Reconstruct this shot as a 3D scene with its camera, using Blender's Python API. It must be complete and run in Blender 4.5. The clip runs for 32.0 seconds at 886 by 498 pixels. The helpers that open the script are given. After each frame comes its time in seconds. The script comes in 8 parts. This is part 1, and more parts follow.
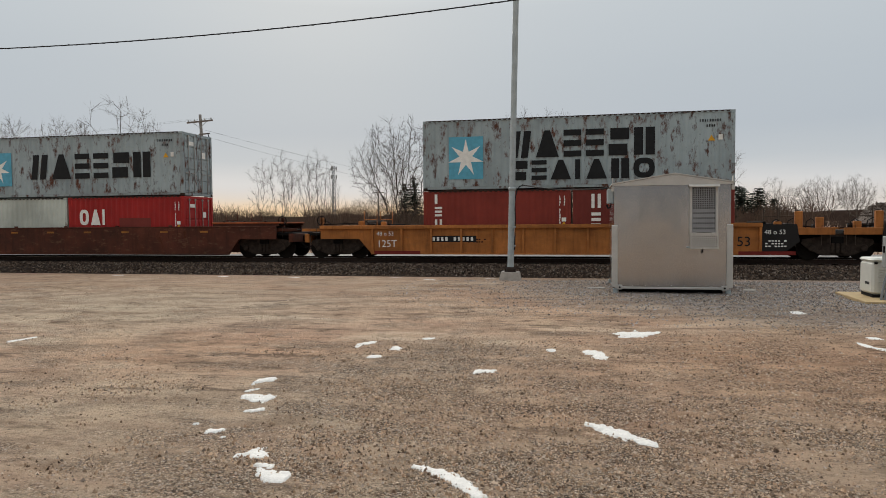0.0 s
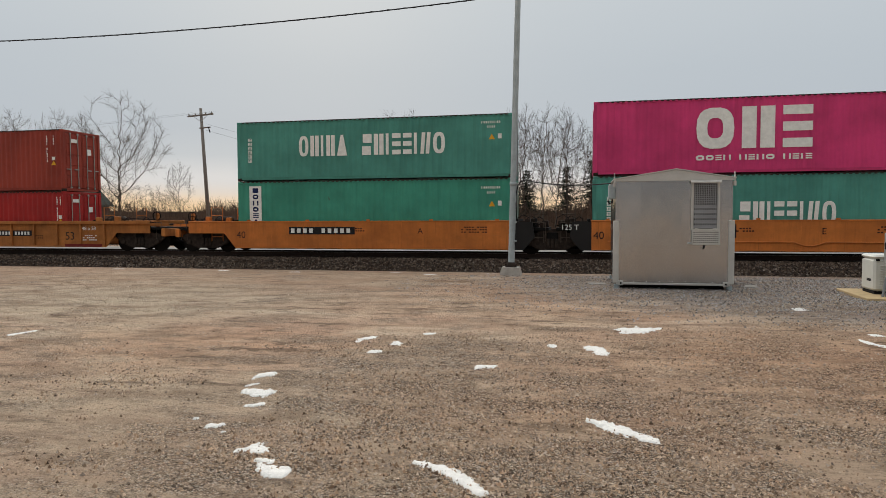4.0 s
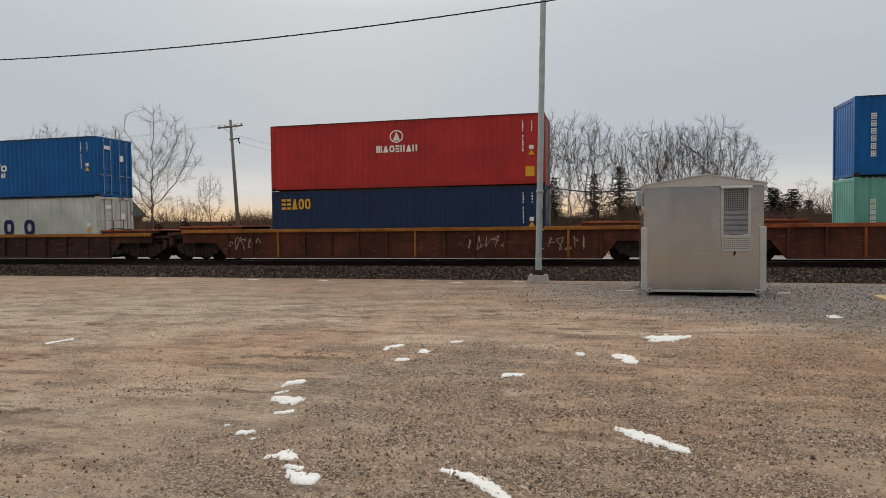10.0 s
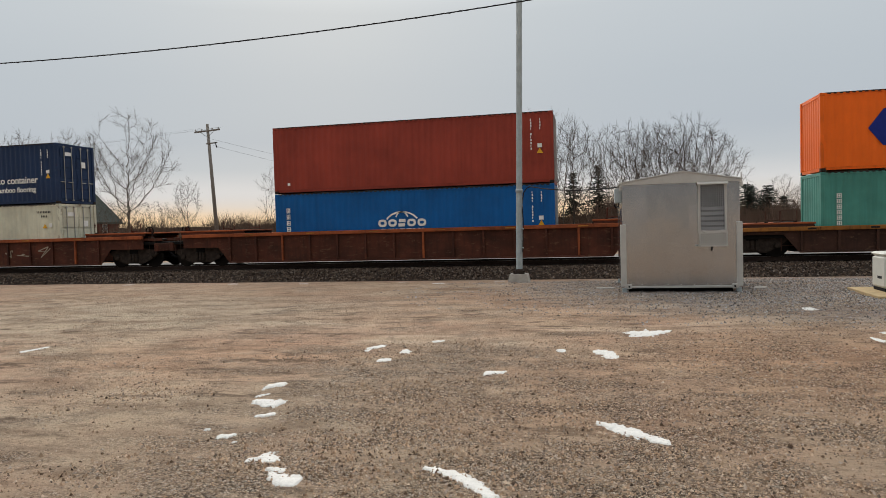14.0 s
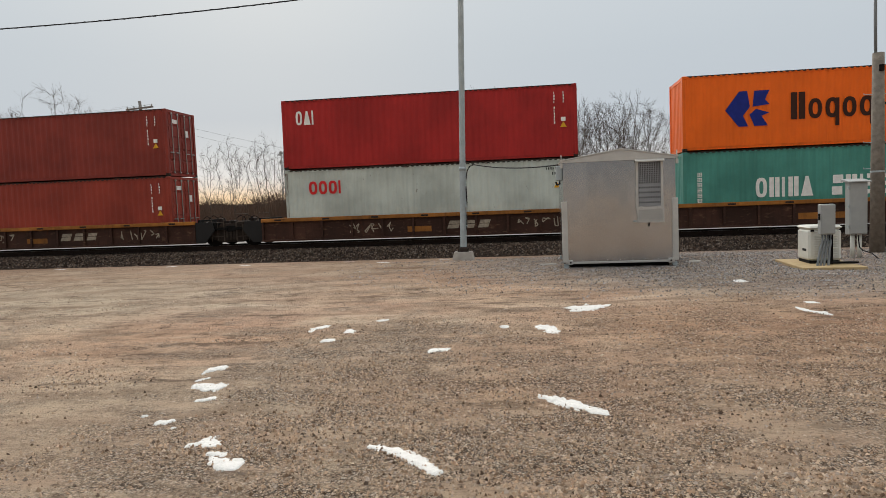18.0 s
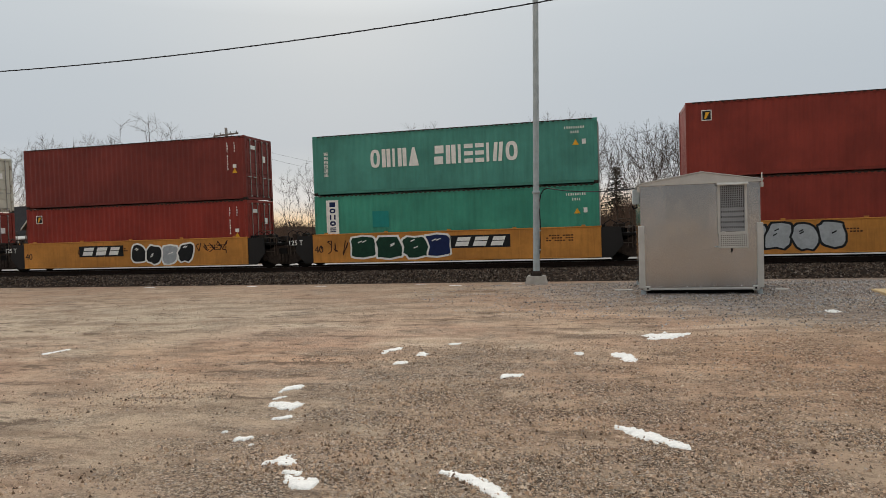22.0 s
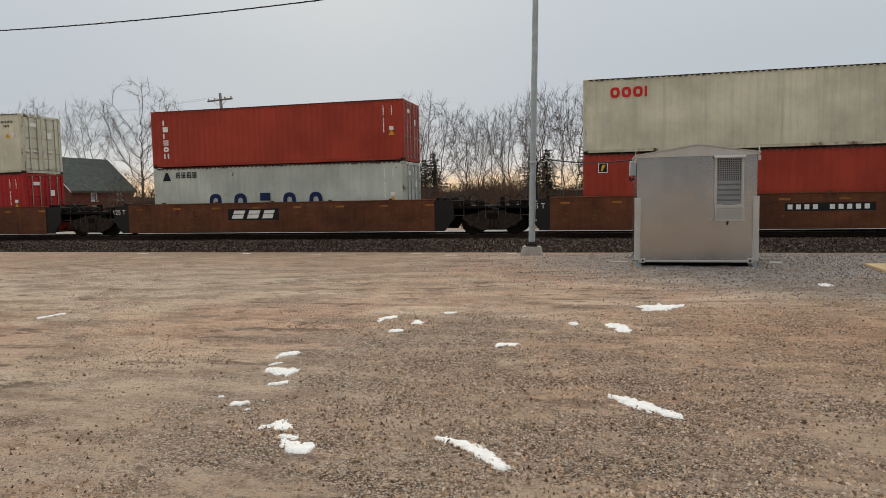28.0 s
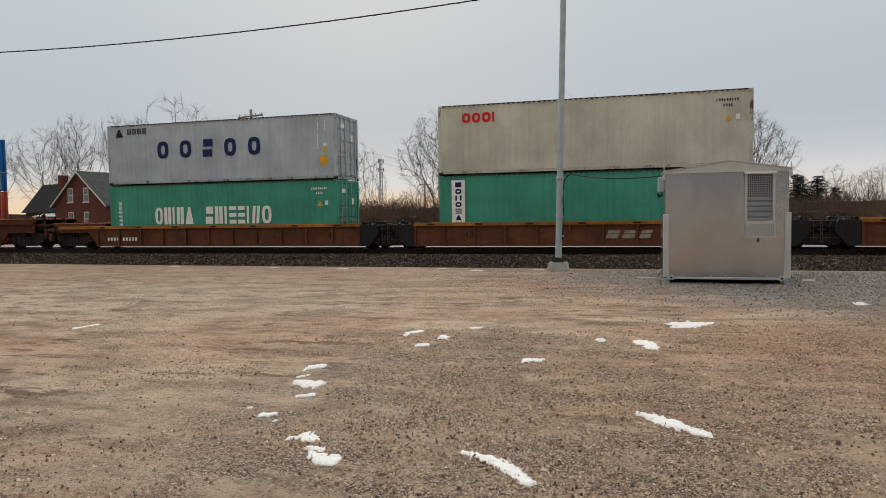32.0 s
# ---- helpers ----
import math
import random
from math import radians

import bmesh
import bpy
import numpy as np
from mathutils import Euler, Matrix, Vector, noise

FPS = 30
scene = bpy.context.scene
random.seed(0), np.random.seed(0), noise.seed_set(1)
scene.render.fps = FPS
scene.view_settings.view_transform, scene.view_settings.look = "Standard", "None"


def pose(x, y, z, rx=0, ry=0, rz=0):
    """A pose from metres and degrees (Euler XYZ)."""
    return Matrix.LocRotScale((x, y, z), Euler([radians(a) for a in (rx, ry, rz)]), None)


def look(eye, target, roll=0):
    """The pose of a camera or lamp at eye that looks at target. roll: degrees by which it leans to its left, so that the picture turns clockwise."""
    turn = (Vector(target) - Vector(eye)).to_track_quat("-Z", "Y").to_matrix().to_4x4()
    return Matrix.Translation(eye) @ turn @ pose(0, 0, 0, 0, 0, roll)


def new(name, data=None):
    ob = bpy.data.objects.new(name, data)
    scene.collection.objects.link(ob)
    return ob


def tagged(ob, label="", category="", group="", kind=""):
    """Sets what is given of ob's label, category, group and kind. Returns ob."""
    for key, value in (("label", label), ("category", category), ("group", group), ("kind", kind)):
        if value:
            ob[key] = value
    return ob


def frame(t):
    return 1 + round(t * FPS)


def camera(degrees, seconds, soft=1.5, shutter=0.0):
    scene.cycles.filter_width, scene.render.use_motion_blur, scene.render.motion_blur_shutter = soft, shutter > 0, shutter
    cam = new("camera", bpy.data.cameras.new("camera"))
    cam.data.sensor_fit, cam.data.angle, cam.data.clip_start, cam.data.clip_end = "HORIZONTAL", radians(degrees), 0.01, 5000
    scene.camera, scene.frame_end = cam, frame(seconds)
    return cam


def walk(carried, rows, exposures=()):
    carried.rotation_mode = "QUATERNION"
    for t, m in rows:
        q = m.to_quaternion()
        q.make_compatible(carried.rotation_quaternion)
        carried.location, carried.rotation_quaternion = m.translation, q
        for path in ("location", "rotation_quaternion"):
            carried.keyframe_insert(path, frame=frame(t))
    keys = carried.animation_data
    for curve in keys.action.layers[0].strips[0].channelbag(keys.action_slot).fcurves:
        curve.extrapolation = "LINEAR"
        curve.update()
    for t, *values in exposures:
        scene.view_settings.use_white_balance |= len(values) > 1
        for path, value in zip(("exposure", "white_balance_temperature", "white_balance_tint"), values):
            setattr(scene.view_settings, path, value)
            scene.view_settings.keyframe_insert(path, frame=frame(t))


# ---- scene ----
cam = camera(67.27, 32.0, 0.75)
PATH = [
    (0, (-0.003, -0.014, 1.561), (-2.054, 9.765, 1.153), -0.45),
    (0.5, (-0.009, -0.014, 1.567), (-2.139, 9.748, 1.159), -0.26),
    (1, (-0.005, -0.014, 1.567), (-2.195, 9.733, 1.118), -0.42),
    (1.5, (-0.010, -0.008, 1.567), (-2.164, 9.750, 1.202), -0.33),
    (2, (-0.010, -0.002, 1.559), (-2.159, 9.756, 1.148), -0.53),
    (2.5, (-0.014, 0.009, 1.562), (-2.127, 9.771, 1.057), -0.31),
    (4.5, (-0.017, 0.010, 1.560), (-2.036, 9.793, 1.099), -0.33),
    (5, (-0.013, 0.004, 1.558), (-1.981, 9.799, 1.128), -0.48),
    (5.5, (-0.016, 0.000, 1.558), (-2.051, 9.782, 1.147), -0.49),
    (6, (-0.006, -0.001, 1.551), (-2.163, 9.753, 1.117), -0.77),
    (6.5, (-0.009, -0.003, 1.554), (-2.193, 9.746, 1.108), -0.55),
    (7, (-0.009, -0.010, 1.551), (-2.232, 9.733, 1.192), -0.69),
    (7.5, (-0.010, -0.016, 1.556), (-2.354, 9.701, 1.268), -0.68),
    (8, (-0.000, -0.020, 1.556), (-2.458, 9.669, 1.263), -0.48),
    (8.5, (-0.005, -0.021, 1.557), (-2.449, 9.672, 1.287), -0.35),
    (9, (0.001, -0.019, 1.554), (-2.455, 9.671, 1.264), -0.33),
    (9.5, (-0.008, -0.012, 1.559), (-2.472, 9.673, 1.211), -0.50),
    (10, (-0.008, -0.011, 1.562), (-2.458, 9.678, 1.201), -0.66),
    (10.5, (-0.006, -0.019, 1.562), (-2.449, 9.673, 1.255), -0.83),
    (11, (-0.001, -0.028, 1.557), (-2.470, 9.659, 1.300), -0.93),
    (11.5, (-0.006, -0.026, 1.558), (-2.436, 9.671, 1.291), -1.26),
    (12, (-0.001, -0.016, 1.555), (-2.440, 9.677, 1.246), -1.10),
    (12.5, (-0.007, -0.012, 1.558), (-2.283, 9.721, 1.287), -1.20),
    (13, (-0.006, -0.010, 1.549), (-2.318, 9.715, 1.266), -1.35),
    (13.5, (0.001, -0.009, 1.543), (-2.231, 9.735, 1.267), -1.49),
    (15.5, (0.018, -0.011, 1.528), (-2.012, 9.755, 0.828), -1.56),
    (16, (0.033, 0.004, 1.544), (-1.543, 9.861, 0.946), -1.68),
    (16.5, (0.039, 0.012, 1.542), (-1.231, 9.915, 0.974), -2.83),
    (17, (0.034, 0.014, 1.535), (-1.292, 9.906, 0.911), -2.60),
    (17.5, (0.032, 0.014, 1.533), (-1.298, 9.903, 0.863), -2.62),
    (18, (0.027, 0.007, 1.533), (-1.348, 9.888, 0.844), -2.18),
    (18.5, (0.029, 0.008, 1.539), (-1.218, 9.901, 0.775), -1.81),
    (19, (0.028, -0.002, 1.532), (-1.215, 9.893, 0.786), -2.06),
    (19.5, (0.023, 0.002, 1.538), (-1.562, 9.842, 0.733), -2.35),
    (20, (0.016, -0.006, 1.547), (-1.850, 9.803, 1.004), -2.14),
    (20.5, (0.015, 0.009, 1.547), (-1.908, 9.818, 1.268), -2.01),
    (21, (0.009, 0.013, 1.544), (-2.123, 9.779, 1.247), -2.18),
    (21.5, (0.010, 0.013, 1.543), (-2.277, 9.743, 1.225), -2.18),
    (22, (0.008, 0.014, 1.540), (-2.416, 9.711, 1.235), -1.84),
    (22.5, (0.008, 0.011, 1.537), (-2.413, 9.709, 1.225), -2.03),
    (23, (0.002, 0.009, 1.537), (-2.466, 9.693, 1.189), -1.96),
    (23.5, (0.003, 0.006, 1.532), (-2.441, 9.695, 1.144), -1.96),
    (24, (0.003, 0.007, 1.529), (-2.362, 9.716, 1.164), -2.14),
    (24.5, (0.008, 0.006, 1.525), (-2.312, 9.722, 1.053), -1.43),
    (25, (0.007, 0.006, 1.529), (-2.111, 9.759, 0.902), -1.14),
    (25.5, (-0.006, 0.014, 1.538), (-2.134, 9.764, 0.916), -1.15),
    (27.5, (-0.003, 0.020, 1.530), (-2.282, 9.729, 0.789), -1.53),
    (28, (-0.014, 0.025, 1.528), (-2.368, 9.715, 0.769), -1.07),
    (28.5, (-0.009, 0.022, 1.526), (-2.389, 9.709, 0.813), -1.26),
    (29, (-0.016, 0.018, 1.529), (-2.335, 9.722, 0.860), -1.56),
    (29.5, (-0.010, 0.019, 1.527), (-2.456, 9.694, 0.874), -1.70),
    (30, (-0.024, 0.013, 1.531), (-2.562, 9.668, 0.945), -1.63),
    (30.5, (-0.012, 0.005, 1.527), (-2.603, 9.652, 1.042), -1.02),
    (31, (-0.014, -0.004, 1.528), (-2.584, 9.649, 1.067), -1.09),
    (31.5, (-0.008, -0.005, 1.524), (-2.617, 9.638, 1.073), -1.03),
    (32, (-0.014, -0.006, 1.523), (-2.745, 9.600, 1.001), -0.82),
]
walk(cam, [(t, look(eye, target, roll)) for t, eye, target, roll in PATH],
     exposures=[(0.0, -0.04), (5.0, 0.0), (7.0, 0.04), (9.0, -0.06), (13.0, -0.07), (16.0, 0.12), (19.0, 0.1), (21.0, 0.02), (25.0, 0.0), (28.0, 0.02), (32.0, -0.02)])

# ---- world and light ----
def srgb(r, g, b):
    """Linear colour from 0..255 display values."""
    def lin(v):
        v = v / 255.0
        return v / 12.92 if v <= 0.04045 else ((v + 0.055) / 1.055) ** 2.4
    return (lin(r), lin(g), lin(b), 1.0)


def make_world():
    w = bpy.data.worlds.new("overcast_evening_sky")
    scene.world = w
    w.use_nodes = True
    nt = w.node_tree
    nt.nodes.clear()
    out = nt.nodes.new("ShaderNodeOutputWorld")
    bg = nt.nodes.new("ShaderNodeBackground")
    tc = nt.nodes.new("ShaderNodeTexCoord")
    sep = nt.nodes.new("ShaderNodeSeparateXYZ")
    nt.links.new(tc.outputs["Generated"], sep.inputs[0])
    # overcast layer: brighter towards the horizon, slow cloud structure
    ramp = nt.nodes.new("ShaderNodeValToRGB")
    cr = ramp.color_ramp
    cr.elements[0].position, cr.elements[0].color = 0.0, srgb(214, 206, 196)
    cr.elements[1].position, cr.elements[1].color = 1.0, srgb(206, 206, 204)
    for p, c in ((0.03, srgb(218, 212, 206)), (0.055, srgb(214, 214, 214)), (0.085, srgb(192, 198, 203)), (0.13, srgb(183, 191, 199)),
                 (0.20, srgb(186, 194, 201)), (0.32, srgb(196, 203, 208)), (0.5, srgb(202, 206, 208))):
        e = cr.elements.new(p)
        e.color = c
    mp = nt.nodes.new("ShaderNodeMapping")
    mp.inputs["Scale"].default_value = (1.2, 1.2, 7.0)
    nz = nt.nodes.new("ShaderNodeTexNoise")
    nz.inputs["Scale"].default_value, nz.inputs["Detail"].default_value = 2.2, 5.0
    nt.links.new(tc.outputs["Generated"], mp.inputs[0])
    nt.links.new(mp.outputs[0], nz.inputs["Vector"])
    add = nt.nodes.new("ShaderNodeMath")
    add.operation = "MULTIPLY_ADD"
    add.inputs[1].default_value = 0.035
    sub = nt.nodes.new("ShaderNodeMath")
    sub.operation = "SUBTRACT"
    sub.inputs[1].default_value = 0.017
    nt.links.new(sep.outputs["Z"], sub.inputs[0])
    nt.links.new(nz.outputs["Fac"], add.inputs[0])
    nt.links.new(sub.outputs[0], add.inputs[2])
    nt.links.new(add.outputs[0], ramp.inputs[0])
    # sunset glow low in the sky where the sun went down
    sky = nt.nodes.new("ShaderNodeTexSky")
    sky.sky_type, sky.sun_disc = "NISHITA", False
    sky.sun_elevation, sky.sun_rotation = SUN_ELEVATION, SUN_ROTATION
    sky.dust_density, sky.air_density = 3.0, 1.4
    mul = nt.nodes.new("ShaderNodeMix")
    mul.data_type, mul.blend_type = "RGBA", "ADD"
    mul.inputs["Factor"].default_value = SKY_SHARE
    nt.links.new(ramp.outputs[0], mul.inputs["A"])
    nt.links.new(sky.outputs[0], mul.inputs["B"])
    # the warm strip of clear sky under the cloud where the sun went down
    az = nt.nodes.new("ShaderNodeVectorMath")
    az.operation = "DOT_PRODUCT"
    az.inputs[1].default_value = (-math.sin(radians(24)), math.cos(radians(24)), 0)
    nt.links.new(tc.outputs["Generated"], az.inputs[0])
    wide = nt.nodes.new("ShaderNodeMapRange")
    wide.interpolation_type = "SMOOTHSTEP"
    wide.inputs["From Min"].default_value, wide.inputs["From Max"].default_value = 0.72, 0.99
    nt.links.new(az.outputs["Value"], wide.inputs[0])
    low = nt.nodes.new("ShaderNodeMapRange")
    low.interpolation_type = "SMOOTHSTEP"
    low.inputs["From Min"].default_value, low.inputs["From Max"].default_value = 0.052, 0.012
    nt.links.new(add.outputs[0], low.inputs[0])
    both = nt.nodes.new("ShaderNodeMath")
    both.operation = "MULTIPLY"
    nt.links.new(wide.outputs[0], both.inputs[0])
    nt.links.new(low.outputs[0], both.inputs[1])
    warm = nt.nodes.new("ShaderNodeMix")
    warm.data_type, warm.blend_type = "RGBA", "MIX"
    nt.links.new(both.outputs[0], warm.inputs["Factor"])
    nt.links.new(mul.outputs["Result"], warm.inputs["A"])
    warm.inputs["B"].default_value = srgb(248, 214, 168)
    # an overcast sky is brightest overhead
    up = nt.nodes.new("ShaderNodeMapRange")
    up.inputs["From Min"].default_value, up.inputs["From Max"].default_value = 0.3, 0.9
    up.inputs["To Min"].default_value, up.inputs["To Max"].default_value = 1.0, ZENITH
    nt.links.new(sep.outputs["Z"], up.inputs[0])
    # the evening sky is dimmer away from the sunset
    away = nt.nodes.new("ShaderNodeMapRange")
    away.interpolation_type = "SMOOTHSTEP"
    away.inputs["From Min"].default_value, away.inputs["From Max"].default_value = -0.8, 0.7
    away.inputs["To Min"].default_value, away.inputs["To Max"].default_value = EAST, 1.0
    nt.links.new(az.outputs["Value"], away.inputs[0])
    sc = nt.nodes.new("ShaderNodeVectorMath")
    sc.operation = "SCALE"
    nt.links.new(warm.outputs["Result"], sc.inputs[0])
    nt.links.new(times(nt, up.outputs[0], away.outputs[0]), sc.inputs["Scale"])
    nt.links.new(sc.outputs[0], bg.inputs[0])
    bg.inputs[1].default_value = SKY_STRENGTH
    nt.links.new(bg.outputs[0], out.inputs[0])


SUN_ELEVATION, SUN_ROTATION = radians(24.0), radians(-22.0)
SKY_SHARE, SKY_STRENGTH, ZENITH, EAST = 0.002, 1.0, 2.95, 0.48
sun = new("sun", bpy.data.lights.new("sun", "SUN"))
sun.data.energy, sun.data.angle, sun.data.color = 1.2, radians(20), (1.0, 0.9, 0.79)
sun.matrix_world = look((-6, 15, 7.2), (0, 0, 0))


# ---- materials ----
def nodes_of(name):
    m = bpy.data.materials.new(name)
    m.use_nodes = True
    nt = m.node_tree
    return m, nt, nt.nodes["Principled BSDF"]


def noise_fac(nt, scale, detail=4.0, stretch=(1, 1, 1), rough=0.6, lo=0.35, hi=0.65, space="Object", own=False):
    """A noise as a factor; own: another stretch of it on every object."""
    tc = nt.nodes.new("ShaderNodeTexCoord")
    mp = nt.nodes.new("ShaderNodeMapping")
    mp.inputs["Scale"].default_value = stretch
    if own:
        oi = nt.nodes.new("ShaderNodeObjectInfo")
        mu = nt.nodes.new("ShaderNodeVectorMath")
        mu.operation = "SCALE"
        mu.inputs[0].default_value = (37.0, 5.0, 61.0)
        nt.links.new(oi.outputs["Random"], mu.inputs["Scale"])
        nt.links.new(mu.outputs[0], mp.inputs["Location"])
    nz = nt.nodes.new("ShaderNodeTexNoise")
    nz.inputs["Scale"].default_value, nz.inputs["Detail"].default_value, nz.inputs["Roughness"].default_value = scale, detail, rough
    rg = nt.nodes.new("ShaderNodeMapRange")
    rg.inputs["From Min"].default_value, rg.inputs["From Max"].default_value = lo, hi
    nt.links.new(tc.outputs[space], mp.inputs[0])
    nt.links.new(mp.outputs[0], nz.inputs["Vector"])
    nt.links.new(nz.outputs["Fac"], rg.inputs[0])
    return rg.outputs[0], nz


def blend(nt, fac, a, b, kind="MIX"):
    mx = nt.nodes.new("ShaderNodeMix")
    mx.data_type, mx.blend_type = "RGBA", kind
    for key, v in (("Factor", fac), ("A", a), ("B", b)):
        if hasattr(v, "links"):
            nt.links.new(v, mx.inputs[key])
        else:
            mx.inputs[key].default_value = v
    return mx.outputs["Result"]


def times(nt, a, f):
    m = nt.nodes.new("ShaderNodeMath")
    m.operation = "MULTIPLY"
    nt.links.new(a, m.inputs[0])
    if hasattr(f, "links"):
        nt.links.new(f, m.inputs[1])
    else:
        m.inputs[1].default_value = f
    return m.outputs[0]


def bump(nt, bsdf, height, strength=0.3, distance=0.01):
    b = nt.nodes.new("ShaderNodeBump")
    b.inputs["Strength"].default_value, b.inputs["Distance"].default_value = strength, distance
    nt.links.new(height, b.inputs["Height"])
    nt.links.new(b.outputs[0], bsdf.inputs["Normal"])


def shade(c, k):
    return (c[0] * k, c[1] * k, c[2] * k, 1.0)


def plain(name, c, rough=0.6, metal=0.0, vary=0.25, scale=6.0, bumpy=0.0):
    m, nt, bs = nodes_of(name)
    f, nz = noise_fac(nt, scale)
    col = blend(nt, f, shade(c, 1 - vary), shade(c, 1 + vary))
    f2, _ = noise_fac(nt, scale * 9)
    col = blend(nt, times(nt, f2, 0.25), col, shade(c, 1 - 1.6 * vary if vary < 0.6 else 0.1))
    nt.links.new(col, bs.inputs["Base Color"])
    bs.inputs["Roughness"].default_value, bs.inputs["Metallic"].default_value = rough, metal
    if metal < 0.3:
        bs.inputs["Specular IOR Level"].default_value = 0.22
    if bumpy:
        bump(nt, bs, nz.outputs["Fac"], bumpy, 0.02)
    return m


make_world()
RUST = srgb(96, 52, 30)


def painted_steel(name, c, rust=0.2, fade=0.18, rough=0.5, streak=0.35, dirt=0.0):
    """Weathered paint on steel: faded patches, vertical dirt streaks, rust spots, road grime."""
    m, nt, bs = nodes_of(name)
    f, _ = noise_fac(nt, 0.6, 5, own=True)
    col = blend(nt, f, shade(c, 1 - fade), shade(c, 1 + fade))
    s, _ = noise_fac(nt, 3.0, 5, (1.6, 1.6, 0.07), lo=0.5, hi=0.75, own=True)
    col = blend(nt, times(nt, s, streak), col, shade(c, 0.62))
    r, nz = noise_fac(nt, 2.6, 9, (1, 1, 0.45), 0.72, lo=0.74 - 0.22 * rust, hi=0.80 - 0.18 * rust, own=True)
    col = blend(nt, r, col, blend(nt, f, RUST, shade(RUST, 0.55)))
    if dirt:
        grime = srgb(44, 31, 25)
        d1, _ = noise_fac(nt, 0.9, 8, (0.7, 1, 1.3), 0.7, lo=0.40, hi=0.66, own=True)
        col = blend(nt, times(nt, d1, 0.75 * dirt), col, grime)
        d2, _ = noise_fac(nt, 7.0, 6, (1, 1, 0.12), 0.7, lo=0.5, hi=0.72, own=True)
        col = blend(nt, times(nt, d2, 0.7 * dirt), col, grime)
        d3, _ = noise_fac(nt, 5.0, 8, (0.5, 1, 1.6), 0.75, lo=0.56, hi=0.66, own=True)
        col = blend(nt, times(nt, d3, 0.4 * dirt), col, srgb(150, 116, 90))
    g, gz = noise_fac(nt, 40.0, 3)
    col = blend(nt, times(nt, g, 0.12), col, shade(c, 0.8))
    nt.links.new(col, bs.inputs["Base Color"])
    rr = nt.nodes.new("ShaderNodeMapRange")
    nt.links.new(r, rr.inputs[0])
    rr.inputs["To Min"].default_value, rr.inputs["To Max"].default_value = rough, 0.9
    nt.links.new(rr.outputs[0], bs.inputs["Roughness"])
    bs.inputs["Specular IOR Level"].default_value = 0.25
    bump(nt, bs, gz.outputs["Fac"], 0.08, 0.004)
    return m


PAINT = {}


def paint(key, rust=0.15, **more):
    if key not in PAINT:
        PAINT[key] = painted_steel("paint_" + key, srgb(*COLOURS[key]), rust, **more)
    return PAINT[key]


COLOURS = {
    "oxide_red": (148, 60, 46), "brown_red": (134, 54, 44), "dark_red": (118, 50, 43), "rust_red": (140, 51, 41), "bright_red": (164, 40, 38), "coral_red": (172, 50, 48),
    "orange_red": (164, 62, 46), "orange": (246, 110, 26), "navy": (29, 50, 83), "deep_blue": (29, 70, 120), "blue": (4, 90, 156),
    "ice_grey": (158, 172, 176), "silver_grey": (172, 184, 190), "pale_grey": (190, 198, 190), "cream": (212, 210, 188), "stone": (198, 196, 180),
    "sea_green": (78, 145, 132), "jade": (66, 148, 126), "teal": (32, 136, 130), "pink": (208, 62, 118), "moss": (104, 164, 150),
    "car_yellow": (204, 140, 66), "car_gold": (184, 117, 60), "car_orange": (204, 120, 56), "car_rust": (92, 50, 36), "car_brown": (74, 48, 38),
    "car_copper": (110, 66, 43), "car_black": (34, 33, 33), "sill_orange": (168, 88, 50), "sill_yellow": (172, 112, 50),
}
paint("ice_grey", 1.0)
paint("pale_grey", 0.5)
paint("silver_grey", 0.3)
paint("cream", 0.12, streak=0.5)
paint("stone", 0.1)
for key in ("car_rust", "car_brown"):
    paint(key, 0.6, fade=0.3, rough=0.8, dirt=0.85)
for key in ("car_copper", "sill_orange"):
    paint(key, 0.5, fade=0.25, rough=0.75, dirt=0.7)
paint("sill_yellow", 0.45, fade=0.25, rough=0.75, dirt=0.7)
paint("car_gold", 0.3, fade=0.22, rough=0.7, dirt=0.55)
paint("car_orange", 0.25, fade=0.2, rough=0.65, dirt=0.3)
paint("car_yellow", 0.22, fade=0.2, rough=0.65, dirt=0.32)
paint("orange", 0.08, fade=0.07, streak=0.15)
for key in ("sea_green", "moss", "jade"):
    paint(key, 0.14, streak=0.5)



def brushed_sheet():
    """Rolled aluminium: upright brushing, slow sheen painted into the colour, and faint stains."""
    m, nt, bs = nodes_of("brushed_aluminium_sheet")
    c = srgb(176, 178, 180)
    f, _ = noise_fac(nt, 0.9, 3, (0.9, 1, 0.3), own=True)
    col = blend(nt, f, shade(c, 0.9), shade(c, 1.06))
    g, gz = noise_fac(nt, 60.0, 3, (1, 1, 0.02))
    col = blend(nt, times(nt, g, 0.09), col, shade(c, 0.7))
    h, _ = noise_fac(nt, 2.2, 6, own=True, lo=0.5, hi=0.7)
    col = blend(nt, times(nt, h, 0.15), col, srgb(110, 102, 94))
    nt.links.new(col, bs.inputs["Base Color"])
    bs.inputs["Metallic"].default_value = 0.92
    rr = nt.nodes.new("ShaderNodeMapRange")
    nt.links.new(f, rr.inputs[0])
    rr.inputs["To Min"].default_value, rr.inputs["To Max"].default_value = 0.15, 0.2
    nt.links.new(rr.outputs[0], bs.inputs["Roughness"])
    w, wz = noise_fac(nt, 0.9, 2, (1.2, 1, 0.6), own=True)
    bump(nt, bs, wz.outputs["Fac"], 0.14, 0.08)
    return m


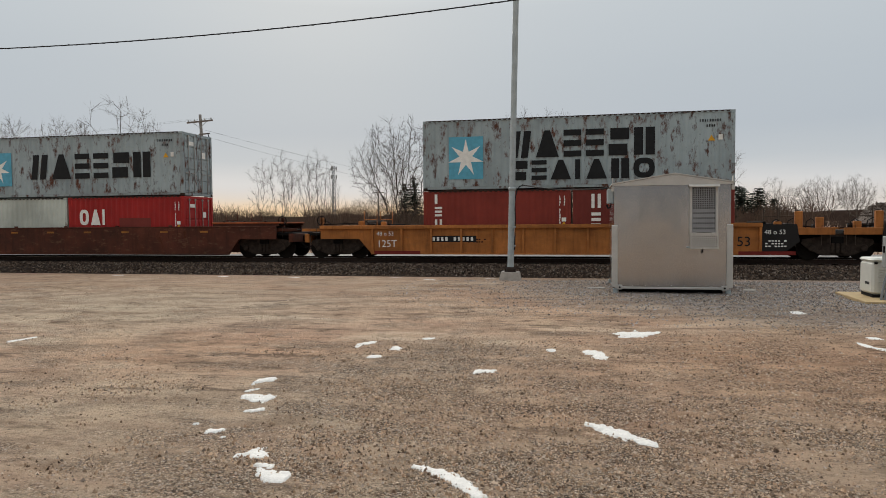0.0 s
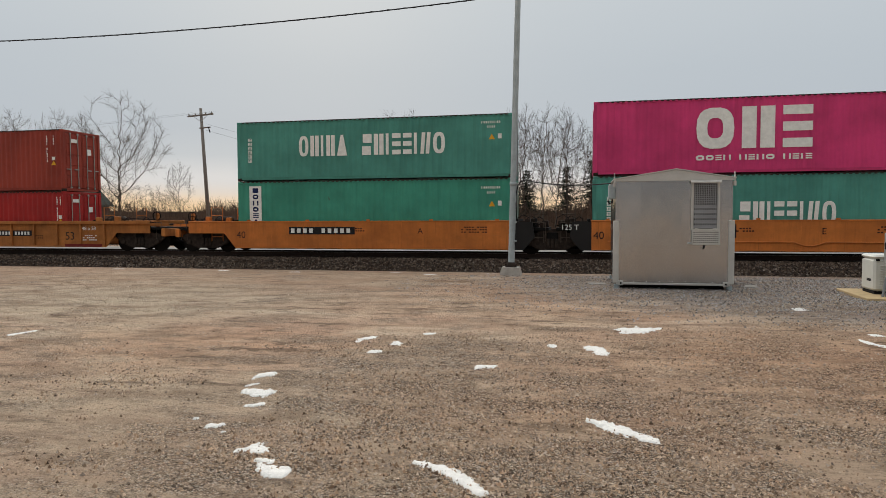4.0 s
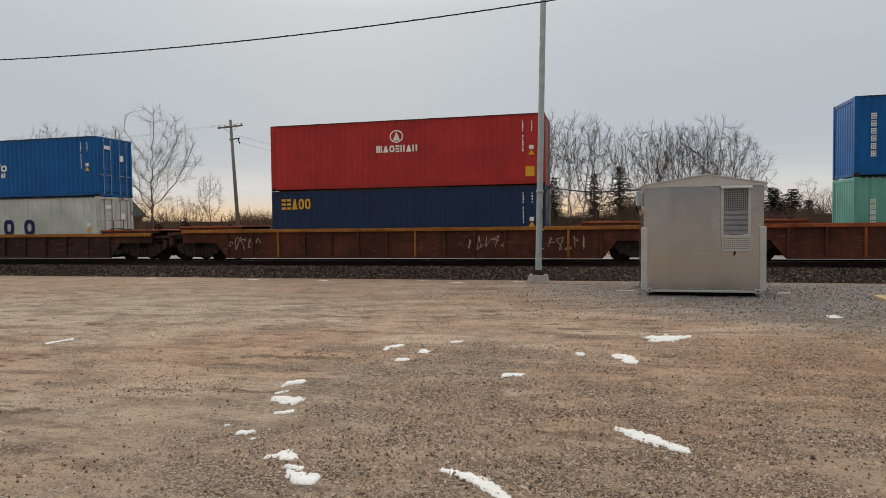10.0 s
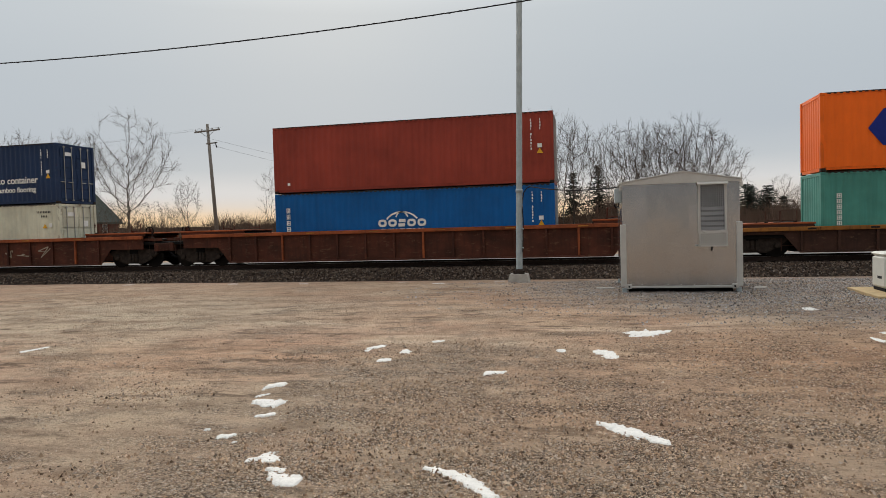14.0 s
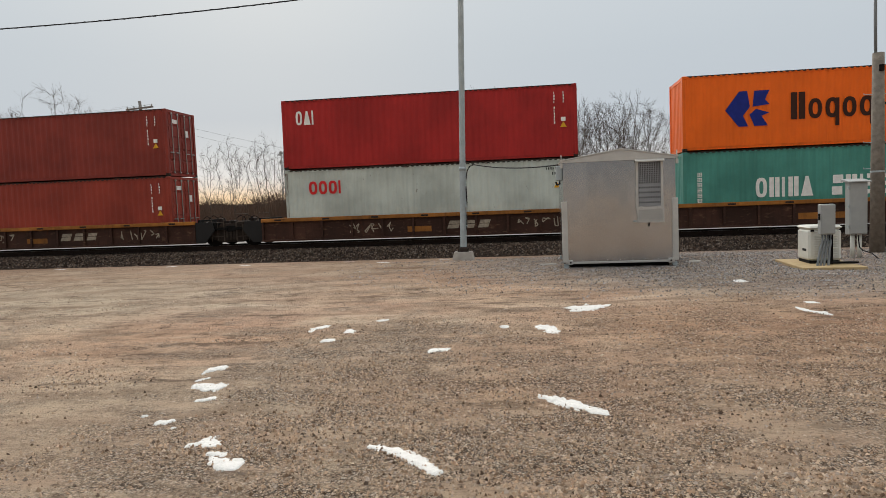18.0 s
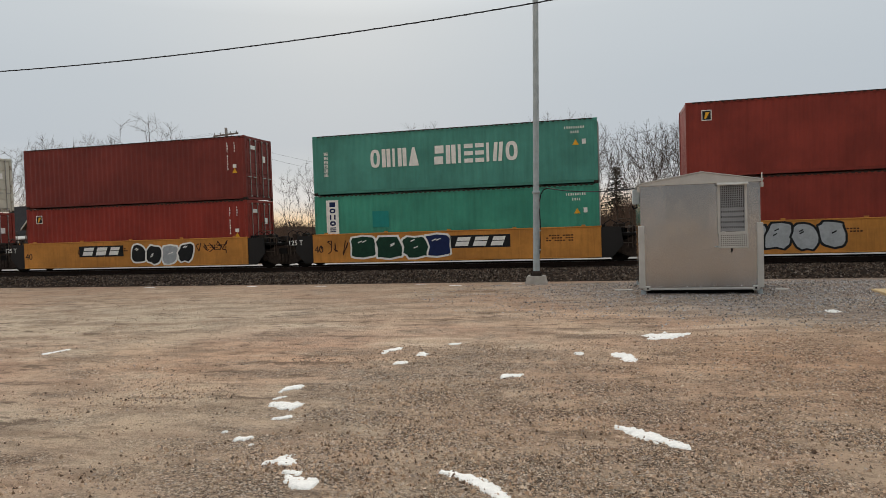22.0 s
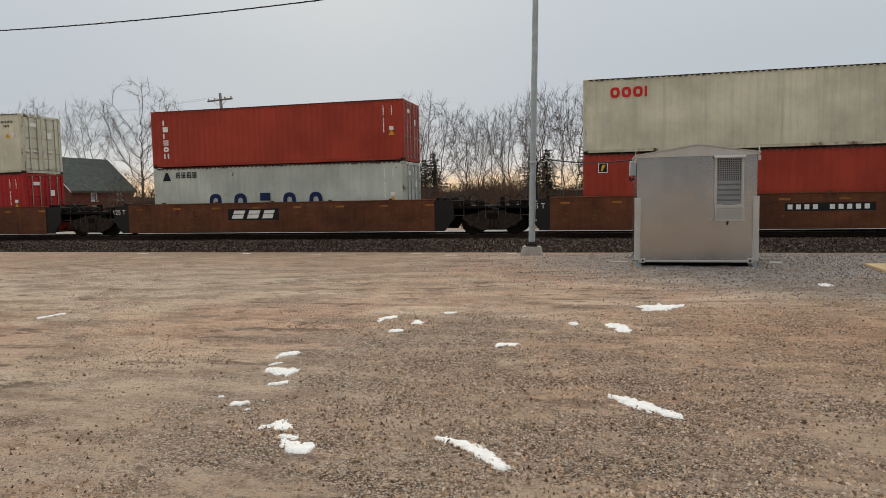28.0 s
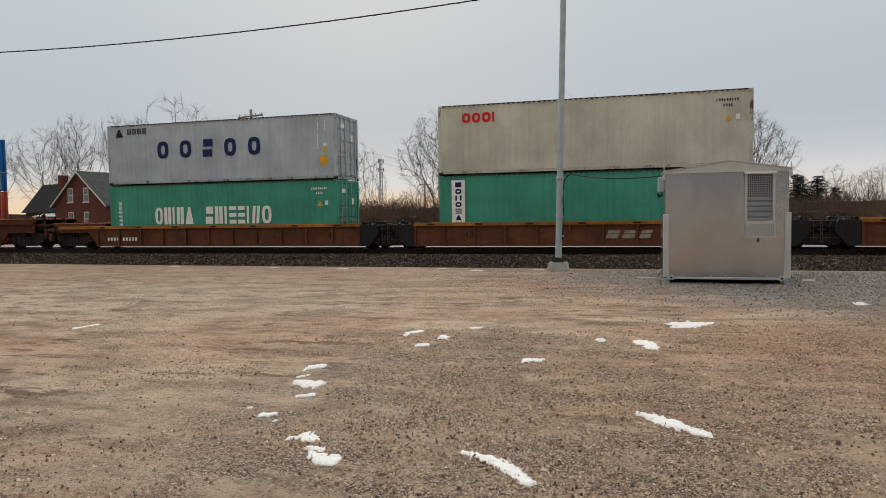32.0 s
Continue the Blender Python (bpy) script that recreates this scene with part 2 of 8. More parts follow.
def edge_paint(key):
    """The same paint where posts and rails have rusted through."""
    name = "edge_" + key
    if name not in PAINT:
        old = key in ("ice_grey", "pale_grey", "silver_grey", "cream", "stone")
        PAINT[name] = painted_steel("paint_" + name, srgb(*COLOURS[key]), 0.95 if old else 0.5, streak=0.5, dirt=0.2 if old else 0.12)
    return PAINT[name]


WHITE = plain("white_marking", srgb(238, 238, 233), 0.6, 0, 0.08)
BLACK = plain("black_marking", srgb(30, 32, 34), 0.6, 0, 0.2)
NAVY_MARK = plain("navy_marking", srgb(24, 40, 84), 0.6, 0, 0.12)
BLUE_MARK = plain("royal_blue_marking", srgb(28, 44, 130), 0.6, 0, 0.1)
RED_MARK = plain("red_marking", srgb(208, 44, 46), 0.6, 0, 0.12)
SKY_MARK = plain("light_blue_marking", srgb(96, 170, 196), 0.6, 0, 0.1)
YELLOW_MARK = plain("yellow_marking", srgb(226, 170, 50), 0.6, 0, 0.12)
BROWN_MARK = plain("dark_brown_marking", srgb(60, 34, 24), 0.6, 0, 0.12)
LIME_MARK = plain("pale_lime_spray_paint", srgb(196, 206, 130), 0.6, 0, 0.2)
GREEN_MARK = plain("dark_green_spray_paint", srgb(22, 60, 46), 0.6, 0, 0.2)
SILVER_MARK = plain("silver_spray_paint", srgb(170, 176, 180), 0.5, 0.2, 0.12)
CASTING = plain("dark_grimy_steel", srgb(52, 42, 36), 0.75, 0.2, 0.35, 9)
GRIME = plain("black_grimy_steel", srgb(20, 18, 17), 0.9, 0.0, 0.4, 5)
WHEEL = plain("brown_grimy_wheel_steel", srgb(30, 26, 23), 0.85, 0.1, 0.3, 5)
TRUCK_STEEL = plain("dusty_cast_truck_steel", srgb(58, 49, 43), 0.85, 0.1, 0.4, 7, 0.3)
RAILSTEEL = plain("rusty_rail_steel", srgb(58, 42, 34), 0.6, 0.4, 0.3, 8)
RAILTOP = plain("polished_rail_head", srgb(150, 148, 146), 0.28, 0.9, 0.1, 8)
RODSTEEL = plain("galvanised_rod", srgb(168, 168, 164), 0.5, 0.5, 0.15)
ALUMINIUM = brushed_sheet()
VENT_SHEET = plain("dull_perforated_sheet", srgb(150, 153, 156), 0.45, 0.5, 0.12, 4)
ALU_TRIM = plain("pale_aluminium_trim", srgb(196, 194, 189), 0.5, 0.3, 0.07, 3)
GALV = plain("galvanised_steel", srgb(168, 178, 181), 0.5, 0.0, 0.12, 5)
CONCRETE = plain("weathered_concrete", srgb(168, 162, 154), 0.9, 0, 0.15, 6, 0.3)
OLD_WOOD = plain("weathered_grey_wood", srgb(124, 116, 106), 0.85, 0, 0.25, 7, 0.4)
TIE_WOOD = plain("creosoted_wood", srgb(52, 44, 38), 0.9, 0, 0.3, 7, 0.4)
PALE_WOOD = plain("weathered_plywood", srgb(184, 160, 120), 0.7, 0, 0.12, 7)
GREY_PLASTIC = plain("grey_enamel_box", srgb(160, 162, 160), 0.5, 0.1, 0.06, 4)
OFF_WHITE = plain("off_white_enamel", srgb(216, 216, 208), 0.45, 0, 0.05, 4)
CONDUIT = plain("grey_conduit", srgb(122, 126, 128), 0.55, 0, 0.1, 6)
RUBBER = plain("black_cable", srgb(26, 26, 28), 0.7, 0, 0.2, 6)
SNOW = plain("old_granular_snow", srgb(230, 227, 222), 0.8, 0, 0.09, 30, 0.8)
DIRTY_SNOW = plain("dirty_old_snow", srgb(126, 124, 121), 0.85, 0, 0.3, 2.5, 0.5)
BRICK_RED = plain("red_brick", srgb(98, 60, 52), 0.9, 0, 0.2, 3, 0.2)
ROOF_SHINGLE = plain("mossy_grey_shingle", srgb(74, 78, 73), 0.9, 0, 0.25, 2, 0.2)
GLASS_DARK = plain("window_glass", srgb(120, 128, 134), 0.12, 0, 0.15, 2)
BARK = plain("grey_bark", srgb(106, 97, 88), 0.95, 0, 0.25, 8, 0.3)
BARK_DARK = plain("dark_bark", srgb(70, 61, 54), 0.95, 0, 0.25, 8, 0.3)
PALE_TWIG = plain("pale_grey_twig", srgb(102, 94, 87), 0.95, 0, 0.2, 3)
DARK_POLE = plain("dark_tarred_wood", srgb(126, 120, 114), 0.9, 0, 0.2, 7, 0.3)
TWIG = plain("brown_grey_twig", srgb(82, 72, 64), 0.95, 0, 0.25, 3)
NEEDLE = plain("spruce_needle", srgb(34, 44, 32), 0.9, 0, 0.35, 3)
SCRUB = plain("dry_brown_scrub", srgb(104, 86, 74), 0.95, 0, 0.3, 0.6)
FAR_WOOD = plain("far_bare_wood", srgb(78, 66, 60), 0.95, 0, 0.25, 0.2)


def ground_material():
    m, nt, bs = nodes_of("packed_dirt_and_gravel")
    tan, red, sand, dark = srgb(211, 186, 159), srgb(199, 165, 140), srgb(218, 198, 173), srgb(62, 50, 41)
    tc = nt.nodes.new("ShaderNodeTexCoord")

    def spot(x, y, near, far, ragged=2.4, along=1.0):
        """1 close to a spot, 0 beyond, with a ragged edge; along: how far it is drawn out in x."""
        mp = nt.nodes.new("ShaderNodeMapping")
        mp.inputs["Location"].default_value = (-x / along, -y, 0)
        mp.inputs["Scale"].default_value = (1 / along, 1, 0)
        nt.links.new(tc.outputs["Object"], mp.inputs[0])
        d = nt.nodes.new("ShaderNodeVectorMath")
        d.operation = "LENGTH"
        nt.links.new(mp.outputs[0], d.inputs[0])
        _, wob = noise_fac(nt, 0.8, 7, rough=0.7)
        ad = nt.nodes.new("ShaderNodeMath")
        ad.operation = "MULTIPLY_ADD"
        ad.inputs[1].default_value = ragged
        nt.links.new(wob.outputs["Fac"], ad.inputs[0])
        nt.links.new(d.outputs["Value"], ad.inputs[2])
        r = nt.nodes.new("ShaderNodeMapRange")
        r.inputs["From Min"].default_value, r.inputs["From Max"].default_value = far + ragged / 2, near + ragged / 2
        nt.links.new(ad.outputs[0], r.inputs[0])
        return r.outputs[0]

    def most(a, b):
        q = nt.nodes.new("ShaderNodeMath")
        q.operation = "MAXIMUM"
        nt.links.new(a, q.inputs[0])
        nt.links.new(b, q.inputs[1])
        return q.outputs[0]
    a, _ = noise_fac(nt, 0.28, 6, lo=0.4, hi=0.6)
    col = blend(nt, a, tan, red)
    s1, _ = noise_fac(nt, 0.5, 6, (0.6, 1.6, 1), lo=0.52, hi=0.64)
    col = blend(nt, times(nt, s1, 0.7), col, sand)
    # iron-red soil, and the paler worn stretch
    col = blend(nt, times(nt, spot(-4.2, 7.4, 0.4, 1.9, 1.6, 2.2), 0.5), col, srgb(212, 166, 132))
    col = blend(nt, times(nt, spot(-1.4, 11.8, 0.6, 3.4, 2.4, 1.6), 0.35), col, srgb(214, 170, 138))
    col = blend(nt, times(nt, spot(-9.0, 11.5, 1.4, 3.6, 2.4, 1.8), 0.6), col, srgb(206, 192, 168))
    yard = spot(5.4, 18.0, 6.0, 8.4)
    col = blend(nt, yard, col, srgb(172, 165, 160))
    # blotches of lighter dust and darker soil
    b1, _ = noise_fac(nt, 1.1, 6, (0.7, 1.3, 1), 0.65, lo=0.52, hi=0.62)
    col = blend(nt, times(nt, b1, 0.45), col, srgb(150, 120, 98))
    b2, _ = noise_fac(nt, 0.75, 5, (0.8, 1.5, 1), 0.6, lo=0.54, hi=0.66)
    col = blend(nt, times(nt, b2, 0.5), col, srgb(226, 206, 180))
    # long ruts scraped along the track side, and curved wheel tracks
    t, _ = noise_fac(nt, 1.2, 9, (0.55, 1.4, 1), 0.72, lo=0.51, hi=0.61)
    col = blend(nt, times(nt, t, 0.5), col, srgb(106, 84, 67))
    t2, _ = noise_fac(nt, 2.1, 8, (0.6, 1.5, 1), 0.72, lo=0.53, hi=0.59)
    far, _ = noise_fac(nt, 0.35, 3, lo=0.4, hi=0.54)
    col = blend(nt, times(nt, times(nt, t2, far), 0.72), col, srgb(86, 67, 54))
    w = nt.nodes.new("ShaderNodeTexWave")
    w.wave_type, w.rings_direction = "RINGS", "Z"
    w.inputs["Scale"].default_value, w.inputs["Distortion"].default_value, w.inputs["Detail"].default_value, w.inputs["Detail Scale"].default_value = 0.3, 5.0, 5.0, 1.2
    mp = nt.nodes.new("ShaderNodeMapping")
    mp.inputs["Location"].default_value = (-6.0, 9.0, 0)
    nt.links.new(tc.outputs["Object"], mp.inputs[0])
    nt.links.new(mp.outputs[0], w.inputs["Vector"])
    wr = nt.nodes.new("ShaderNodeMapRange")
    wr.inputs["From Min"].default_value, wr.inputs["From Max"].default_value = 0.6, 0.95
    nt.links.new(w.outputs["Fac"], wr.inputs[0])
    msk, _ = noise_fac(nt, 0.5, 5, lo=0.42, hi=0.6)
    ruts = times(nt, wr.outputs[0], msk)
    col = blend(nt, times(nt, ruts, 0.35), col, srgb(120, 94, 74))
    # darker brown with a ragged edge on the strip towards the track
    sp = nt.nodes.new("ShaderNodeSeparateXYZ")
    nt.links.new(tc.outputs["Object"], sp.inputs[0])
    _, strip_wobble = noise_fac(nt, 0.35, 7, (0.6, 1, 1), 0.65)
    ad = nt.nodes.new("ShaderNodeMath")
    ad.operation = "MULTIPLY_ADD"
    ad.inputs[1].default_value = 9.0
    nt.links.new(strip_wobble.outputs["Fac"], ad.inputs[0])
    nt.links.new(sp.outputs["Y"], ad.inputs[2])
    track_strip = nt.nodes.new("ShaderNodeMapRange")
    track_strip.inputs["From Min"].default_value, track_strip.inputs["From Max"].default_value = 14.0, 20.0
    nt.links.new(ad.outputs[0], track_strip.inputs[0])
    col = blend(nt, times(nt, track_strip.outputs[0], 0.5), col, srgb(146, 116, 92))
    # loose stones, thick where the wheels turn; dark gaps painted as shade between them
    bed = most(most(spot(0.3, 4.4, 1.9, 3.4, 3.4, 1.25), spot(-1.3, 6.7, 0.9, 2.2, 2.6)), most(spot(3.4, 5.4, 1.2, 3.4, 3.0), spot(2.4, 7.6, 0.6, 2.8, 3.2)))
    scat, _ = noise_fac(nt, 0.9, 7, rough=0.7, lo=0.48, hi=0.62)
    loose = most(most(bed, times(nt, yard, 0.8)), most(times(nt, ruts, 0.7), times(nt, scat, 0.55)))
    thin, _ = noise_fac(nt, 1.3, 7, (0.8, 1.3, 1), rough=0.7, lo=0.42, hi=0.56)
    loose = times(nt, loose, thin)
    col = blend(nt, times(nt, bed, 0.3), col, srgb(198, 178, 154))
    height = None
    for sc, share, chance in ((30.0, 0.9, 0.42), (54.0, 0.85, 0.3), (96.0, 0.6, 0.3)):
        v = nt.nodes.new("ShaderNodeTexVoronoi")
        v.inputs["Scale"].default_value = sc
        nt.links.new(tc.outputs["Object"], v.inputs["Vector"])
        sp = nt.nodes.new("ShaderNodeSeparateColor")
        nt.links.new(v.outputs["Color"], sp.inputs[0])
        st = nt.nodes.new("ShaderNodeValToRGB")
        cr = st.color_ramp
        cr.elements[0].position, cr.elements[0].color = 0.0, srgb(132, 108, 88)
        cr.elements[1].position, cr.elements[1].color = 1.0, srgb(244, 230, 212)
        for p, c in ((0.2, srgb(186, 156, 130)), (0.5, srgb(230, 200, 170)), (0.8, srgb(238, 222, 204))):
            cr.elements.new(p).color = c
        nt.links.new(sp.outputs[0], st.inputs[0])
        pick = nt.nodes.new("ShaderNodeMapRange")
        pick.inputs["From Min"].default_value, pick.inputs["From Max"].default_value = chance, chance + 0.1
        nt.links.new(sp.outputs[1], pick.inputs[0])
        # shade between the stones, put into the colour at the cell edges
        gap = nt.nodes.new("ShaderNodeMapRange")
        gap.inputs["From Min"].default_value, gap.inputs["From Max"].default_value = 0.42, 0.55
        nt.links.new(v.outputs["Distance"], gap.inputs[0])
        stone = blend(nt, times(nt, gap.outputs[0], 0.95), st.outputs[0], srgb(56, 44, 36))
        col = blend(nt, times(nt, times(nt, loose, pick.outputs[0]), share), col, stone)
        height = v if height is None else height
    # iron-red dust over soil and stones alike
    rust = times(nt, most(spot(2.7, 7.6, 0.8, 3.0, 2.6, 1.5), times(nt, spot(0.2, 5.6, 0.4, 1.6, 2.2, 1.6), 0.5)), 0.85)
    col = blend(nt, rust, col, (1.0, 0.82, 0.72, 1.0), "MULTIPLY")
    clod, _ = noise_fac(nt, 4.5, 9, (0.75, 1.2, 1), 0.75, lo=0.55, hi=0.66)
    col = blend(nt, times(nt, clod, 0.45), col, srgb(98, 76, 60))
    # grit, as dark specks that also paint in the shade of small relief
    for sc, amount, lo, soft in ((13.0, 0.55, 0.62, 0.04), (24.0, 0.6, 0.60, 0.04), (52.0, 0.6, 0.60, 0.05)):
        g, gz = noise_fac(nt, sc, 5, (0.8, 1.2, 1), lo=lo, hi=lo + soft, rough=0.7)
        col = blend(nt, times(nt, g, amount), col, dark)
    nt.links.new(col, bs.inputs["Base Color"])
    bs.inputs["Roughness"].default_value = 0.95
    bs.inputs["Specular IOR Level"].default_value = 0.2
    mx = nt.nodes.new("ShaderNodeMath")
    mx.operation = "MULTIPLY_ADD"
    mx.inputs[1].default_value = -0.8
    nt.links.new(times(nt, height.outputs["Distance"], loose), mx.inputs[0])
    nt.links.new(gz.outputs["Fac"], mx.inputs[2])
    bump(nt, bs, mx.outputs[0], 1.0, 0.05)
    return m


def island_stones(name, colours):
    m, nt, bs = nodes_of(name)
    g = nt.nodes.new("ShaderNodeNewGeometry")
    r = nt.nodes.new("ShaderNodeValToRGB")
    r.color_ramp.elements[0].color, r.color_ramp.elements[1].color = colours[0], colours[-1]
    for i, c in enumerate(colours[1:-1]):
        r.color_ramp.elements.new((i + 1) / (len(colours) - 1)).color = c
    nt.links.new(g.outputs["Random Per Island"], r.inputs[0])
    f, _ = noise_fac(nt, 30.0)
    nt.links.new(blend(nt, times(nt, f, 0.35), r.outputs[0], shade(colours[0], 0.6)), bs.inputs["Base Color"])
    bs.inputs["Roughness"].default_value = 0.95
    bs.inputs["Specular IOR Level"].default_value = 0.1
    return m


GROUND = ground_material()
BALLAST = island_stones("crushed_stone_ballast", [srgb(20, 16, 14), srgb(84, 70, 60), srgb(132, 115, 102), srgb(40, 33, 28), srgb(98, 82, 70), srgb(27, 22, 19), srgb(150, 137, 126)])
PEBBLE = island_stones("yard_pebbles", [srgb(120, 97, 79), srgb(222, 192, 162), srgb(236, 216, 194), srgb(206, 172, 142), srgb(72, 58, 48), srgb(214, 196, 180), srgb(100, 80, 66), srgb(228, 197, 167), srgb(166, 136, 111)])
CLOD = island_stones("earth_clods", [srgb(96, 76, 61), srgb(160, 130, 105), srgb(214, 190, 164), srgb(120, 96, 77), srgb(190, 156, 126)])
GREY_STONE = island_stones("grey_crushed_stone", [srgb(96, 92, 90), srgb(178, 174, 172), srgb(206, 203, 202), srgb(140, 134, 130), srgb(70, 64, 60), srgb(190, 180, 172)])
RUBBLE = island_stones("grey_rubble", [srgb(96, 86, 79), srgb(128, 118, 110), srgb(152, 142, 134), srgb(76, 66, 60), srgb(112, 100, 92)])


# ---- mesh tools ----
class Shape:
    """Collects vertices and faces of one mesh."""

    def __init__(self):
        self.v, self.f = [], []

    def add(self, verts, faces):
        n = len(self.v)
        self.v += [tuple(p) for p in verts]
        self.f += [tuple(i + n for i in q) for q in faces]
        return self

    def box(self, x0, x1, y0, y1, z0, z1, c=0.0):
        """A box; c: the chamfer of its long edges."""
        if c <= 0:
            self.add([(x, y, z) for x in (x0, x1) for y in (y0, y1) for z in (z0, z1)],
                     [(0, 1, 3, 2), (4, 6, 7, 5), (0, 4, 5, 1), (2, 3, 7, 6), (0, 2, 6, 4), (1, 5, 7, 3)])
            return self
        rings = []
        for z, d in ((z0, c), (z0 + c, 0), (z1 - c, 0), (z1, c)):
            e = c if d else 0
            xs, ys = (x0 + e, x1 - e), (y0 + e, y1 - e)
            k = c
            rings.append([(xs[0] + k, ys[0], z), (xs[1] - k, ys[0], z), (xs[1], ys[0] + k, z), (xs[1], ys[1] - k, z),
                          (xs[1] - k, ys[1], z), (xs[0] + k, ys[1], z), (xs[0], ys[1] - k, z), (xs[0], ys[0] + k, z)])
        vs = [p for r in rings for p in r]
        fs = [tuple(range(7, -1, -1)), tuple(range(24, 32))]
        for a in range(3):
            for i in range(8):
                j = (i + 1) % 8
                fs.append((a * 8 + i, a * 8 + j, a * 8 + 8 + j, a * 8 + 8 + i))
        return self.add(vs, fs)

    def plate(self, outline, y0, y1):
        """An outline in x, z (counter-clockwise seen from the front), from y0 (front) to y1."""
        n = len(outline)
        vs = [(x, y0, z) for x, z in outline] + [(x, y1, z) for x, z in outline]
        fs = [tuple(range(n)), tuple(range(2 * n - 1, n - 1, -1))]
        fs += [(i, i + n, (i + 1) % n + n, (i + 1) % n) for i in range(n)]
        return self.add(vs, fs)

    def ring(self, cx, cz, rx, rz, thick, y0, y1, n=20, square=1.0, a0=0.0, a1=2 * math.pi):
        """A flat ring or arc in x, z."""
        full = abs(a1 - a0 - 2 * math.pi) < 1e-6
        m = n if full else n + 1
        vs = []
        for i in range(m):
            a = a0 + (a1 - a0) * i / n
            c, s = math.cos(a), math.sin(a)
            c, s = math.copysign(abs(c) ** square, c), math.copysign(abs(s) ** square, s)
            for k in (0, 1):
                ex, ez = rx - thick * k, rz - thick * k
                vs += [(cx + ex * c, y0, cz + ez * s), (cx + ex * c, y1, cz + ez * s)]
        fs = []
        for i in range(n):
            p, q = 4 * i, 4 * ((i + 1) % m)
            fs += [(p, p + 2, q + 2, q), (p, q, q + 1, p + 1), (p + 2, p + 3, q + 3, q + 2)]
        return self.add(vs, fs)

    def tube(self, path, radius, sides=8, closed=True):
        """A tube along points; radius: one or one for each."""
        pts = [Vector(p) for p in path]
        rs = radius if isinstance(radius, (list, tuple)) else [radius] * len(pts)
        base = len(self.v)
        for i, p in enumerate(pts):
            d = (pts[min(i + 1, len(pts) - 1)] - pts[max(i - 1, 0)]).normalized()
            u = d.cross(Vector((0, 0, 1)))
            if u.length < 1e-3:
                u = d.cross(Vector((0, 1, 0)))
            u.normalize()
            w = d.cross(u)
            for k in range(sides):
                a = 2 * math.pi * k / sides
                self.v.append(tuple(p + (u * math.cos(a) + w * math.sin(a)) * rs[i]))
        for i in range(len(pts) - 1):
            for k in range(sides):
                a, b = base + i * sides + k, base + i * sides + (k + 1) % sides
                self.f.append((a, b, b + sides, a + sides))
        if closed:
            self.f.append(tuple(base + k for k in range(sides - 1, -1, -1)))
            self.f.append(tuple(base + (len(pts) - 1) * sides + k for k in range(sides)))
        return self

    def wheel(self, x, y0, y1, z, r, n=22):
        """A disc on an axle along y."""
        vs = []
        for y, k in ((y0, 0.9), (y0 + 0.02, 1.0), (y1 - 0.03, 1.0), (y1 - 0.03, 1.06), (y1, 1.06)):
            vs += [(x + r * k * math.cos(2 * math.pi * i / n), y, z + r * k * math.sin(2 * math.pi * i / n)) for i in range(n)]
        fs = [tuple(range(n)), tuple(range(5 * n - 1, 4 * n - 1, -1))]
        for a in range(4):
            fs += [(a * n + i, (a + 1) * n + i, (a + 1) * n + (i + 1) % n, a * n + (i + 1) % n) for i in range(n)]
        return self.add(vs, fs)

    def mesh(self, name, smooth=False):
        me = bpy.data.meshes.new(name)
        me.from_pydata(self.v, [], self.f)
        me.update()
        if smooth:
            me.shade_smooth()
        return me


def part(name, data, material, parent, label="", smooth=False):
    """One mesh object under a thing or under a part."""
    me = data.mesh(name, smooth) if isinstance(data, Shape) else data
    ob = new(name, me)
    if not me.materials:
        me.materials.append(material)
    elif me.materials[0] != material:
        ob.material_slots[0].link = "OBJECT"
        ob.material_slots[0].material = material
    ob.parent = parent
    if label:
        ob["label"] = label
    return ob


def thing(name, m, label, category, group="", kind=""):
    ob = new(name)
    ob.matrix_world = m
    return tagged(ob, label, category, group, kind)


def solid(name, data, material, label, category="", group="", kind="", smooth=False, at=None):
    """A top-level thing of one mesh."""
    ob = new(name, data.mesh(name, smooth) if isinstance(data, Shape) else data)
    ob.data.materials.append(material)
    if at is not None:
        ob.matrix_world = at
    return tagged(ob, label, category, group, kind)


# ---- ground and track ----
RAIL_Z = 0.03
TRACK_Y = 28.37


def ground_z(x, y):
    if y < 17.0:
        z = 0.0
    elif y < 25.2:
        z = -0.0707 * (y - 17.0)
    elif y < 60:
        z = -0.58
    else:
        z = -0.58 + min(1.0, (y - 60) / 60.0) * 0.9
    if 1.0 < y < 24:
        z += 0.020 * noise.noise((x * 0.5, y * 0.9, 0.3)) + 0.010 * noise.noise((x * 2.3, y * 3.1, 1.7)) + 0.022 * noise.noise((x * 0.35, y * 2.4, 4.1)) + 0.006 * noise.noise((x * 3.5, y * 5.0, 2.2))
    return z


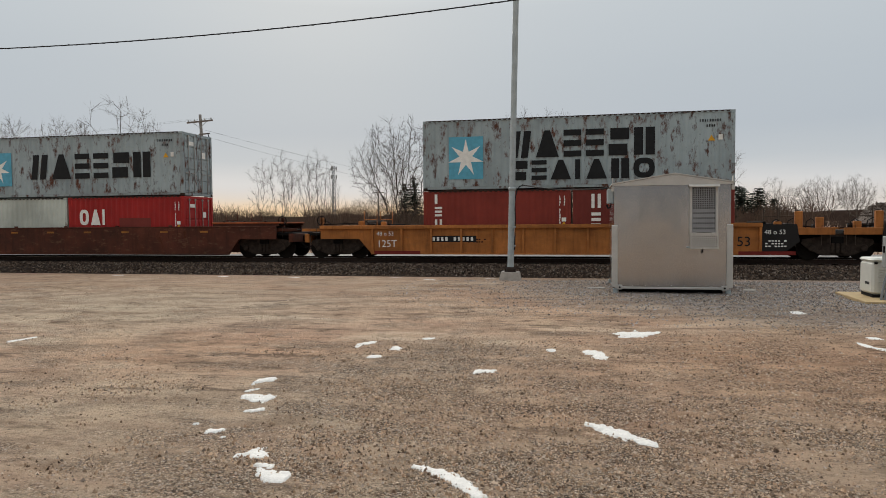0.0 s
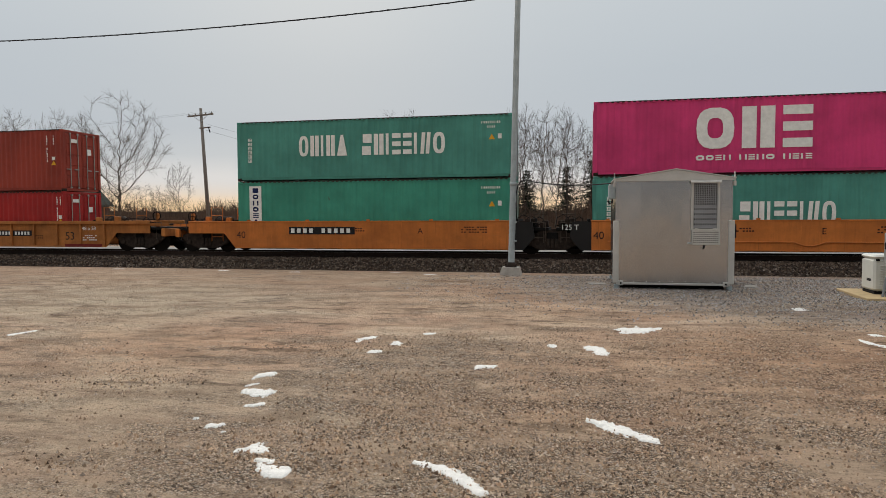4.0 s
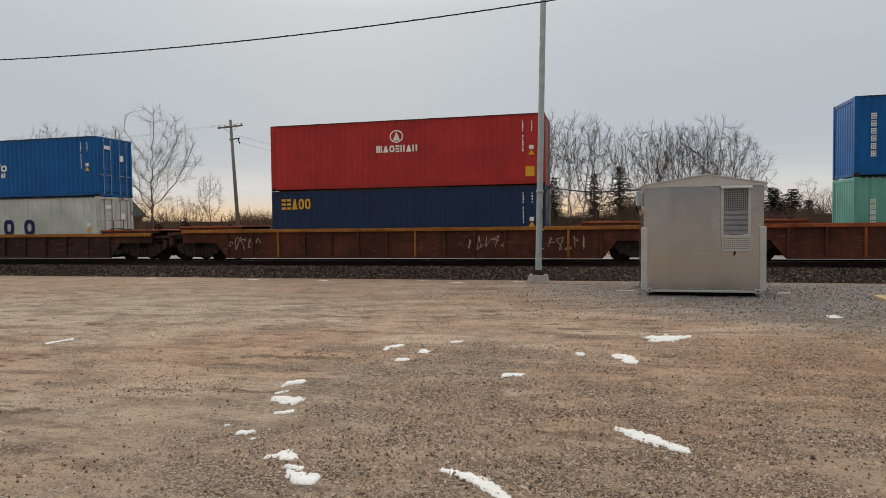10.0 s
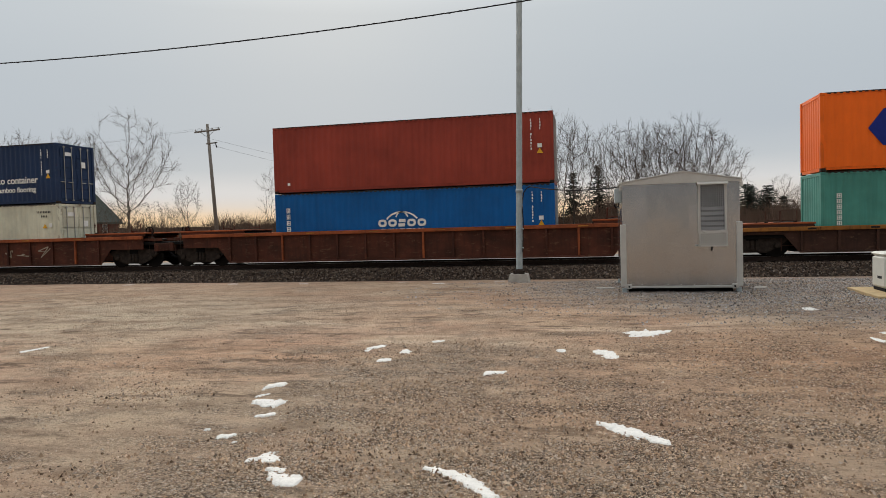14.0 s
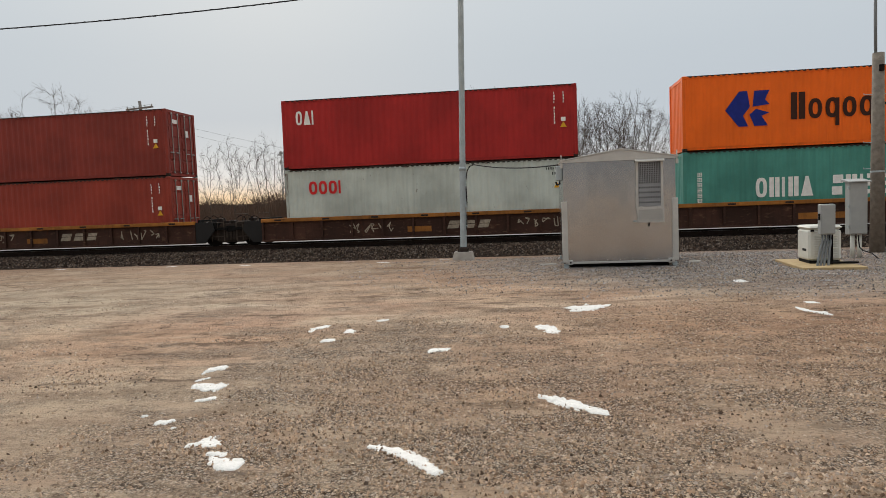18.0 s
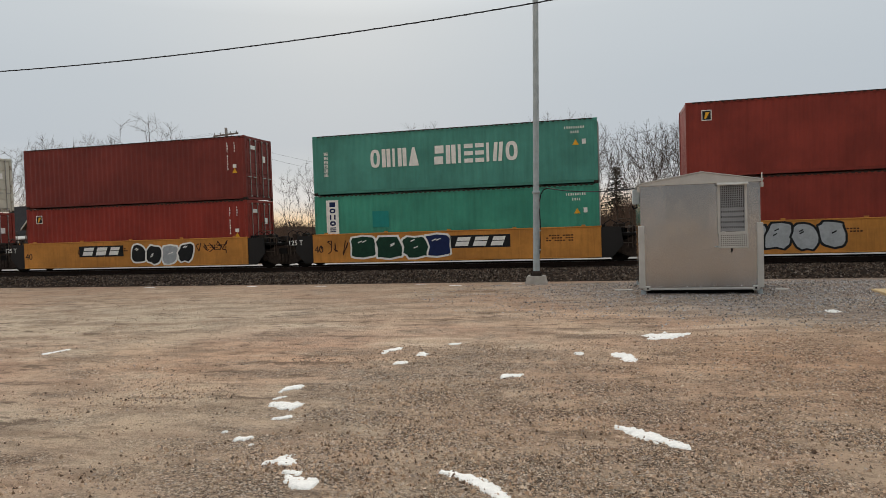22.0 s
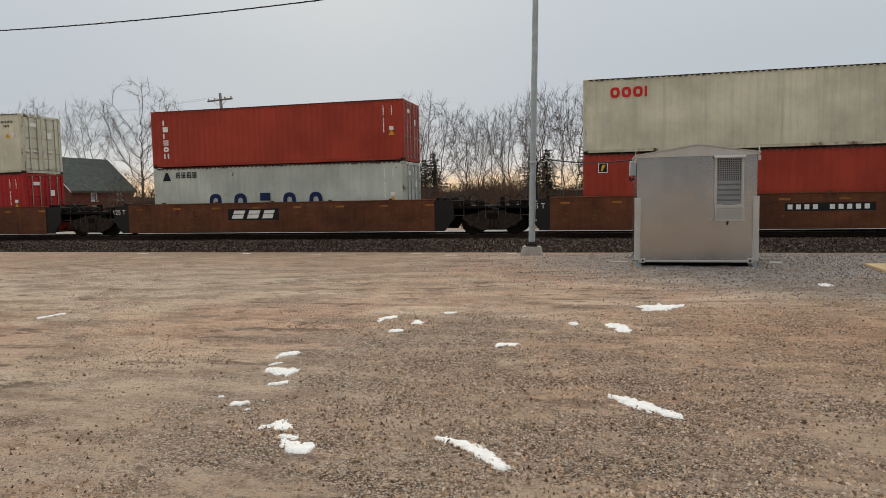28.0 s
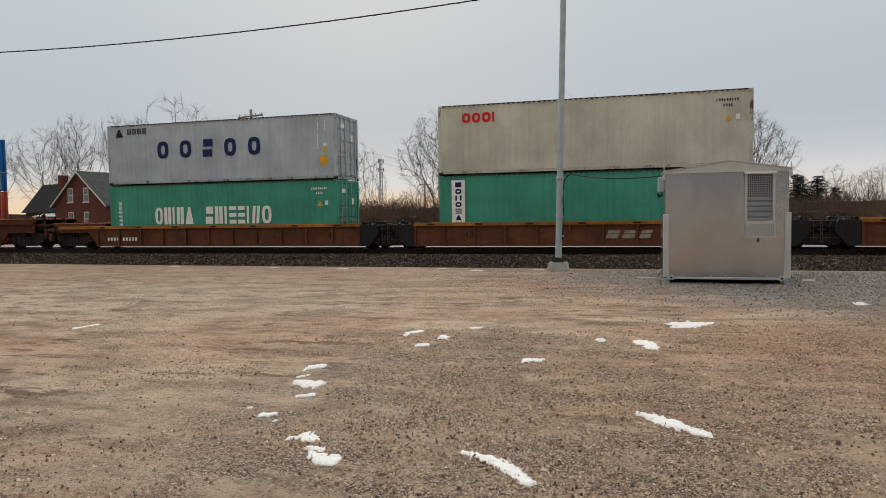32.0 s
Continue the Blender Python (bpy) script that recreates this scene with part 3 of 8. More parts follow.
def make_ground():
    def steps(edges):
        out = []
        for a, b, n in edges:
            out += [a + (b - a) * i / n for i in range(n)]
        return out + [edges[-1][1]]
    xs = steps([(-3000, -300, 6), (-300, -60, 12), (-60, -14, 30), (-14, 14, 150), (14, 60, 30), (60, 300, 12), (300, 3000, 6)])
    ys = steps([(-1500, -60, 6), (-60, 1, 14), (1, 16, 110), (16, 26, 40), (26, 60, 16), (60, 300, 16), (300, 3000, 8)])
    s = Shape()
    s.v = [(x, y, ground_z(x, y)) for y in ys for x in xs]
    n = len(xs)
    s.f = [(j * n + i, j * n + i + 1, (j + 1) * n + i + 1, (j + 1) * n + i) for j in range(len(ys) - 1) for i in range(n - 1)]
    solid("ground", s, GROUND, "packed brown dirt yard with gravel and wheel tracks", "ground", kind="structure", smooth=True)


def stones(name, material, spots, label, kind="stuff", seed=1, bedded=False):
    """Many small angular stones in one mesh. spots: rows of x, y, z, size."""
    rng = np.random.default_rng(seed)
    n = len(spots)
    base = np.array([(1, 0, 0), (-1, 0, 0), (0, 1, 0), (0, -1, 0), (0, 0, 1), (0, 0, -1)], float)
    faces = np.array([(0, 2, 4), (2, 1, 4), (1, 3, 4), (3, 0, 4), (2, 0, 5), (1, 2, 5), (3, 1, 5), (0, 3, 5)])
    if bedded:
        # half sunk in the soil: no underside
        base, faces = base[:5].copy(), faces[:4]
        base[:4, 2] = -0.35
    spots = np.asarray(spots)
    sc = spots[:, 3, None] * rng.uniform(0.55, 1.1, (n, 3)) * (1, 1, 0.95)
    a = rng.uniform(0, 6.28, n)
    v = base[None] * sc[:, None] + rng.normal(0, 0.16, (n, len(base), 3)) * spots[:, 3, None, None]
    ca, sa = np.cos(a)[:, None], np.sin(a)[:, None]
    v = np.stack([v[..., 0] * ca - v[..., 1] * sa, v[..., 0] * sa + v[..., 1] * ca, v[..., 2]], -1) + spots[:, None, :3]
    f = faces[None] + len(base) * np.arange(n)[:, None, None]
    me = bpy.data.meshes.new(name)
    me.from_pydata(v.reshape(-1, 3).tolist(), [], f.reshape(-1, 3).tolist())
    return solid(name, me, material, label, name.replace("_", " "), kind=kind)


def make_track():
    # ballast bed
    prof = [(25.0, -0.62), (25.2, -0.595), (26.35, -0.25), (26.8, -0.2), (30.0, -0.2), (30.45, -0.25), (31.7, -0.6)]
    s = Shape()
    xs = [-400, -150] + [-70 + 2 * i for i in range(61)] + [150, 400]
    s.v = [(x, y + 0.06 * noise.noise((x * 0.6, y, 5)), z + 0.02 * noise.noise((x, y * 2, 9))) for x in xs for y, z in prof]
    m = len(prof)
    s.f = [(a * m + i, (a + 1) * m + i, (a + 1) * m + i + 1, a * m + i + 1) for a in range(len(xs) - 1) for i in range(m - 1)]
    bed = solid("ballast_bed", s, BALLAST_BED, "dark crushed stone bed under the railway track", "ballast", kind="structure")
    rng = np.random.default_rng(4)
    n = 32000
    x = np.clip(rng.normal(-5, 19, n), -62, 42)
    y = 24.95 + rng.random(n) ** 0.9 * 2.3
    z = np.interp(y, [25.0, 25.2, 26.35, 26.8, 30], [-0.61, -0.595, -0.25, -0.2, -0.2])
    stones("ballast_stones", BALLAST, np.stack([x, y, z, rng.uniform(0.025, 0.07, n)], 1), "loose grey brown crushed stone on the track shoulder", seed=5)
    track = thing("railway_track", pose(0, TRACK_Y, 0), "rusty steel rails on dark wooden sleepers", "railway track", kind="structure")
    for side in (-1, 1):
        y = side * 0.72
        r = Shape()
        r.box(-400, 400, y - 0.075, y + 0.075, RAIL_Z - 0.185, RAIL_Z - 0.165)
        r.box(-400, 400, y - 0.012, y + 0.012, RAIL_Z - 0.165, RAIL_Z - 0.045)
        r.box(-400, 400, y - 0.036, y + 0.036, RAIL_Z - 0.045, RAIL_Z - 0.004)
        rail = part("rail", r, RAILSTEEL, track, "brown rusty steel rail")
        part("rail_head", Shape().box(-400, 400, y - 0.03, y + 0.03, RAIL_Z - 0.004, RAIL_Z), RAILTOP, rail, "shiny worn running surface")
    tie = Shape().box(-0.115, 0.115, -1.3, 1.3, -0.32, RAIL_Z - 0.187, 0.012).mesh("sleeper")
    for i in range(230):
        part("sleeper", tie, TIE_WOOD, track).location = (-62 + 0.5 * i, 0.03 * ((i * 7) % 5 - 2), 0.004 * ((i * 3) % 4))


BALLAST_BED = plain("dark_stone_bed", srgb(44, 36, 30), 0.95, 0, 0.4, 22, 0.9)


def make_pebbles():
    rng = np.random.default_rng(8)
    n = 420000
    y = 2.3 + 12.0 * rng.random(n) ** 1.5
    x = (rng.random(n) - 0.5) * (5 + 1.75 * y) + (-0.24 * y)

    def near(cx, cy, r, along=1.0):
        return np.clip(1.25 - np.hypot((x - cx) / along, y - cy) / r, -1.5, 1.0)
    bed = np.maximum(np.maximum(near(0.3, 4.4, 3.0, 1.25), near(-1.3, 6.7, 1.9)), np.maximum(near(3.4, 5.4, 2.8), near(2.4, 7.6, 2.3)))
    patch = np.array([noise.noise((a * 0.5, b * 0.8, 2.0)) + 0.7 * noise.noise((a * 1.7, b * 2.4, 5.0)) for a, b in zip(x, y)])
    keep = rng.random(n) < np.clip(0.05 + 0.42 * np.clip(bed + 0.8 * patch, 0, 1) + 0.16 * patch, 0.012, 0.5)
    x, y = x[keep], y[keep]
    size = 0.005 + 0.0125 * rng.random(len(x)) ** 2.0 + 0.010 * (rng.random(len(x)) < 0.005)
    z = np.array([ground_z(a, b) for a, b in zip(x, y)]) + size * 0.3
    stones("yard_gravel", PEBBLE, np.stack([x, y, z, size], 1), "scattered small grey and tan pebbles on the dirt", seed=9, bedded=True)
    # coarser scattered stones and clods towards the track, and the grey stone spread round the hut
    n = 12000
    y = 7.0 + 17.5 * rng.random(n)
    x = (rng.random(n) - 0.5) * (4 + 1.6 * y) - 0.2 * y
    keep = np.array([noise.noise((a * 0.35, b * 1.5, 7.0)) for a, b in zip(x, y)]) > rng.random(n) * 0.9 - 0.35
    x, y = x[keep], y[keep]
    size = 0.006 + 0.016 * rng.random(len(x)) ** 2.8
    z = np.array([ground_z(a, b) for a, b in zip(x, y)])
    stones("scattered_stones", CLOD, np.stack([x, y, z, size], 1), "loose brown clods and stones over the far yard", seed=19, bedded=True)
    n = 30000
    x, y = rng.normal(4.6, 3.6, n), rng.normal(15.6, 2.6, n)
    keep = (y > 9.5) & (y < 24.5) & (np.hypot((x - 4.6) / 1.5, y - 16) < 6.4)
    x, y = x[keep], y[keep]
    size = 0.009 + 0.018 * rng.random(len(x)) ** 1.8
    z = np.array([ground_z(a, b) for a, b in zip(x, y)]) + size * 0.2
    stones("grey_gravel", GREY_STONE, np.stack([x, y, z, size], 1), "grey crushed stone spread round the hut", seed=29, bedded=True)


def snow_patch(points, seed):
    """A thin flat crust of old snow with a ragged edge. points: rows of x, y and half width, joined into one shape."""
    pts = [(Vector((x, y)), w) for x, y, w in points]
    c = sum((p for p, w in pts), Vector((0, 0))) / len(pts)
    step = 0.012 if c.y < 6.5 else 0.022
    big = max(w for p, w in pts)
    x0, x1 = min(p.x for p, w in pts) - 1.5 * big, max(p.x for p, w in pts) + 1.5 * big
    y0, y1 = min(p.y for p, w in pts) - 1.5 * big, max(p.y for p, w in pts) + 1.5 * big
    nx, ny = int((x1 - x0) / step) + 1, int((y1 - y0) / step) + 1

    def inside(p):
        """1 on the middle line, 0 on the edge."""
        best = -9.0
        for (a, wa), (b, wb) in zip(pts, pts[1:]):
            a, b, g = Vector((a.x * 2.5, a.y)), Vector((b.x * 2.5, b.y)), Vector((p.x * 2.5, p.y))
            u = b - a
            k = max(0.0, min(1.0, (g - a).dot(u) / u.length_squared))
            best = max(best, 1 - (g - a - u * k).length / (wa + (wb - wa) * k))
        return best
    s, index = Shape(), {}

    def corner(i, j):
        if (i, j) not in index:
            x, y = x0 + i * step, y0 + j * step
            f = inside(Vector((x, y))) - 0.22 + 0.5 * noise.noise((x * 9 + seed, y * 7, 1)) + 0.6 * noise.noise((x * 24, y * 16, seed)) + 0.3 * noise.noise((x * 60, y * 50, 3))
            h = 0.004 + 0.011 * min(1.0, max(0.0, f)) ** 0.5 + 0.004 * noise.noise((x * 45, y * 45, 9))
            index[(i, j)] = (len(s.v), f)
            s.v.append((x - c.x, y - c.y, ground_z(x, y) + (h if f > 0 else -0.006)))
        return index[(i, j)]
    cells = {(i, j) for j in range(ny) for i in range(nx) if sum(1 for k in (corner(i, j), corner(i + 1, j), corner(i + 1, j + 1), corner(i, j + 1)) if k[1] > 0) >= 2}
    # the one connected crust; crumbs that broke off have melted
    best = set()
    while cells:
        todo = [cells.pop()]
        group = set(todo)
        while todo:
            i, j = todo.pop()
            for q in ((i + 1, j), (i - 1, j), (i, j + 1), (i, j - 1)):
                if q in cells:
                    cells.remove(q)
                    group.add(q)
                    todo.append(q)
        best = max(best, group, key=len)
    crust, place = Shape(), {}
    for i, j in sorted(best):
        face = []
        for q in ((i, j), (i + 1, j), (i + 1, j + 1), (i, j + 1)):
            if q not in place:
                place[q] = len(crust.v)
                crust.v.append(s.v[index[q][0]])
            face.append(place[q])
        crust.f.append(tuple(face))
    return solid("snow_patch", crust, SNOW, "small melting patch of white granular snow on dirt", "snow patch", "snow patches in the yard", at=pose(c.x, c.y, 0), smooth=True)


SNOW_SPOTS = [  # x, y and half width across
    [(-3.10, 5.92, 0.12), (-3.00, 5.99, 0.12)],
    [(-3.04, 5.59, 0.05), (-2.99, 5.68, 0.05)],
    [(-2.97, 5.42, 0.10), (-2.74, 5.38, 0.12)],
    [(-2.75, 5.02, 0.06), (-2.66, 5.11, 0.07)],
    [(-2.77, 4.48, 0.07), (-2.68, 4.49, 0.07)],
    [(-2.58, 4.35, 0.03), (-2.57, 4.36, 0.03)],
    [(-2.97, 4.61, 0.03), (-2.94, 4.62, 0.03)],
    [(-2.27, 4.03, 0.07), (-2.20, 4.10, 0.10), (-2.08, 4.06, 0.07)],
    [(-2.06, 3.88, 0.05), (-1.94, 3.86, 0.06)],
    [(-1.98, 3.76, 0.06), (-1.86, 3.69, 0.11), (-1.77, 3.69, 0.07)],
    [(-2.79, 8.05, 0.14), (-2.69, 8.22, 0.14)],
    [(-2.28, 7.86, 0.13), (-2.22, 7.87, 0.13)],
    [(-2.37, 7.26, 0.11), (-2.30, 7.27, 0.11)],
    [(-2.07, 8.57, 0.09), (-1.96, 8.59, 0.09)],
    [(-7.48, 7.45, 0.15), (-7.38, 7.72, 0.11)],
    [(0.06, 7.97, 0.17), (0.21, 7.77, 0.23)],
    [(-1.07, 6.75, 0.15), (-0.93, 6.85, 0.13)],
    [(0.53, 9.41, 0.28), (0.75, 9.44, 0.29), (1.03, 9.58, 0.12)],
    [(0.03, 5.13, 0.06), (0.25, 5.00, 0.12), (0.49, 4.80, 0.07)],
    [(-1.06, 4.06, 0.06), (-0.95, 4.02, 0.07), (-0.74, 3.85, 0.10), (-0.56, 3.65, 0.07)],
    [(3.36, 9.07, 0.09), (3.45, 8.82, 0.12), (3.56, 8.70, 0.12)],
    [(3.66, 9.52, 0.12), (3.76, 9.54, 0.12)],
    [(3.46, 11.94, 0.23), (3.55, 11.96, 0.23)],
    [(-0.40, 7.97, 0.07), (-0.33, 7.98, 0.07)],
]


def make_snow():
    for i, pts in enumerate(SNOW_SPOTS):
        snow_patch(pts, i + 1)
    for i, (x, y) in enumerate(((-9.5, 20.6), (-6.2, 21.4), (-4.4, 18.6), (-12.8, 21.8), (-3.1, 21.9), (-16.5, 21.0))):
        snow_patch([(x, y, 0.2), (x + 0.22, y + 0.05, 0.16)], 40 + i)
    # snow left in the ditch beyond the track
    rng = random.Random(3)
    s = Shape()
    n = 150
    for i in range(n + 1):
        x = -75 + i * 0.9
        a, b = 32.2 + 0.4 * noise.noise((x * 0.3, 1, 0)), 38.6 + 0.9 * noise.noise((x * 0.22, 7, 0))
        for y, h in ((a, -0.02), (a + 0.9, 0.28), ((a + b) / 2, 0.34), (b - 0.9, 0.28), (b, -0.02)):
            s.v.append((x, y, -0.58 + h + 0.03 * rng.random()))
    for i in range(n):
        s.f += [(i * 5 + k, i * 5 + 5 + k, i * 5 + 6 + k, i * 5 + k + 1) for k in range(4)]
    solid("snow_bank", s, DIRTY_SNOW, "long low bank of old snow beyond the track", "snow bank", kind="structure", smooth=True)


make_ground()
make_track()
make_pebbles()
make_snow()


# ---- the hut and the things round it ----
def make_hut():
    x0, x1, y0, y1, z0, ze, zp = 0.66, 3.01, 14.75, 17.2, 0.12, 2.34, 2.53
    xm = (x0 + x1) / 2 + 0.05
    hut = thing("equipment_hut", pose(0, 0, 0), "small aluminium signal hut with gabled roof on gravel", "hut")
    # front made of sheets with a slight lap
    for a, b, d in ((x0, x0 + 0.52, 0.0), (x0 + 0.52, x0 + 1.36, 0.004), (x0 + 1.36, x1, 0.0)):
        def top(x):
            return ze + 0.02 + (zp - ze - 0.03) * (1 - abs(x - xm) / ((x1 - x0) / 2 + 0.05))
        outline = [(a, z0), (b, z0), (b, top(b))] + ([(xm, top(xm))] if a < xm < b else []) + [(a, top(a))]
        part("front_panel", Shape().plate(outline, y0 - d, y0 + 0.04), ALUMINIUM, hut, "smooth dull aluminium sheet")
    for a, b in ((x0, x0 + 0.04), (x1 - 0.04, x1)):
        part("side_panel", Shape().box(a, b, y0 + 0.04, y1, z0, ze), ALUMINIUM, hut)
    part("rear_panel", Shape().box(x0 + 0.04, x1 - 0.04, y1 - 0.04, y1, z0, ze), ALUMINIUM, hut)
    for sx, e in ((x0 - 0.05, -1), (x1 + 0.05, 1)):
        r = Shape()
        zs = ze - 0.01
        pts = [(sx, zs), (xm, zp), (xm, zp + 0.022), (sx, zs + 0.022)]
        r.plate(pts if e < 0 else pts[::-1], y0 - 0.09, y1 + 0.06)
        part("roof_sheet", r, ALU_TRIM, hut, "pale sheet metal roof half")
    part("gable_plate", Shape().plate([(x0 - 0.02, ze - 0.045), (x1 + 0.02, ze - 0.045), (x1 + 0.045, ze - 0.015), (xm, zp - 0.004), (x0 - 0.045, ze - 0.015)], y0 - 0.075, y0 - 0.008), ALU_TRIM, hut, "bright folded gable plate")
    for a, b in ((x0 - 0.045, x0 + 0.075), (x1 - 0.075, x1 + 0.045)):
        part("corner_trim", Shape().box(a, b, y0 - 0.03, y0 + 0.1, 0.13, 1.46, 0.008), ALU_TRIM, hut, "pale metal corner guard")
    for a in (x0 - 0.04, x1 + 0.02):
        part("roof_bracket", Shape().box(a, a + 0.02, y0 - 0.04, y0 + 0.0, ze - 0.06, ze + 0.13, 0.003), ALU_TRIM, hut, "thin upright bracket")
        part("bracket_foot", Shape().box(a - 0.02, a + 0.035, y0 - 0.06, y0 - 0.004, ze - 0.16, ze - 0.06, 0.006), ALU_TRIM, hut)
    part("base_rail", Shape().box(x0 + 0.03, x1 - 0.03, y0 - 0.025, y1, 0.095, 0.14, 0.006), ALU_TRIM, hut, "aluminium base channel")
    # added black block that stands in for the shade under the hut
    part("gap_block", Shape().box(x0 + 0.12, x1 - 0.12, y0 + 0.16, y1 - 0.1, -0.03, 0.094), GRIME, hut, "recessed black block painted as the shade under the floor")
    for a in (x0 + 0.07, x1 - 0.17):
        lug = part("lifting_lug", Shape().box(a, a + 0.1, y0 - 0.045, y0 - 0.02, 0.08, 0.18, 0.006), ALU_TRIM, hut)
        part("bolt", Shape().wheel(a + 0.05, y0 - 0.06, y0 - 0.045, 0.13, 0.018, 8), GRIME, lug)
    for a in (x0 - 0.02, x1 - 0.08):
        for b in (y0, y1 - 0.1):
            part("skid_foot", Shape().box(a, a + 0.1, b, b + 0.1, -0.03, 0.096, 0.008), GALV, hut)
    for i in range(9):
        xx = x0 + 0.12 + i * (x1 - x0 - 0.24) / 8
        part("rivet", Shape().wheel(xx, y0 - 0.03, y0 - 0.02, 0.17, 0.008, 6), ALU_TRIM, hut)
    # louvred vent with hood and hinged lower guard
    vx0, vx1 = 2.19, 2.75
    vent = part("vent_frame", Shape().box(vx0, vx0 + 0.045, y0 - 0.06, y0, 1.26, 2.27).box(vx1 - 0.045, vx1, y0 - 0.06, y0, 1.26, 2.27)
                .box(vx0 + 0.045, vx1 - 0.045, y0 - 0.06, y0, 1.26, 1.29).box(vx0 + 0.045, vx1 - 0.045, y0 - 0.06, y0, 2.24, 2.27), ALU_TRIM, hut, "bright vent frame")
    # black sheet on the wall; its colour is the shade inside the vent
    part("vent_backing", Shape().box(vx0 + 0.045, vx1 - 0.045, y0 - 0.012, y0 - 0.004, 1.29, 2.24), GRIME, hut, "black sheet painted as the shaded opening behind the slats")
    hood = Shape()
    hood.add([(vx0 - 0.02, y0 - 0.14, 2.26), (vx1 + 0.02, y0 - 0.14, 2.26), (vx1 + 0.02, y0 - 0.01, 2.34), (vx0 - 0.02, y0 - 0.01, 2.34),
              (vx0 - 0.02, y0 - 0.14, 2.24), (vx1 + 0.02, y0 - 0.14, 2.24), (vx1 + 0.02, y0 - 0.01, 2.28), (vx0 - 0.02, y0 - 0.01, 2.28)],
             [(0, 1, 2, 3), (7, 6, 5, 4), (4, 5, 1, 0), (6, 7, 3, 2), (5, 6, 2, 1), (7, 4, 0, 3)])
    part("vent_hood", hood, ALU_TRIM, hut, "bright folded rain hood")
    # perforated sheet: bars between rows of holes
    def perforated(name, a, b, c, d, nx, nz, y, label, fx=0.44, fz=0.36):
        """A sheet with nx by nz slots; fx, fz: the share of metal across and up."""
        s = Shape()
        px, pz = (b - a) / nx, (d - c) / nz
        for k in range(nz + 1):
            z = c + pz * k
            s.box(a, b, y - 0.004, y, max(c, z - pz * fz / 2), min(d, z + pz * fz / 2))
        for k in range(nx + 1):
            x = a + px * k
            s.box(max(a, x - px * fx / 2), min(b, x + px * fx / 2), y - 0.006, y - 0.002, c, d)
        return part(name, s, ALU_TRIM if name == "lower_grille" else VENT_SHEET, hut, label)
    perforated("vent_grille", vx0 + 0.05, vx1 - 0.05, 1.83, 2.23, 13, 9, y0 - 0.045, "perforated bright metal sheet")
    for k in range(5):
        zc = 1.30 + k * 0.106
        part("slat", Shape().box(vx0 + 0.05, vx1 - 0.05, y0 - 0.052, y0 - 0.044, zc, zc + 0.056), VENT_SHEET, hut)
        perforated("slotted_strip", vx0 + 0.05, vx1 - 0.05, zc + 0.056, zc + 0.106, 13, 1, y0 - 0.046, "", 0.5, 0.2)
    perforated("lower_grille", vx0 + 0.04, vx1 - 0.01, 0.985, 1.235, 13, 6, y0 - 0.06, "bright perforated lower guard", 0.5, 0.5)
    g = Shape().box(vx0 + 0.02, vx0 + 0.045, y0 - 0.07, y0 - 0.004, 0.96, 1.26).box(vx1 - 0.015, vx1 + 0.01, y0 - 0.07, y0 - 0.004, 0.96, 1.26)
    g.box(vx0 + 0.045, vx1 - 0.015, y0 - 0.07, y0 - 0.004, 0.96, 0.985).box(vx0 + 0.045, vx1 - 0.015, y0 - 0.07, y0 - 0.004, 1.235, 1.26)
    part("lower_guard_frame", g, ALU_TRIM, hut)
    # dark sheet painted as the shade behind the lower guard
    part("lower_backing", Shape().box(vx0 + 0.045, vx1 - 0.015, y0 - 0.016, y0 - 0.004, 0.985, 1.235), CASTING, hut)
    for a in (vx0 + 0.07, vx1 - 0.13):
        part("hinge", Shape().box(a, a + 0.07, y0 - 0.082, y0 - 0.055, 1.245, 1.3, 0.006), ALU_TRIM, hut, "small bright hinge")
    part("latch", Shape().box(vx0 - 0.06, vx0 + 0.01, y0 - 0.03, y0, 0.975, 1.0, 0.004), GALV, hut)
    part("padlock", Shape().tube([(2.46, y0 - 0.03, 0.955), (2.455, y0 - 0.04, 0.90), (2.435, y0 - 0.04, 0.87)], 0.014, 6), GRIME, hut, "dark hanging padlock")
    # side box with cable
    part("side_box", Shape().box(x0 - 0.14, x0 - 0.002, y0 + 0.1, y0 + 0.5, 1.93, 2.24, 0.012), GALV, hut, "grey cable entry box")
    part("entry_conduit", Shape().tube([(x0 - 0.06, y0 + 0.22, 1.95), (x0 - 0.06, y0 + 0.22, 1.86), (x0 - 0.12, y0 + 0.2, 1.83), (x0 - 0.15, y0 + 0.2, 1.9)], 0.022, 8), RUBBER, hut)
    # flat slabs lying by the corners
    for x, y in ((0.3, 15.6), (3.55, 15.5)):
        solid("paving_slab", Shape().box(-0.2, 0.2, -0.12, 0.12, -0.01, 0.03, 0.008), CONCRETE, "flat grey slab lying in gravel beside the hut", "slab", "slabs", at=pose(x, y, 0, 0, 0, 20 * x))


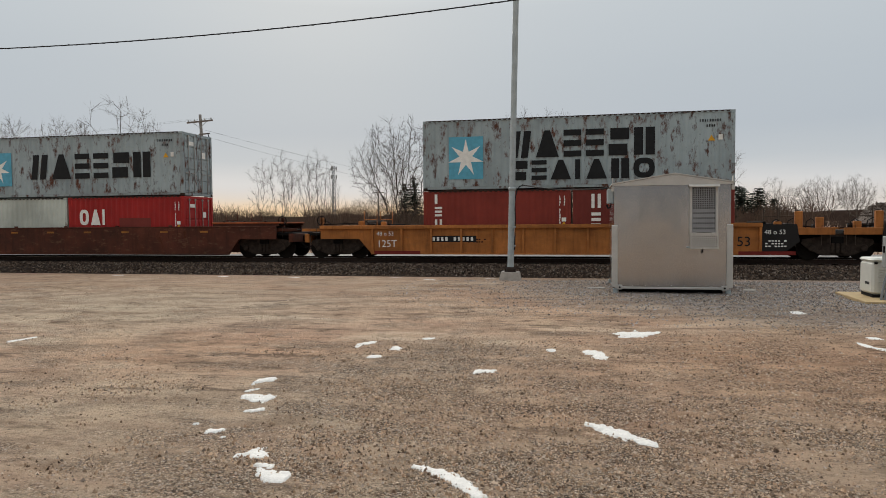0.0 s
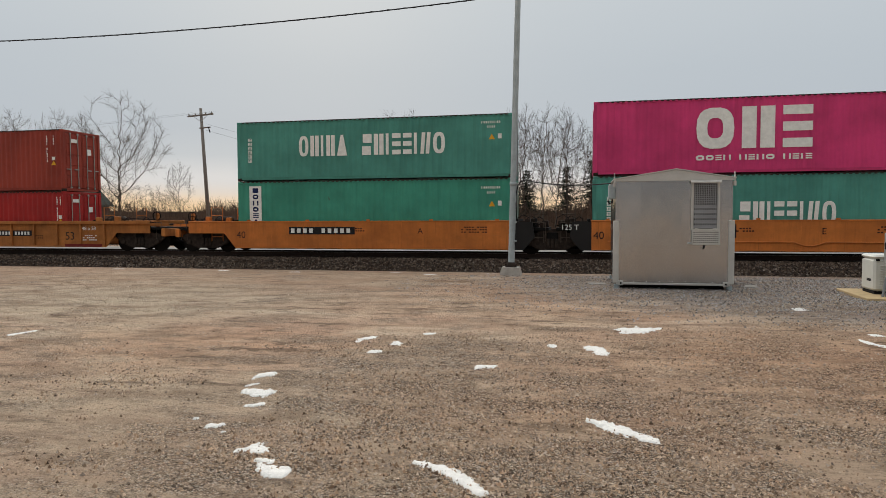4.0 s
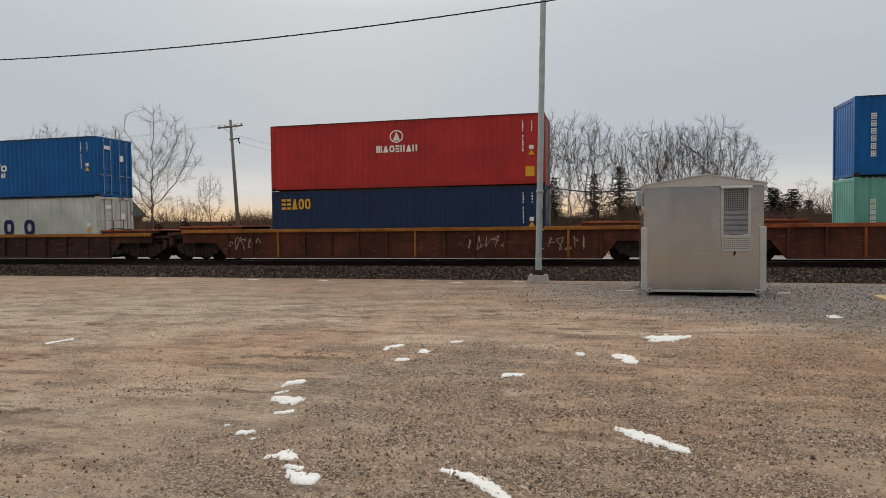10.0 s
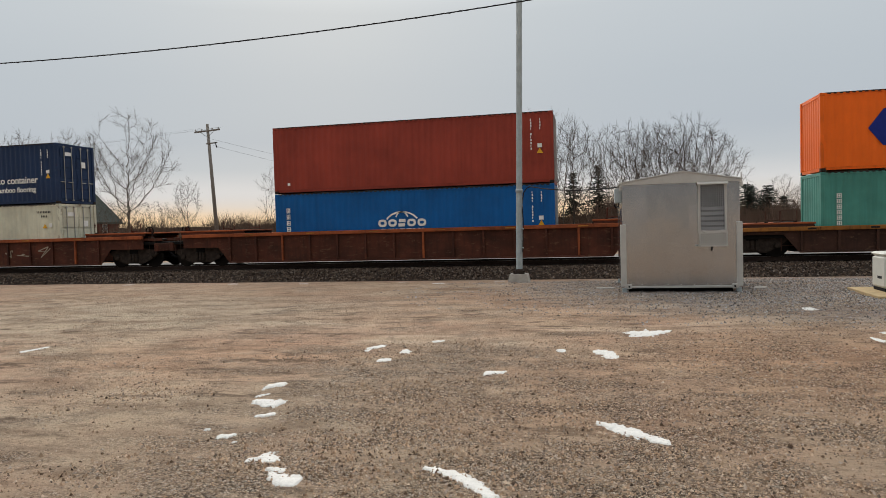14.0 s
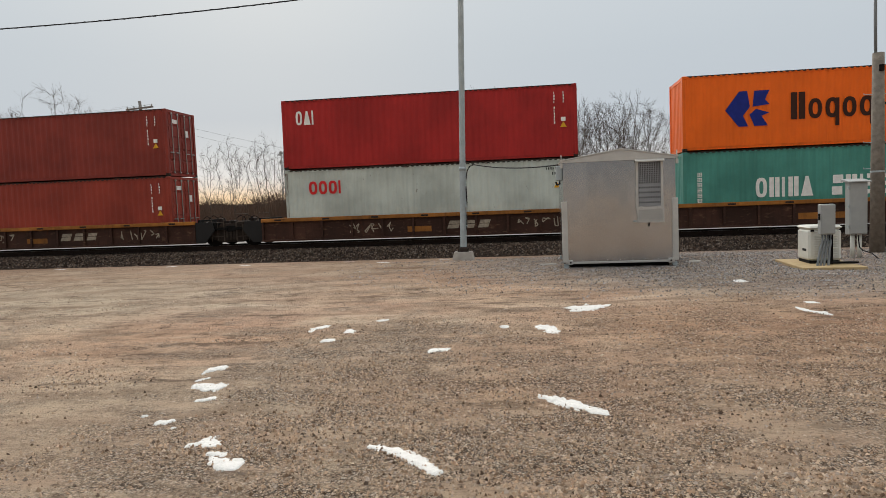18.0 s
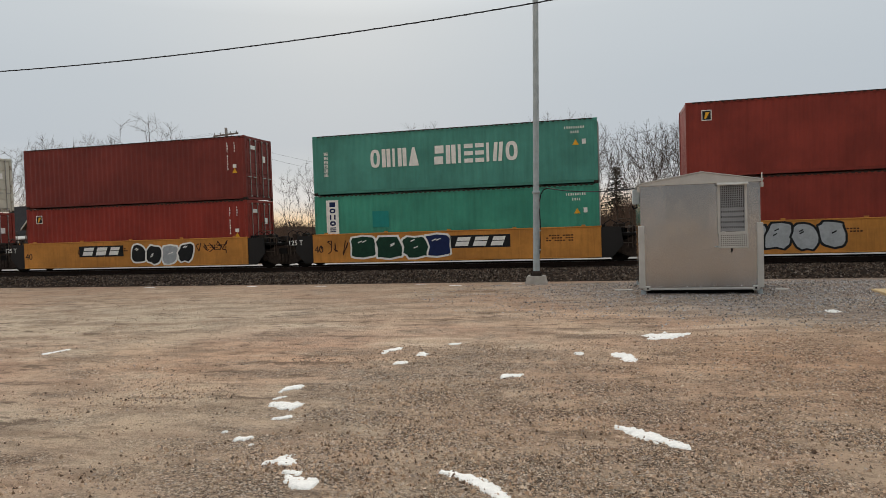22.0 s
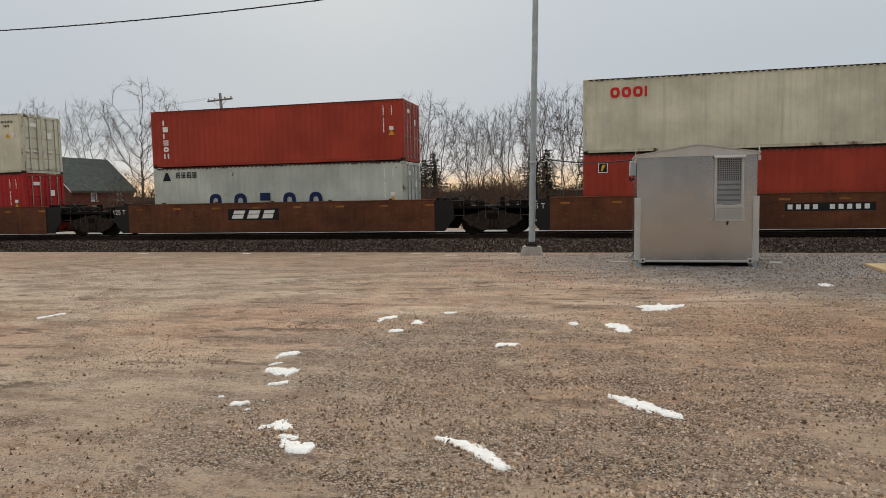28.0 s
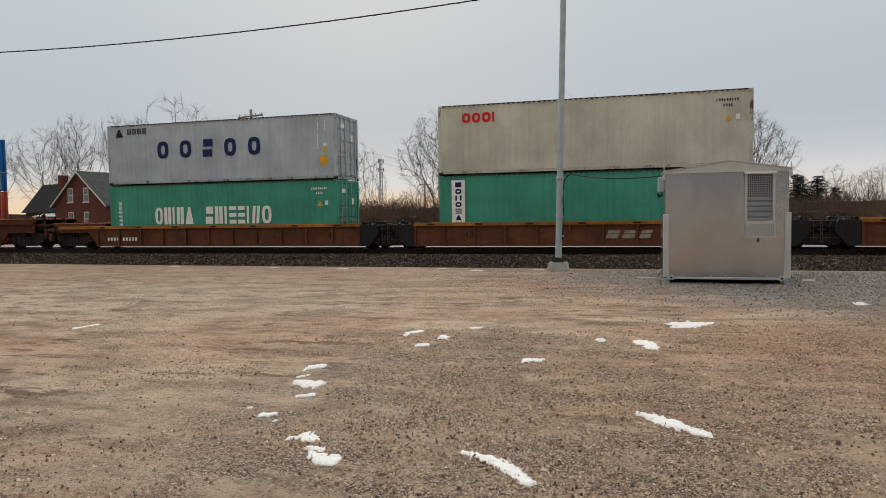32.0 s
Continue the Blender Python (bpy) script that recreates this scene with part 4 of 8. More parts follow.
def make_pole():
    bx, by = -2.07, 19.4
    bz = -0.17
    m = pose(bx, by, bz, 0, 1.35, 0)
    pole = thing("steel_pole", m, "tall galvanised steel pole on a concrete footing", "pole")
    part("concrete_base", Shape().add([(e * k, f * k, z) for z, k in ((-0.22, 0.32), (0.04, 0.30), (0.26, 0.25)) for e, f in ((-1, -1), (1, -1), (1, 1), (-1, 1))], [(3, 2, 1, 0), (8, 9, 10, 11)] + [(4 * r + i, 4 * r + (i + 1) % 4, 4 * r + 4 + (i + 1) % 4, 4 * r + 4 + i) for r in (0, 1) for i in range(4)]), CONCRETE, pole, "square chipped concrete footing")
    part("base_plate", Shape().box(-0.16, 0.16, -0.16, 0.16, 0.26, 0.29, 0.006), CASTING, pole)
    for i, (a, b) in enumerate(((-0.13, -0.13), (0.13, -0.13), (0.13, 0.13), (-0.13, 0.13))):
        part("anchor_bolt", Shape().box(a - 0.018, a + 0.018, b - 0.018, b + 0.018, 0.29, 0.35, 0.004), CASTING, pole)
    part("lower_shaft", Shape().tube([(0, 0, 0.28), (0, 0, 1.5), (0, 0, 2.66)], [0.094, 0.093, 0.092], 24, closed=False), GALV, pole, "lower tube", True)
    part("base_flange", Shape().tube([(0, 0, 0.29), (0, 0, 0.34), (0, 0, 0.4)], [0.15, 0.14, 0.1], 20, closed=False), CASTING, pole, "dark flared base collar", True)
    part("upper_shaft", Shape().tube([(0, 0, 2.66), (0, 0, 6.0), (0, 0, 9.6)], [0.087, 0.085, 0.082], 24, closed=False), GALV, pole, "slimmer upper tube", True)
    part("collar", Shape().tube([(0, 0, 2.62), (0, 0, 2.66), (0, 0, 2.7), (0, 0, 2.72)], [0.1, 0.108, 0.108, 0.09], 20), GALV, pole, "joint collar", True)
    part("riser_cable", Shape().tube([(0.11, -0.08, z) for z in (0.9, 1.0)] + [(0.115 + 0.012 * math.sin(z * 5), -0.08, z) for z in (1.3, 1.7, 2.1, 2.45)]
                                     + [(0.14, -0.06, 2.62), (0.22, -0.08, 2.74), (0.34, -0.12, 2.78)], 0.017, 7), RUBBER, pole, "black cable strapped to the shaft")
    for z in (1.0, 1.55):
        part("cable_clamp", Shape().box(0.08, 0.14, -0.12, -0.04, z, z + 0.04, 0.004), GALV, pole)
    # cable from the pole to the hut
    a, b = Vector((bx + 0.36, by - 0.12, bz + 2.78)), Vector((0.56, 14.95, 2.27))
    pts = [a.lerp(b, i / 16) + Vector((0, 0, -0.17 * 4 * (i / 16) * (1 - i / 16) * 0.5)) for i in range(17)]
    solid("hut_cable", Shape().tube(pts, 0.016, 6), RUBBER, "black cable sagging from the pole to the hut", "cable")
    # overhead service wire
    pts = []
    for i in range(61):
        x = -44 + i * 51.85 / 60
        pts.append((x, 16.75, 6.71 + 0.0028 * (x + 12.5) ** 2))
    wire = thing("overhead_wire", pose(0, 0, 0), "twisted black overhead wire sagging across the yard", "wire")
    part("conductor", Shape().tube(pts, 0.016, 6), RUBBER, wire)
    tw = Shape()
    fine = [(x0, y0 + 0.018 * math.cos(k * 2.0), z0 + 0.018 * math.sin(k * 2.0)) for k, (x0, y0, z0) in
            enumerate((pts[i][0] * (1 - j / 6) + pts[i + 1][0] * j / 6, 16.75, pts[i][2] * (1 - j / 6) + pts[i + 1][2] * j / 6) for i in range(60) for j in range(6))]
    part("wrapped_conductor", tw.tube(fine, 0.009, 4), RUBBER, wire)


def make_power_corner():
    pad = solid("equipment_pad", Shape().box(-0.56, 0.56, -0.9, 0.9, -0.02, 0.045, 0.008), PALE_WOOD, "pale plywood pad lying on gravel under the generator", "pad", at=pose(5.66, 14.28, 0, 0, 0, -3))
    gen = thing("standby_generator", pose(5.74, 14.44, 0.045, 0, 0, -3), "off-white standby generator cabinet with side louvres", "generator")
    part("body", Shape().box(-0.3, 0.3, -0.34, 0.34, 0.06, 0.68, 0.04), OFF_WHITE, gen, "", False)
    part("base", Shape().box(-0.28, 0.28, -0.32, 0.32, 0.0, 0.06, 0.01), GRIME, gen, "black plastic base")
    part("lid", Shape().box(-0.315, 0.315, -0.355, 0.355, 0.68, 0.755, 0.035), OFF_WHITE, gen, "rounded lid")
    for i in range(9):
        part("louvre", Shape().box(-0.2, 0.22, -0.356, -0.34, 0.15 + i * 0.048, 0.175 + i * 0.048, 0.005), OFF_WHITE, gen)
    part("name_bar", Shape().box(-0.304, -0.3, -0.2, 0.02, 0.24, 0.29), BLACK, gen, "dark illegible name bar")
    part("lock", Shape().box(-0.27, -0.21, -0.37, -0.34, 0.64, 0.68, 0.005), GRIME, gen)
    # switch box on a post with conduits
    sw = thing("switch_box", pose(5.64, 13.84, 0.06), "grey disconnect switch box on a post with conduits", "switch box")
    part("post", Shape().box(0.1, 0.16, 0.08, 0.14, -0.03, 1.1, 0.006), GRIME, sw, "dark steel post")
    part("post_foot", Shape().box(0.06, 0.62, 0.04, 0.18, -0.0, 0.03, 0.006), GRIME, sw)
    part("box", Shape().box(-0.13, 0.13, -0.07, 0.08, 0.58, 1.17, 0.012), GREY_PLASTIC, sw)
    part("cover", Shape().box(-0.11, 0.13, -0.085, -0.07, 0.6, 1.15, 0.004), GREY_PLASTIC, sw, "grey front cover")
    part("handle", Shape().box(-0.155, -0.13, -0.05, 0.0, 0.86, 0.99, 0.006), GRIME, sw, "black switch handle")
    for i, (x, bx) in enumerate(((-0.08, -0.2), (-0.03, -0.14), (0.02, -0.08), (0.07, 0.0))):
        part("conduit", Shape().tube([(x, -0.02, 0.58), (x, -0.02, 0.45), (x + (bx - x) * 0.4, -0.04, 0.3), (bx, -0.1, 0.0), (bx - 0.02, -0.12, -0.06)], 0.024, 8), CONDUIT, sw, "", True)
    # tall meter cabinet
    mc = thing("meter_cabinet", pose(6.92, 15.4, 0), "tall grey metal meter cabinet on pipe legs", "cabinet")
    part("cabinet_body", Shape().box(-0.18, 0.18, 0.0, 0.22, 0.52, 1.66, 0.012), GREY_PLASTIC, mc)
    part("cabinet_door", Shape().box(-0.17, 0.17, -0.018, 0.0, 0.54, 1.63, 0.005), GREY_PLASTIC, mc, "flush grey door")
    hood = Shape().add([(-0.23, -0.06, 1.66), (0.23, -0.06, 1.66), (0.23, 0.32, 1.72), (-0.23, 0.32, 1.72), (-0.23, -0.06, 1.64), (0.23, -0.06, 1.64), (0.23, 0.32, 1.66), (-0.23, 0.32, 1.66)],
                       [(0, 1, 2, 3), (7, 6, 5, 4), (4, 5, 1, 0), (6, 7, 3, 2), (5, 6, 2, 1), (7, 4, 0, 3)])
    part("cabinet_hood", hood, GREY_PLASTIC, mc, "sloped rain hood")
    for z in (0.66, 1.1, 1.5):
        part("hinge", Shape().box(-0.215, -0.195, -0.02, 0.02, z, z + 0.06, 0.003), GALV, mc)
    for x in (-0.07, 0.07):
        part("pipe_leg", Shape().tube([(x, 0.12, -0.03), (x, 0.12, 0.53)], 0.045, 10), OFF_WHITE, mc, "", True)
    part("drip_cable", Shape().tube([(0.0, 0.02, 0.5), (0.02, 0.0, 0.25), (0.06, -0.05, 0.18), (0.2, -0.15, 0.12), (0.3, -0.25, 0.0)], 0.012, 6), RUBBER, mc)
    # grey wooden post with step bolts and a riser
    px, py = 7.93, 16.75
    post = thing("wooden_post", pose(px, py, 0), "weathered grey wooden service post with step bolts", "post")
    part("shaft", Shape().tube([(0, 0, -0.05), (0, 0, 2.3), (0, 0, 4.58)], [0.155, 0.14, 0.12], 16), OLD_WOOD, post, "", True)
    for z in (1.95, 2.55, 3.65):
        for e in (-1, 1):
            part("step_bolt", Shape().tube([(e * 0.12, 0, z), (e * 0.3, 0, z), (e * 0.31, 0, z + 0.03)], 0.010, 6), GALV, post)
    part("riser_pipe", Shape().tube([(-0.05, 0.02, 4.5), (-0.06, 0.02, 5.3), (-0.08, 0.0, 7.9)], 0.035, 8), CONDUIT, post, "grey riser pipe above the post", True)
    loop = [(0.12 + 0.24 + 0.27 * math.cos(a), -0.1, 2.36 + 0.3 * math.sin(a)) for a in [radians(d) for d in range(130, -141, -18)]]
    part("cable_loop", Shape().tube(loop, 0.016, 6), RUBBER, post, "coiled black cable loop", True)
    part("side_cable", Shape().tube([(0.15, -0.06, 1.9), (0.2, -0.06, 1.5), (0.19, -0.06, 0.9), (0.24, -0.06, 0.4), (0.2, -0.06, 0.0)], 0.014, 6), RUBBER, post)
    part("band", Shape().tube([(0, 0, 1.86), (0, 0, 1.9)], 0.152, 16), GALV, post)
    part("upper_bracket", Shape().box(-0.04, 0.06, -0.16, -0.1, 4.15, 4.3, 0.006), GRIME, post)
    part("guard_channel", Shape().box(0.2, 0.3, -0.05, 0.05, -0.02, 0.85, 0.008), GRIME, post, "dark steel cable guard")


make_hut()
make_pole()
make_power_corner()


# ---- beyond the track ----
def bare_tree(seed, width, base, stems, tips, lump=0.0, grain=1.0, top=10.0):
    """A leafless tree ten metres high whose limbs grow towards points spread through its crown.
    width: of the crown; base: height of the first limbs; tips: how many points; lump: how uneven the crown is; grain: how coarse the limbs are."""
    rng = np.random.default_rng(seed)
    # points that the limbs reach for
    aim = []
    while len(aim) < tips:
        p = rng.normal(0, 1, 3)
        p *= rng.random() ** 0.4 / np.linalg.norm(p)
        p = np.array([p[0] * width / 2, p[1] * width / 2, (base + top) / 2 + p[2] * (top - base) / 2])
        if p[2] < (base + top) / 2:
            p[:2] *= 0.55 + 0.45 * (p[2] - base) / ((top - base) / 2)
        if lump and noise.noise((p[0] * 0.45 + seed, p[1] * 0.45, p[2] * 0.45)) < lump - 0.5:
            continue
        aim.append(p)
    aim = np.array(aim)
    nodes, up = [], []
    for k in range(stems):
        a = 6.283 * k / stems + rng.uniform(0, 1.2)
        lean = 0.03 if stems == 1 else rng.uniform(0.1, 0.3)
        o = 0.0 if stems == 1 else 0.3
        p = np.array([o * math.cos(a), o * math.sin(a), -0.15])
        last = -1
        while p[2] < base * (1.0 if stems == 1 else 0.75):
            nodes.append(p)
            up.append(last)
            last = len(nodes) - 1
            p = p + np.array([lean * math.cos(a) + rng.normal(0, 0.06), lean * math.sin(a) + rng.normal(0, 0.06), 1.0]) * 0.3
    near, dist = np.zeros(len(aim), int), np.full(len(aim), 1e9)
    fresh = 0
    for turn in range(220):
        for n in range(fresh, len(nodes)):
            d = np.linalg.norm(aim - nodes[n], axis=1)
            better = d < dist
            near[better], dist[better] = n, d[better]
        fresh = len(nodes)
        left = dist > 0.42 * grain
        aim, near, dist = aim[left], near[left], dist[left]
        if len(aim) < 6:
            break
        for n in np.unique(near):
            d = aim[near == n] - nodes[n]
            d = (d / np.linalg.norm(d, axis=1)[:, None]).sum(0)
            d = d / (np.linalg.norm(d) + 1e-6) + rng.normal(0, 0.05, 3) + (0, 0, 0.06)
            if up[n] >= 0:
                back = nodes[n] - nodes[up[n]]
                d = d + 0.8 * back / np.linalg.norm(back)
            nodes.append(nodes[n] + d / np.linalg.norm(d) * 0.27 * grain)
            up.append(int(n))
    # straighten the limbs
    for turn in range(5):
        total, count = [p.copy() for p in nodes], [1] * len(nodes)
        for n, q in enumerate(up):
            if q >= 0:
                total[n] += nodes[q]
                total[q] += nodes[n]
                count[n] += 1
                count[q] += 1
        nodes = [nodes[n] if up[n] < 0 else total[n] / count[n] for n in range(len(nodes))]
    # thickness by what each piece carries
    area, heavy = [0.0] * len(nodes), [-1] * len(nodes)
    for n in range(len(nodes) - 1, -1, -1):
        area[n] = max(area[n], (0.0065 * grain) ** 2.0)
        q = up[n]
        if q >= 0:
            area[q] += area[n]
            if heavy[q] < 0 or area[n] > area[heavy[q]]:
                heavy[q] = n
    thick = [min(0.26, a ** (1 / 2.0)) for a in area]
    wood, fine = Shape(), Shape()
    for n in range(len(nodes)):
        q = up[n]
        if q >= 0 and heavy[q] == n:
            continue
        chain = ([q] if q >= 0 else []) + [n]
        while heavy[chain[-1]] >= 0:
            chain.append(heavy[chain[-1]])
        rs = [thick[k] for k in chain]
        if q >= 0:
            rs[0] = rs[1]
        cut = len(chain)
        for k, r in enumerate(rs):
            if r < 0.026:
                cut = k
                break
        if cut > 1:
            wood.tube([nodes[k] for k in chain[:cut + 1]], rs[:cut + 1], 7 if rs[0] > 0.08 else 4, closed=False)
        if cut < len(chain) - 1:
            b = max(0, cut - (1 if cut > 1 else 0))
            fine.tube([nodes[k] for k in chain[b:]], rs[b:], 3, closed=False)
    for n in range(len(nodes)):
        if thick[n] < 0.028 and up[n] >= 0:
            out = nodes[n] - nodes[up[n]]
            out = out / (np.linalg.norm(out) + 1e-6)
            for k in range(2):
                d = out + rng.normal(0, 0.48, 3) + (0, 0, 0.12)
                d *= rng.uniform(0.35, 0.85) / np.linalg.norm(d)
                fine.tube([nodes[n], nodes[n] + d], [0.0065, 0.004], 3, closed=False)
    return wood.mesh("trunk", True), fine.mesh("crown")


def spruce(seed, height):
    rng = random.Random(seed)
    trunk = Shape().tube([(0, 0, -0.2), (0, 0, height * 0.5), (0, 0, height)], [0.16, 0.1, 0.02], 8)
    s = Shape()
    z = 0.5
    while z < height - 0.1:
        r = (height - z) / height
        reach = (0.45 + 3.3 * r ** 0.75) * rng.uniform(0.7, 1.15) * height / 8
        for k in range(int(7 + 11 * r)):
            a = rng.uniform(0, 6.28)
            ln = reach * rng.uniform(0.55, 1.1)
            c, sn = math.cos(a), math.sin(a)
            for j in range(int(4 + 9 * r)):
                t = (j + rng.random()) / (4 + 9 * r)
                px, py, pz = ln * t * c, ln * t * sn, z - ln * 0.35 * t + 0.25 * t * t * ln
                w = 0.34 * (1.1 - 0.5 * t)
                for m in range(2):
                    b = rng.uniform(0, 6.28)
                    dx, dy, dz = w * math.cos(b), w * math.sin(b), rng.uniform(-0.2, 0.08)
                    s.add([(px, py, pz), (px + dx, py + dy, pz + dz), (px + dx * 0.5 - dy * 0.35, py + dy * 0.5 + dx * 0.35, pz + dz + 0.07)], [(0, 1, 2)])
        z += 0.2 + 0.12 * rng.random()
    return trunk.mesh("trunk", True), s.mesh("crown")


def make_trees():
    kinds = {
        "wide": bare_tree(3, 7.0, 1.8, 1, 1400, 0.34),
        "fork": bare_tree(14, 5.0, 2.0, 2, 1150, 0.3),
        "tall": bare_tree(7, 4.4, 2.2, 1, 850, 0.3),
        "clump": bare_tree(11, 6.4, 1.2, 3, 1000, 0.34),
        "round": bare_tree(19, 9.0, 1.2, 4, 1700, 0.3),
        "slim": bare_tree(23, 3.4, 1.6, 1, 420, 0.3),
        "low": bare_tree(31, 10.0, 0.4, 6, 800, 0.36),
    }
    labels = {
        "wide": "large leafless tree with wide spreading grey limbs", "fork": "tall leafless tree with forked pale limbs", "tall": "tall slender leafless tree with upright limbs",
        "clump": "clump of leafless stems behind the tracks", "round": "dense round-crowned leafless tree",
        "slim": "thin leafless saplings growing together", "low": "low leafless bush with many stems",
    }
    rng = random.Random(5)
    rows = [  # kind, x, y, height
        ("wide", -69.5, 90, 20.0), ("fork", -88.5, 91, 18.8), ("fork", -79.7, 91, 18.4), ("fork", -98, 98, 18.0), ("wide", -106, 100, 18.0), ("fork", -117, 100, 18.0),
        ("low", -58, 80, 6.0), ("low", -54, 78, 5.0), ("low", -61, 76, 5.5), ("low", -50, 74, 4.5), ("tall", -58, 88, 9.5), ("low", -76, 96, 7.0), ("low", -84, 96, 7.0),
        ("slim", -35.6, 70, 8.8), ("slim", -33.8, 71, 9.8), ("slim", -32.2, 70, 8.4), ("slim", -31, 72, 9.4), ("slim", -29.2, 71, 9.8), ("slim", -27.6, 70, 7.6), ("low", -33, 66, 3.0), ("low", -26.5, 64, 3.0),
        ("round", -18.2, 66, 12.0), ("fork", -21.4, 72, 11.4), ("low", -22.5, 66, 4.0), ("tall", -14.2, 70, 11.6), ("fork", -10.6, 67, 11.0), ("clump", -12.4, 66, 9.6), ("low", -20, 62, 4.5),
        ("tall", -9.2, 67, 10.8), ("fork", -6.6, 63, 11.5), ("tall", -5.2, 61, 11.8), ("fork", -3.1, 62, 11.8), ("tall", -1.5, 60, 11.0), ("slim", -0.2, 63, 9.8), ("slim", -8, 70, 10.5), ("slim", -4.2, 66, 10.5),
        ("round", 5.4, 67, 11.0), ("round", 8.8, 67, 11.2), ("fork", 2.5, 65, 11.0), ("wide", 11.6, 70, 10.0), ("tall", 6.9, 70, 11.2), ("slim", 3.4, 63, 9.0),
        ("low", -12, 58, 3.0), ("low", -5, 57, 2.8), ("low", 4.2, 60, 3.2), ("low", 9.5, 60, 3.4), ("low", -16, 60, 3.6),
        ("wide", 25, 96, 6.6), ("round", 33, 104, 7.0), ("wide", 40, 110, 7.4), ("round", 48, 112, 7.6), ("clump", 57, 118, 7.6), ("low", 22, 90, 5.0), ("round", 66, 120, 8.0),
        ("clump", 36, 100, 6.4), ("round", 52, 106, 6.6), ("low", 29, 98, 5.6), ("low", 44, 104, 5.6),
    ]
    for kind, x, y, k in rows:
        t = thing("bare_tree", pose(x, y, ground_z(x, y)) @ pose(0, 0, 0, 0, 0, rng.uniform(0, 360)), labels[kind], "tree", "bare trees beyond the railway")
        k = (k + 0.6) / 10.0
        t.scale = (k * rng.uniform(0.92, 1.08), k, k)
        part("trunk", kinds[kind][0], BARK if kind in ("wide", "fork", "slim") else BARK_DARK, t)
        part("crown", kinds[kind][1], PALE_TWIG if kind in ("wide", "fork") else TWIG, t)
    a, b = spruce(2, 7.6), spruce(6, 6.4)
    for i, (x, y, k) in enumerate(((0.85, 70, 1.05), (-5.6, 68, 1.05), (-7.2, 70, 0.95), (-18.8, 74, 1.1), (-1.8, 74, 1.0), (-20.5, 76, 1.0), (-7.9, 76, 0.9), (17.2, 72, 0.8),
                                   (15.2, 71, 0.72), (13.4, 70, 0.8), (19.3, 74, 0.55), (11.9, 70, 0.6), (-112, 88, 1.2), (-104, 86, 0.9), (16.4, 75, 0.7))):
        t = thing("spruce_tree", pose(x, y, ground_z(x, y), 0, 0, 47 * i), "dark green spruce tree with drooping boughs", "tree", "spruces beyond the railway")
        t.scale = (k, k, k) if i < 7 or i in (12, 13) else (1.7 * k, 1.7 * k, k)
        tr, cr = (a, b)[i % 2]
        part("trunk", tr, BARK_DARK, t)
        part("crown", cr, NEEDLE, t)


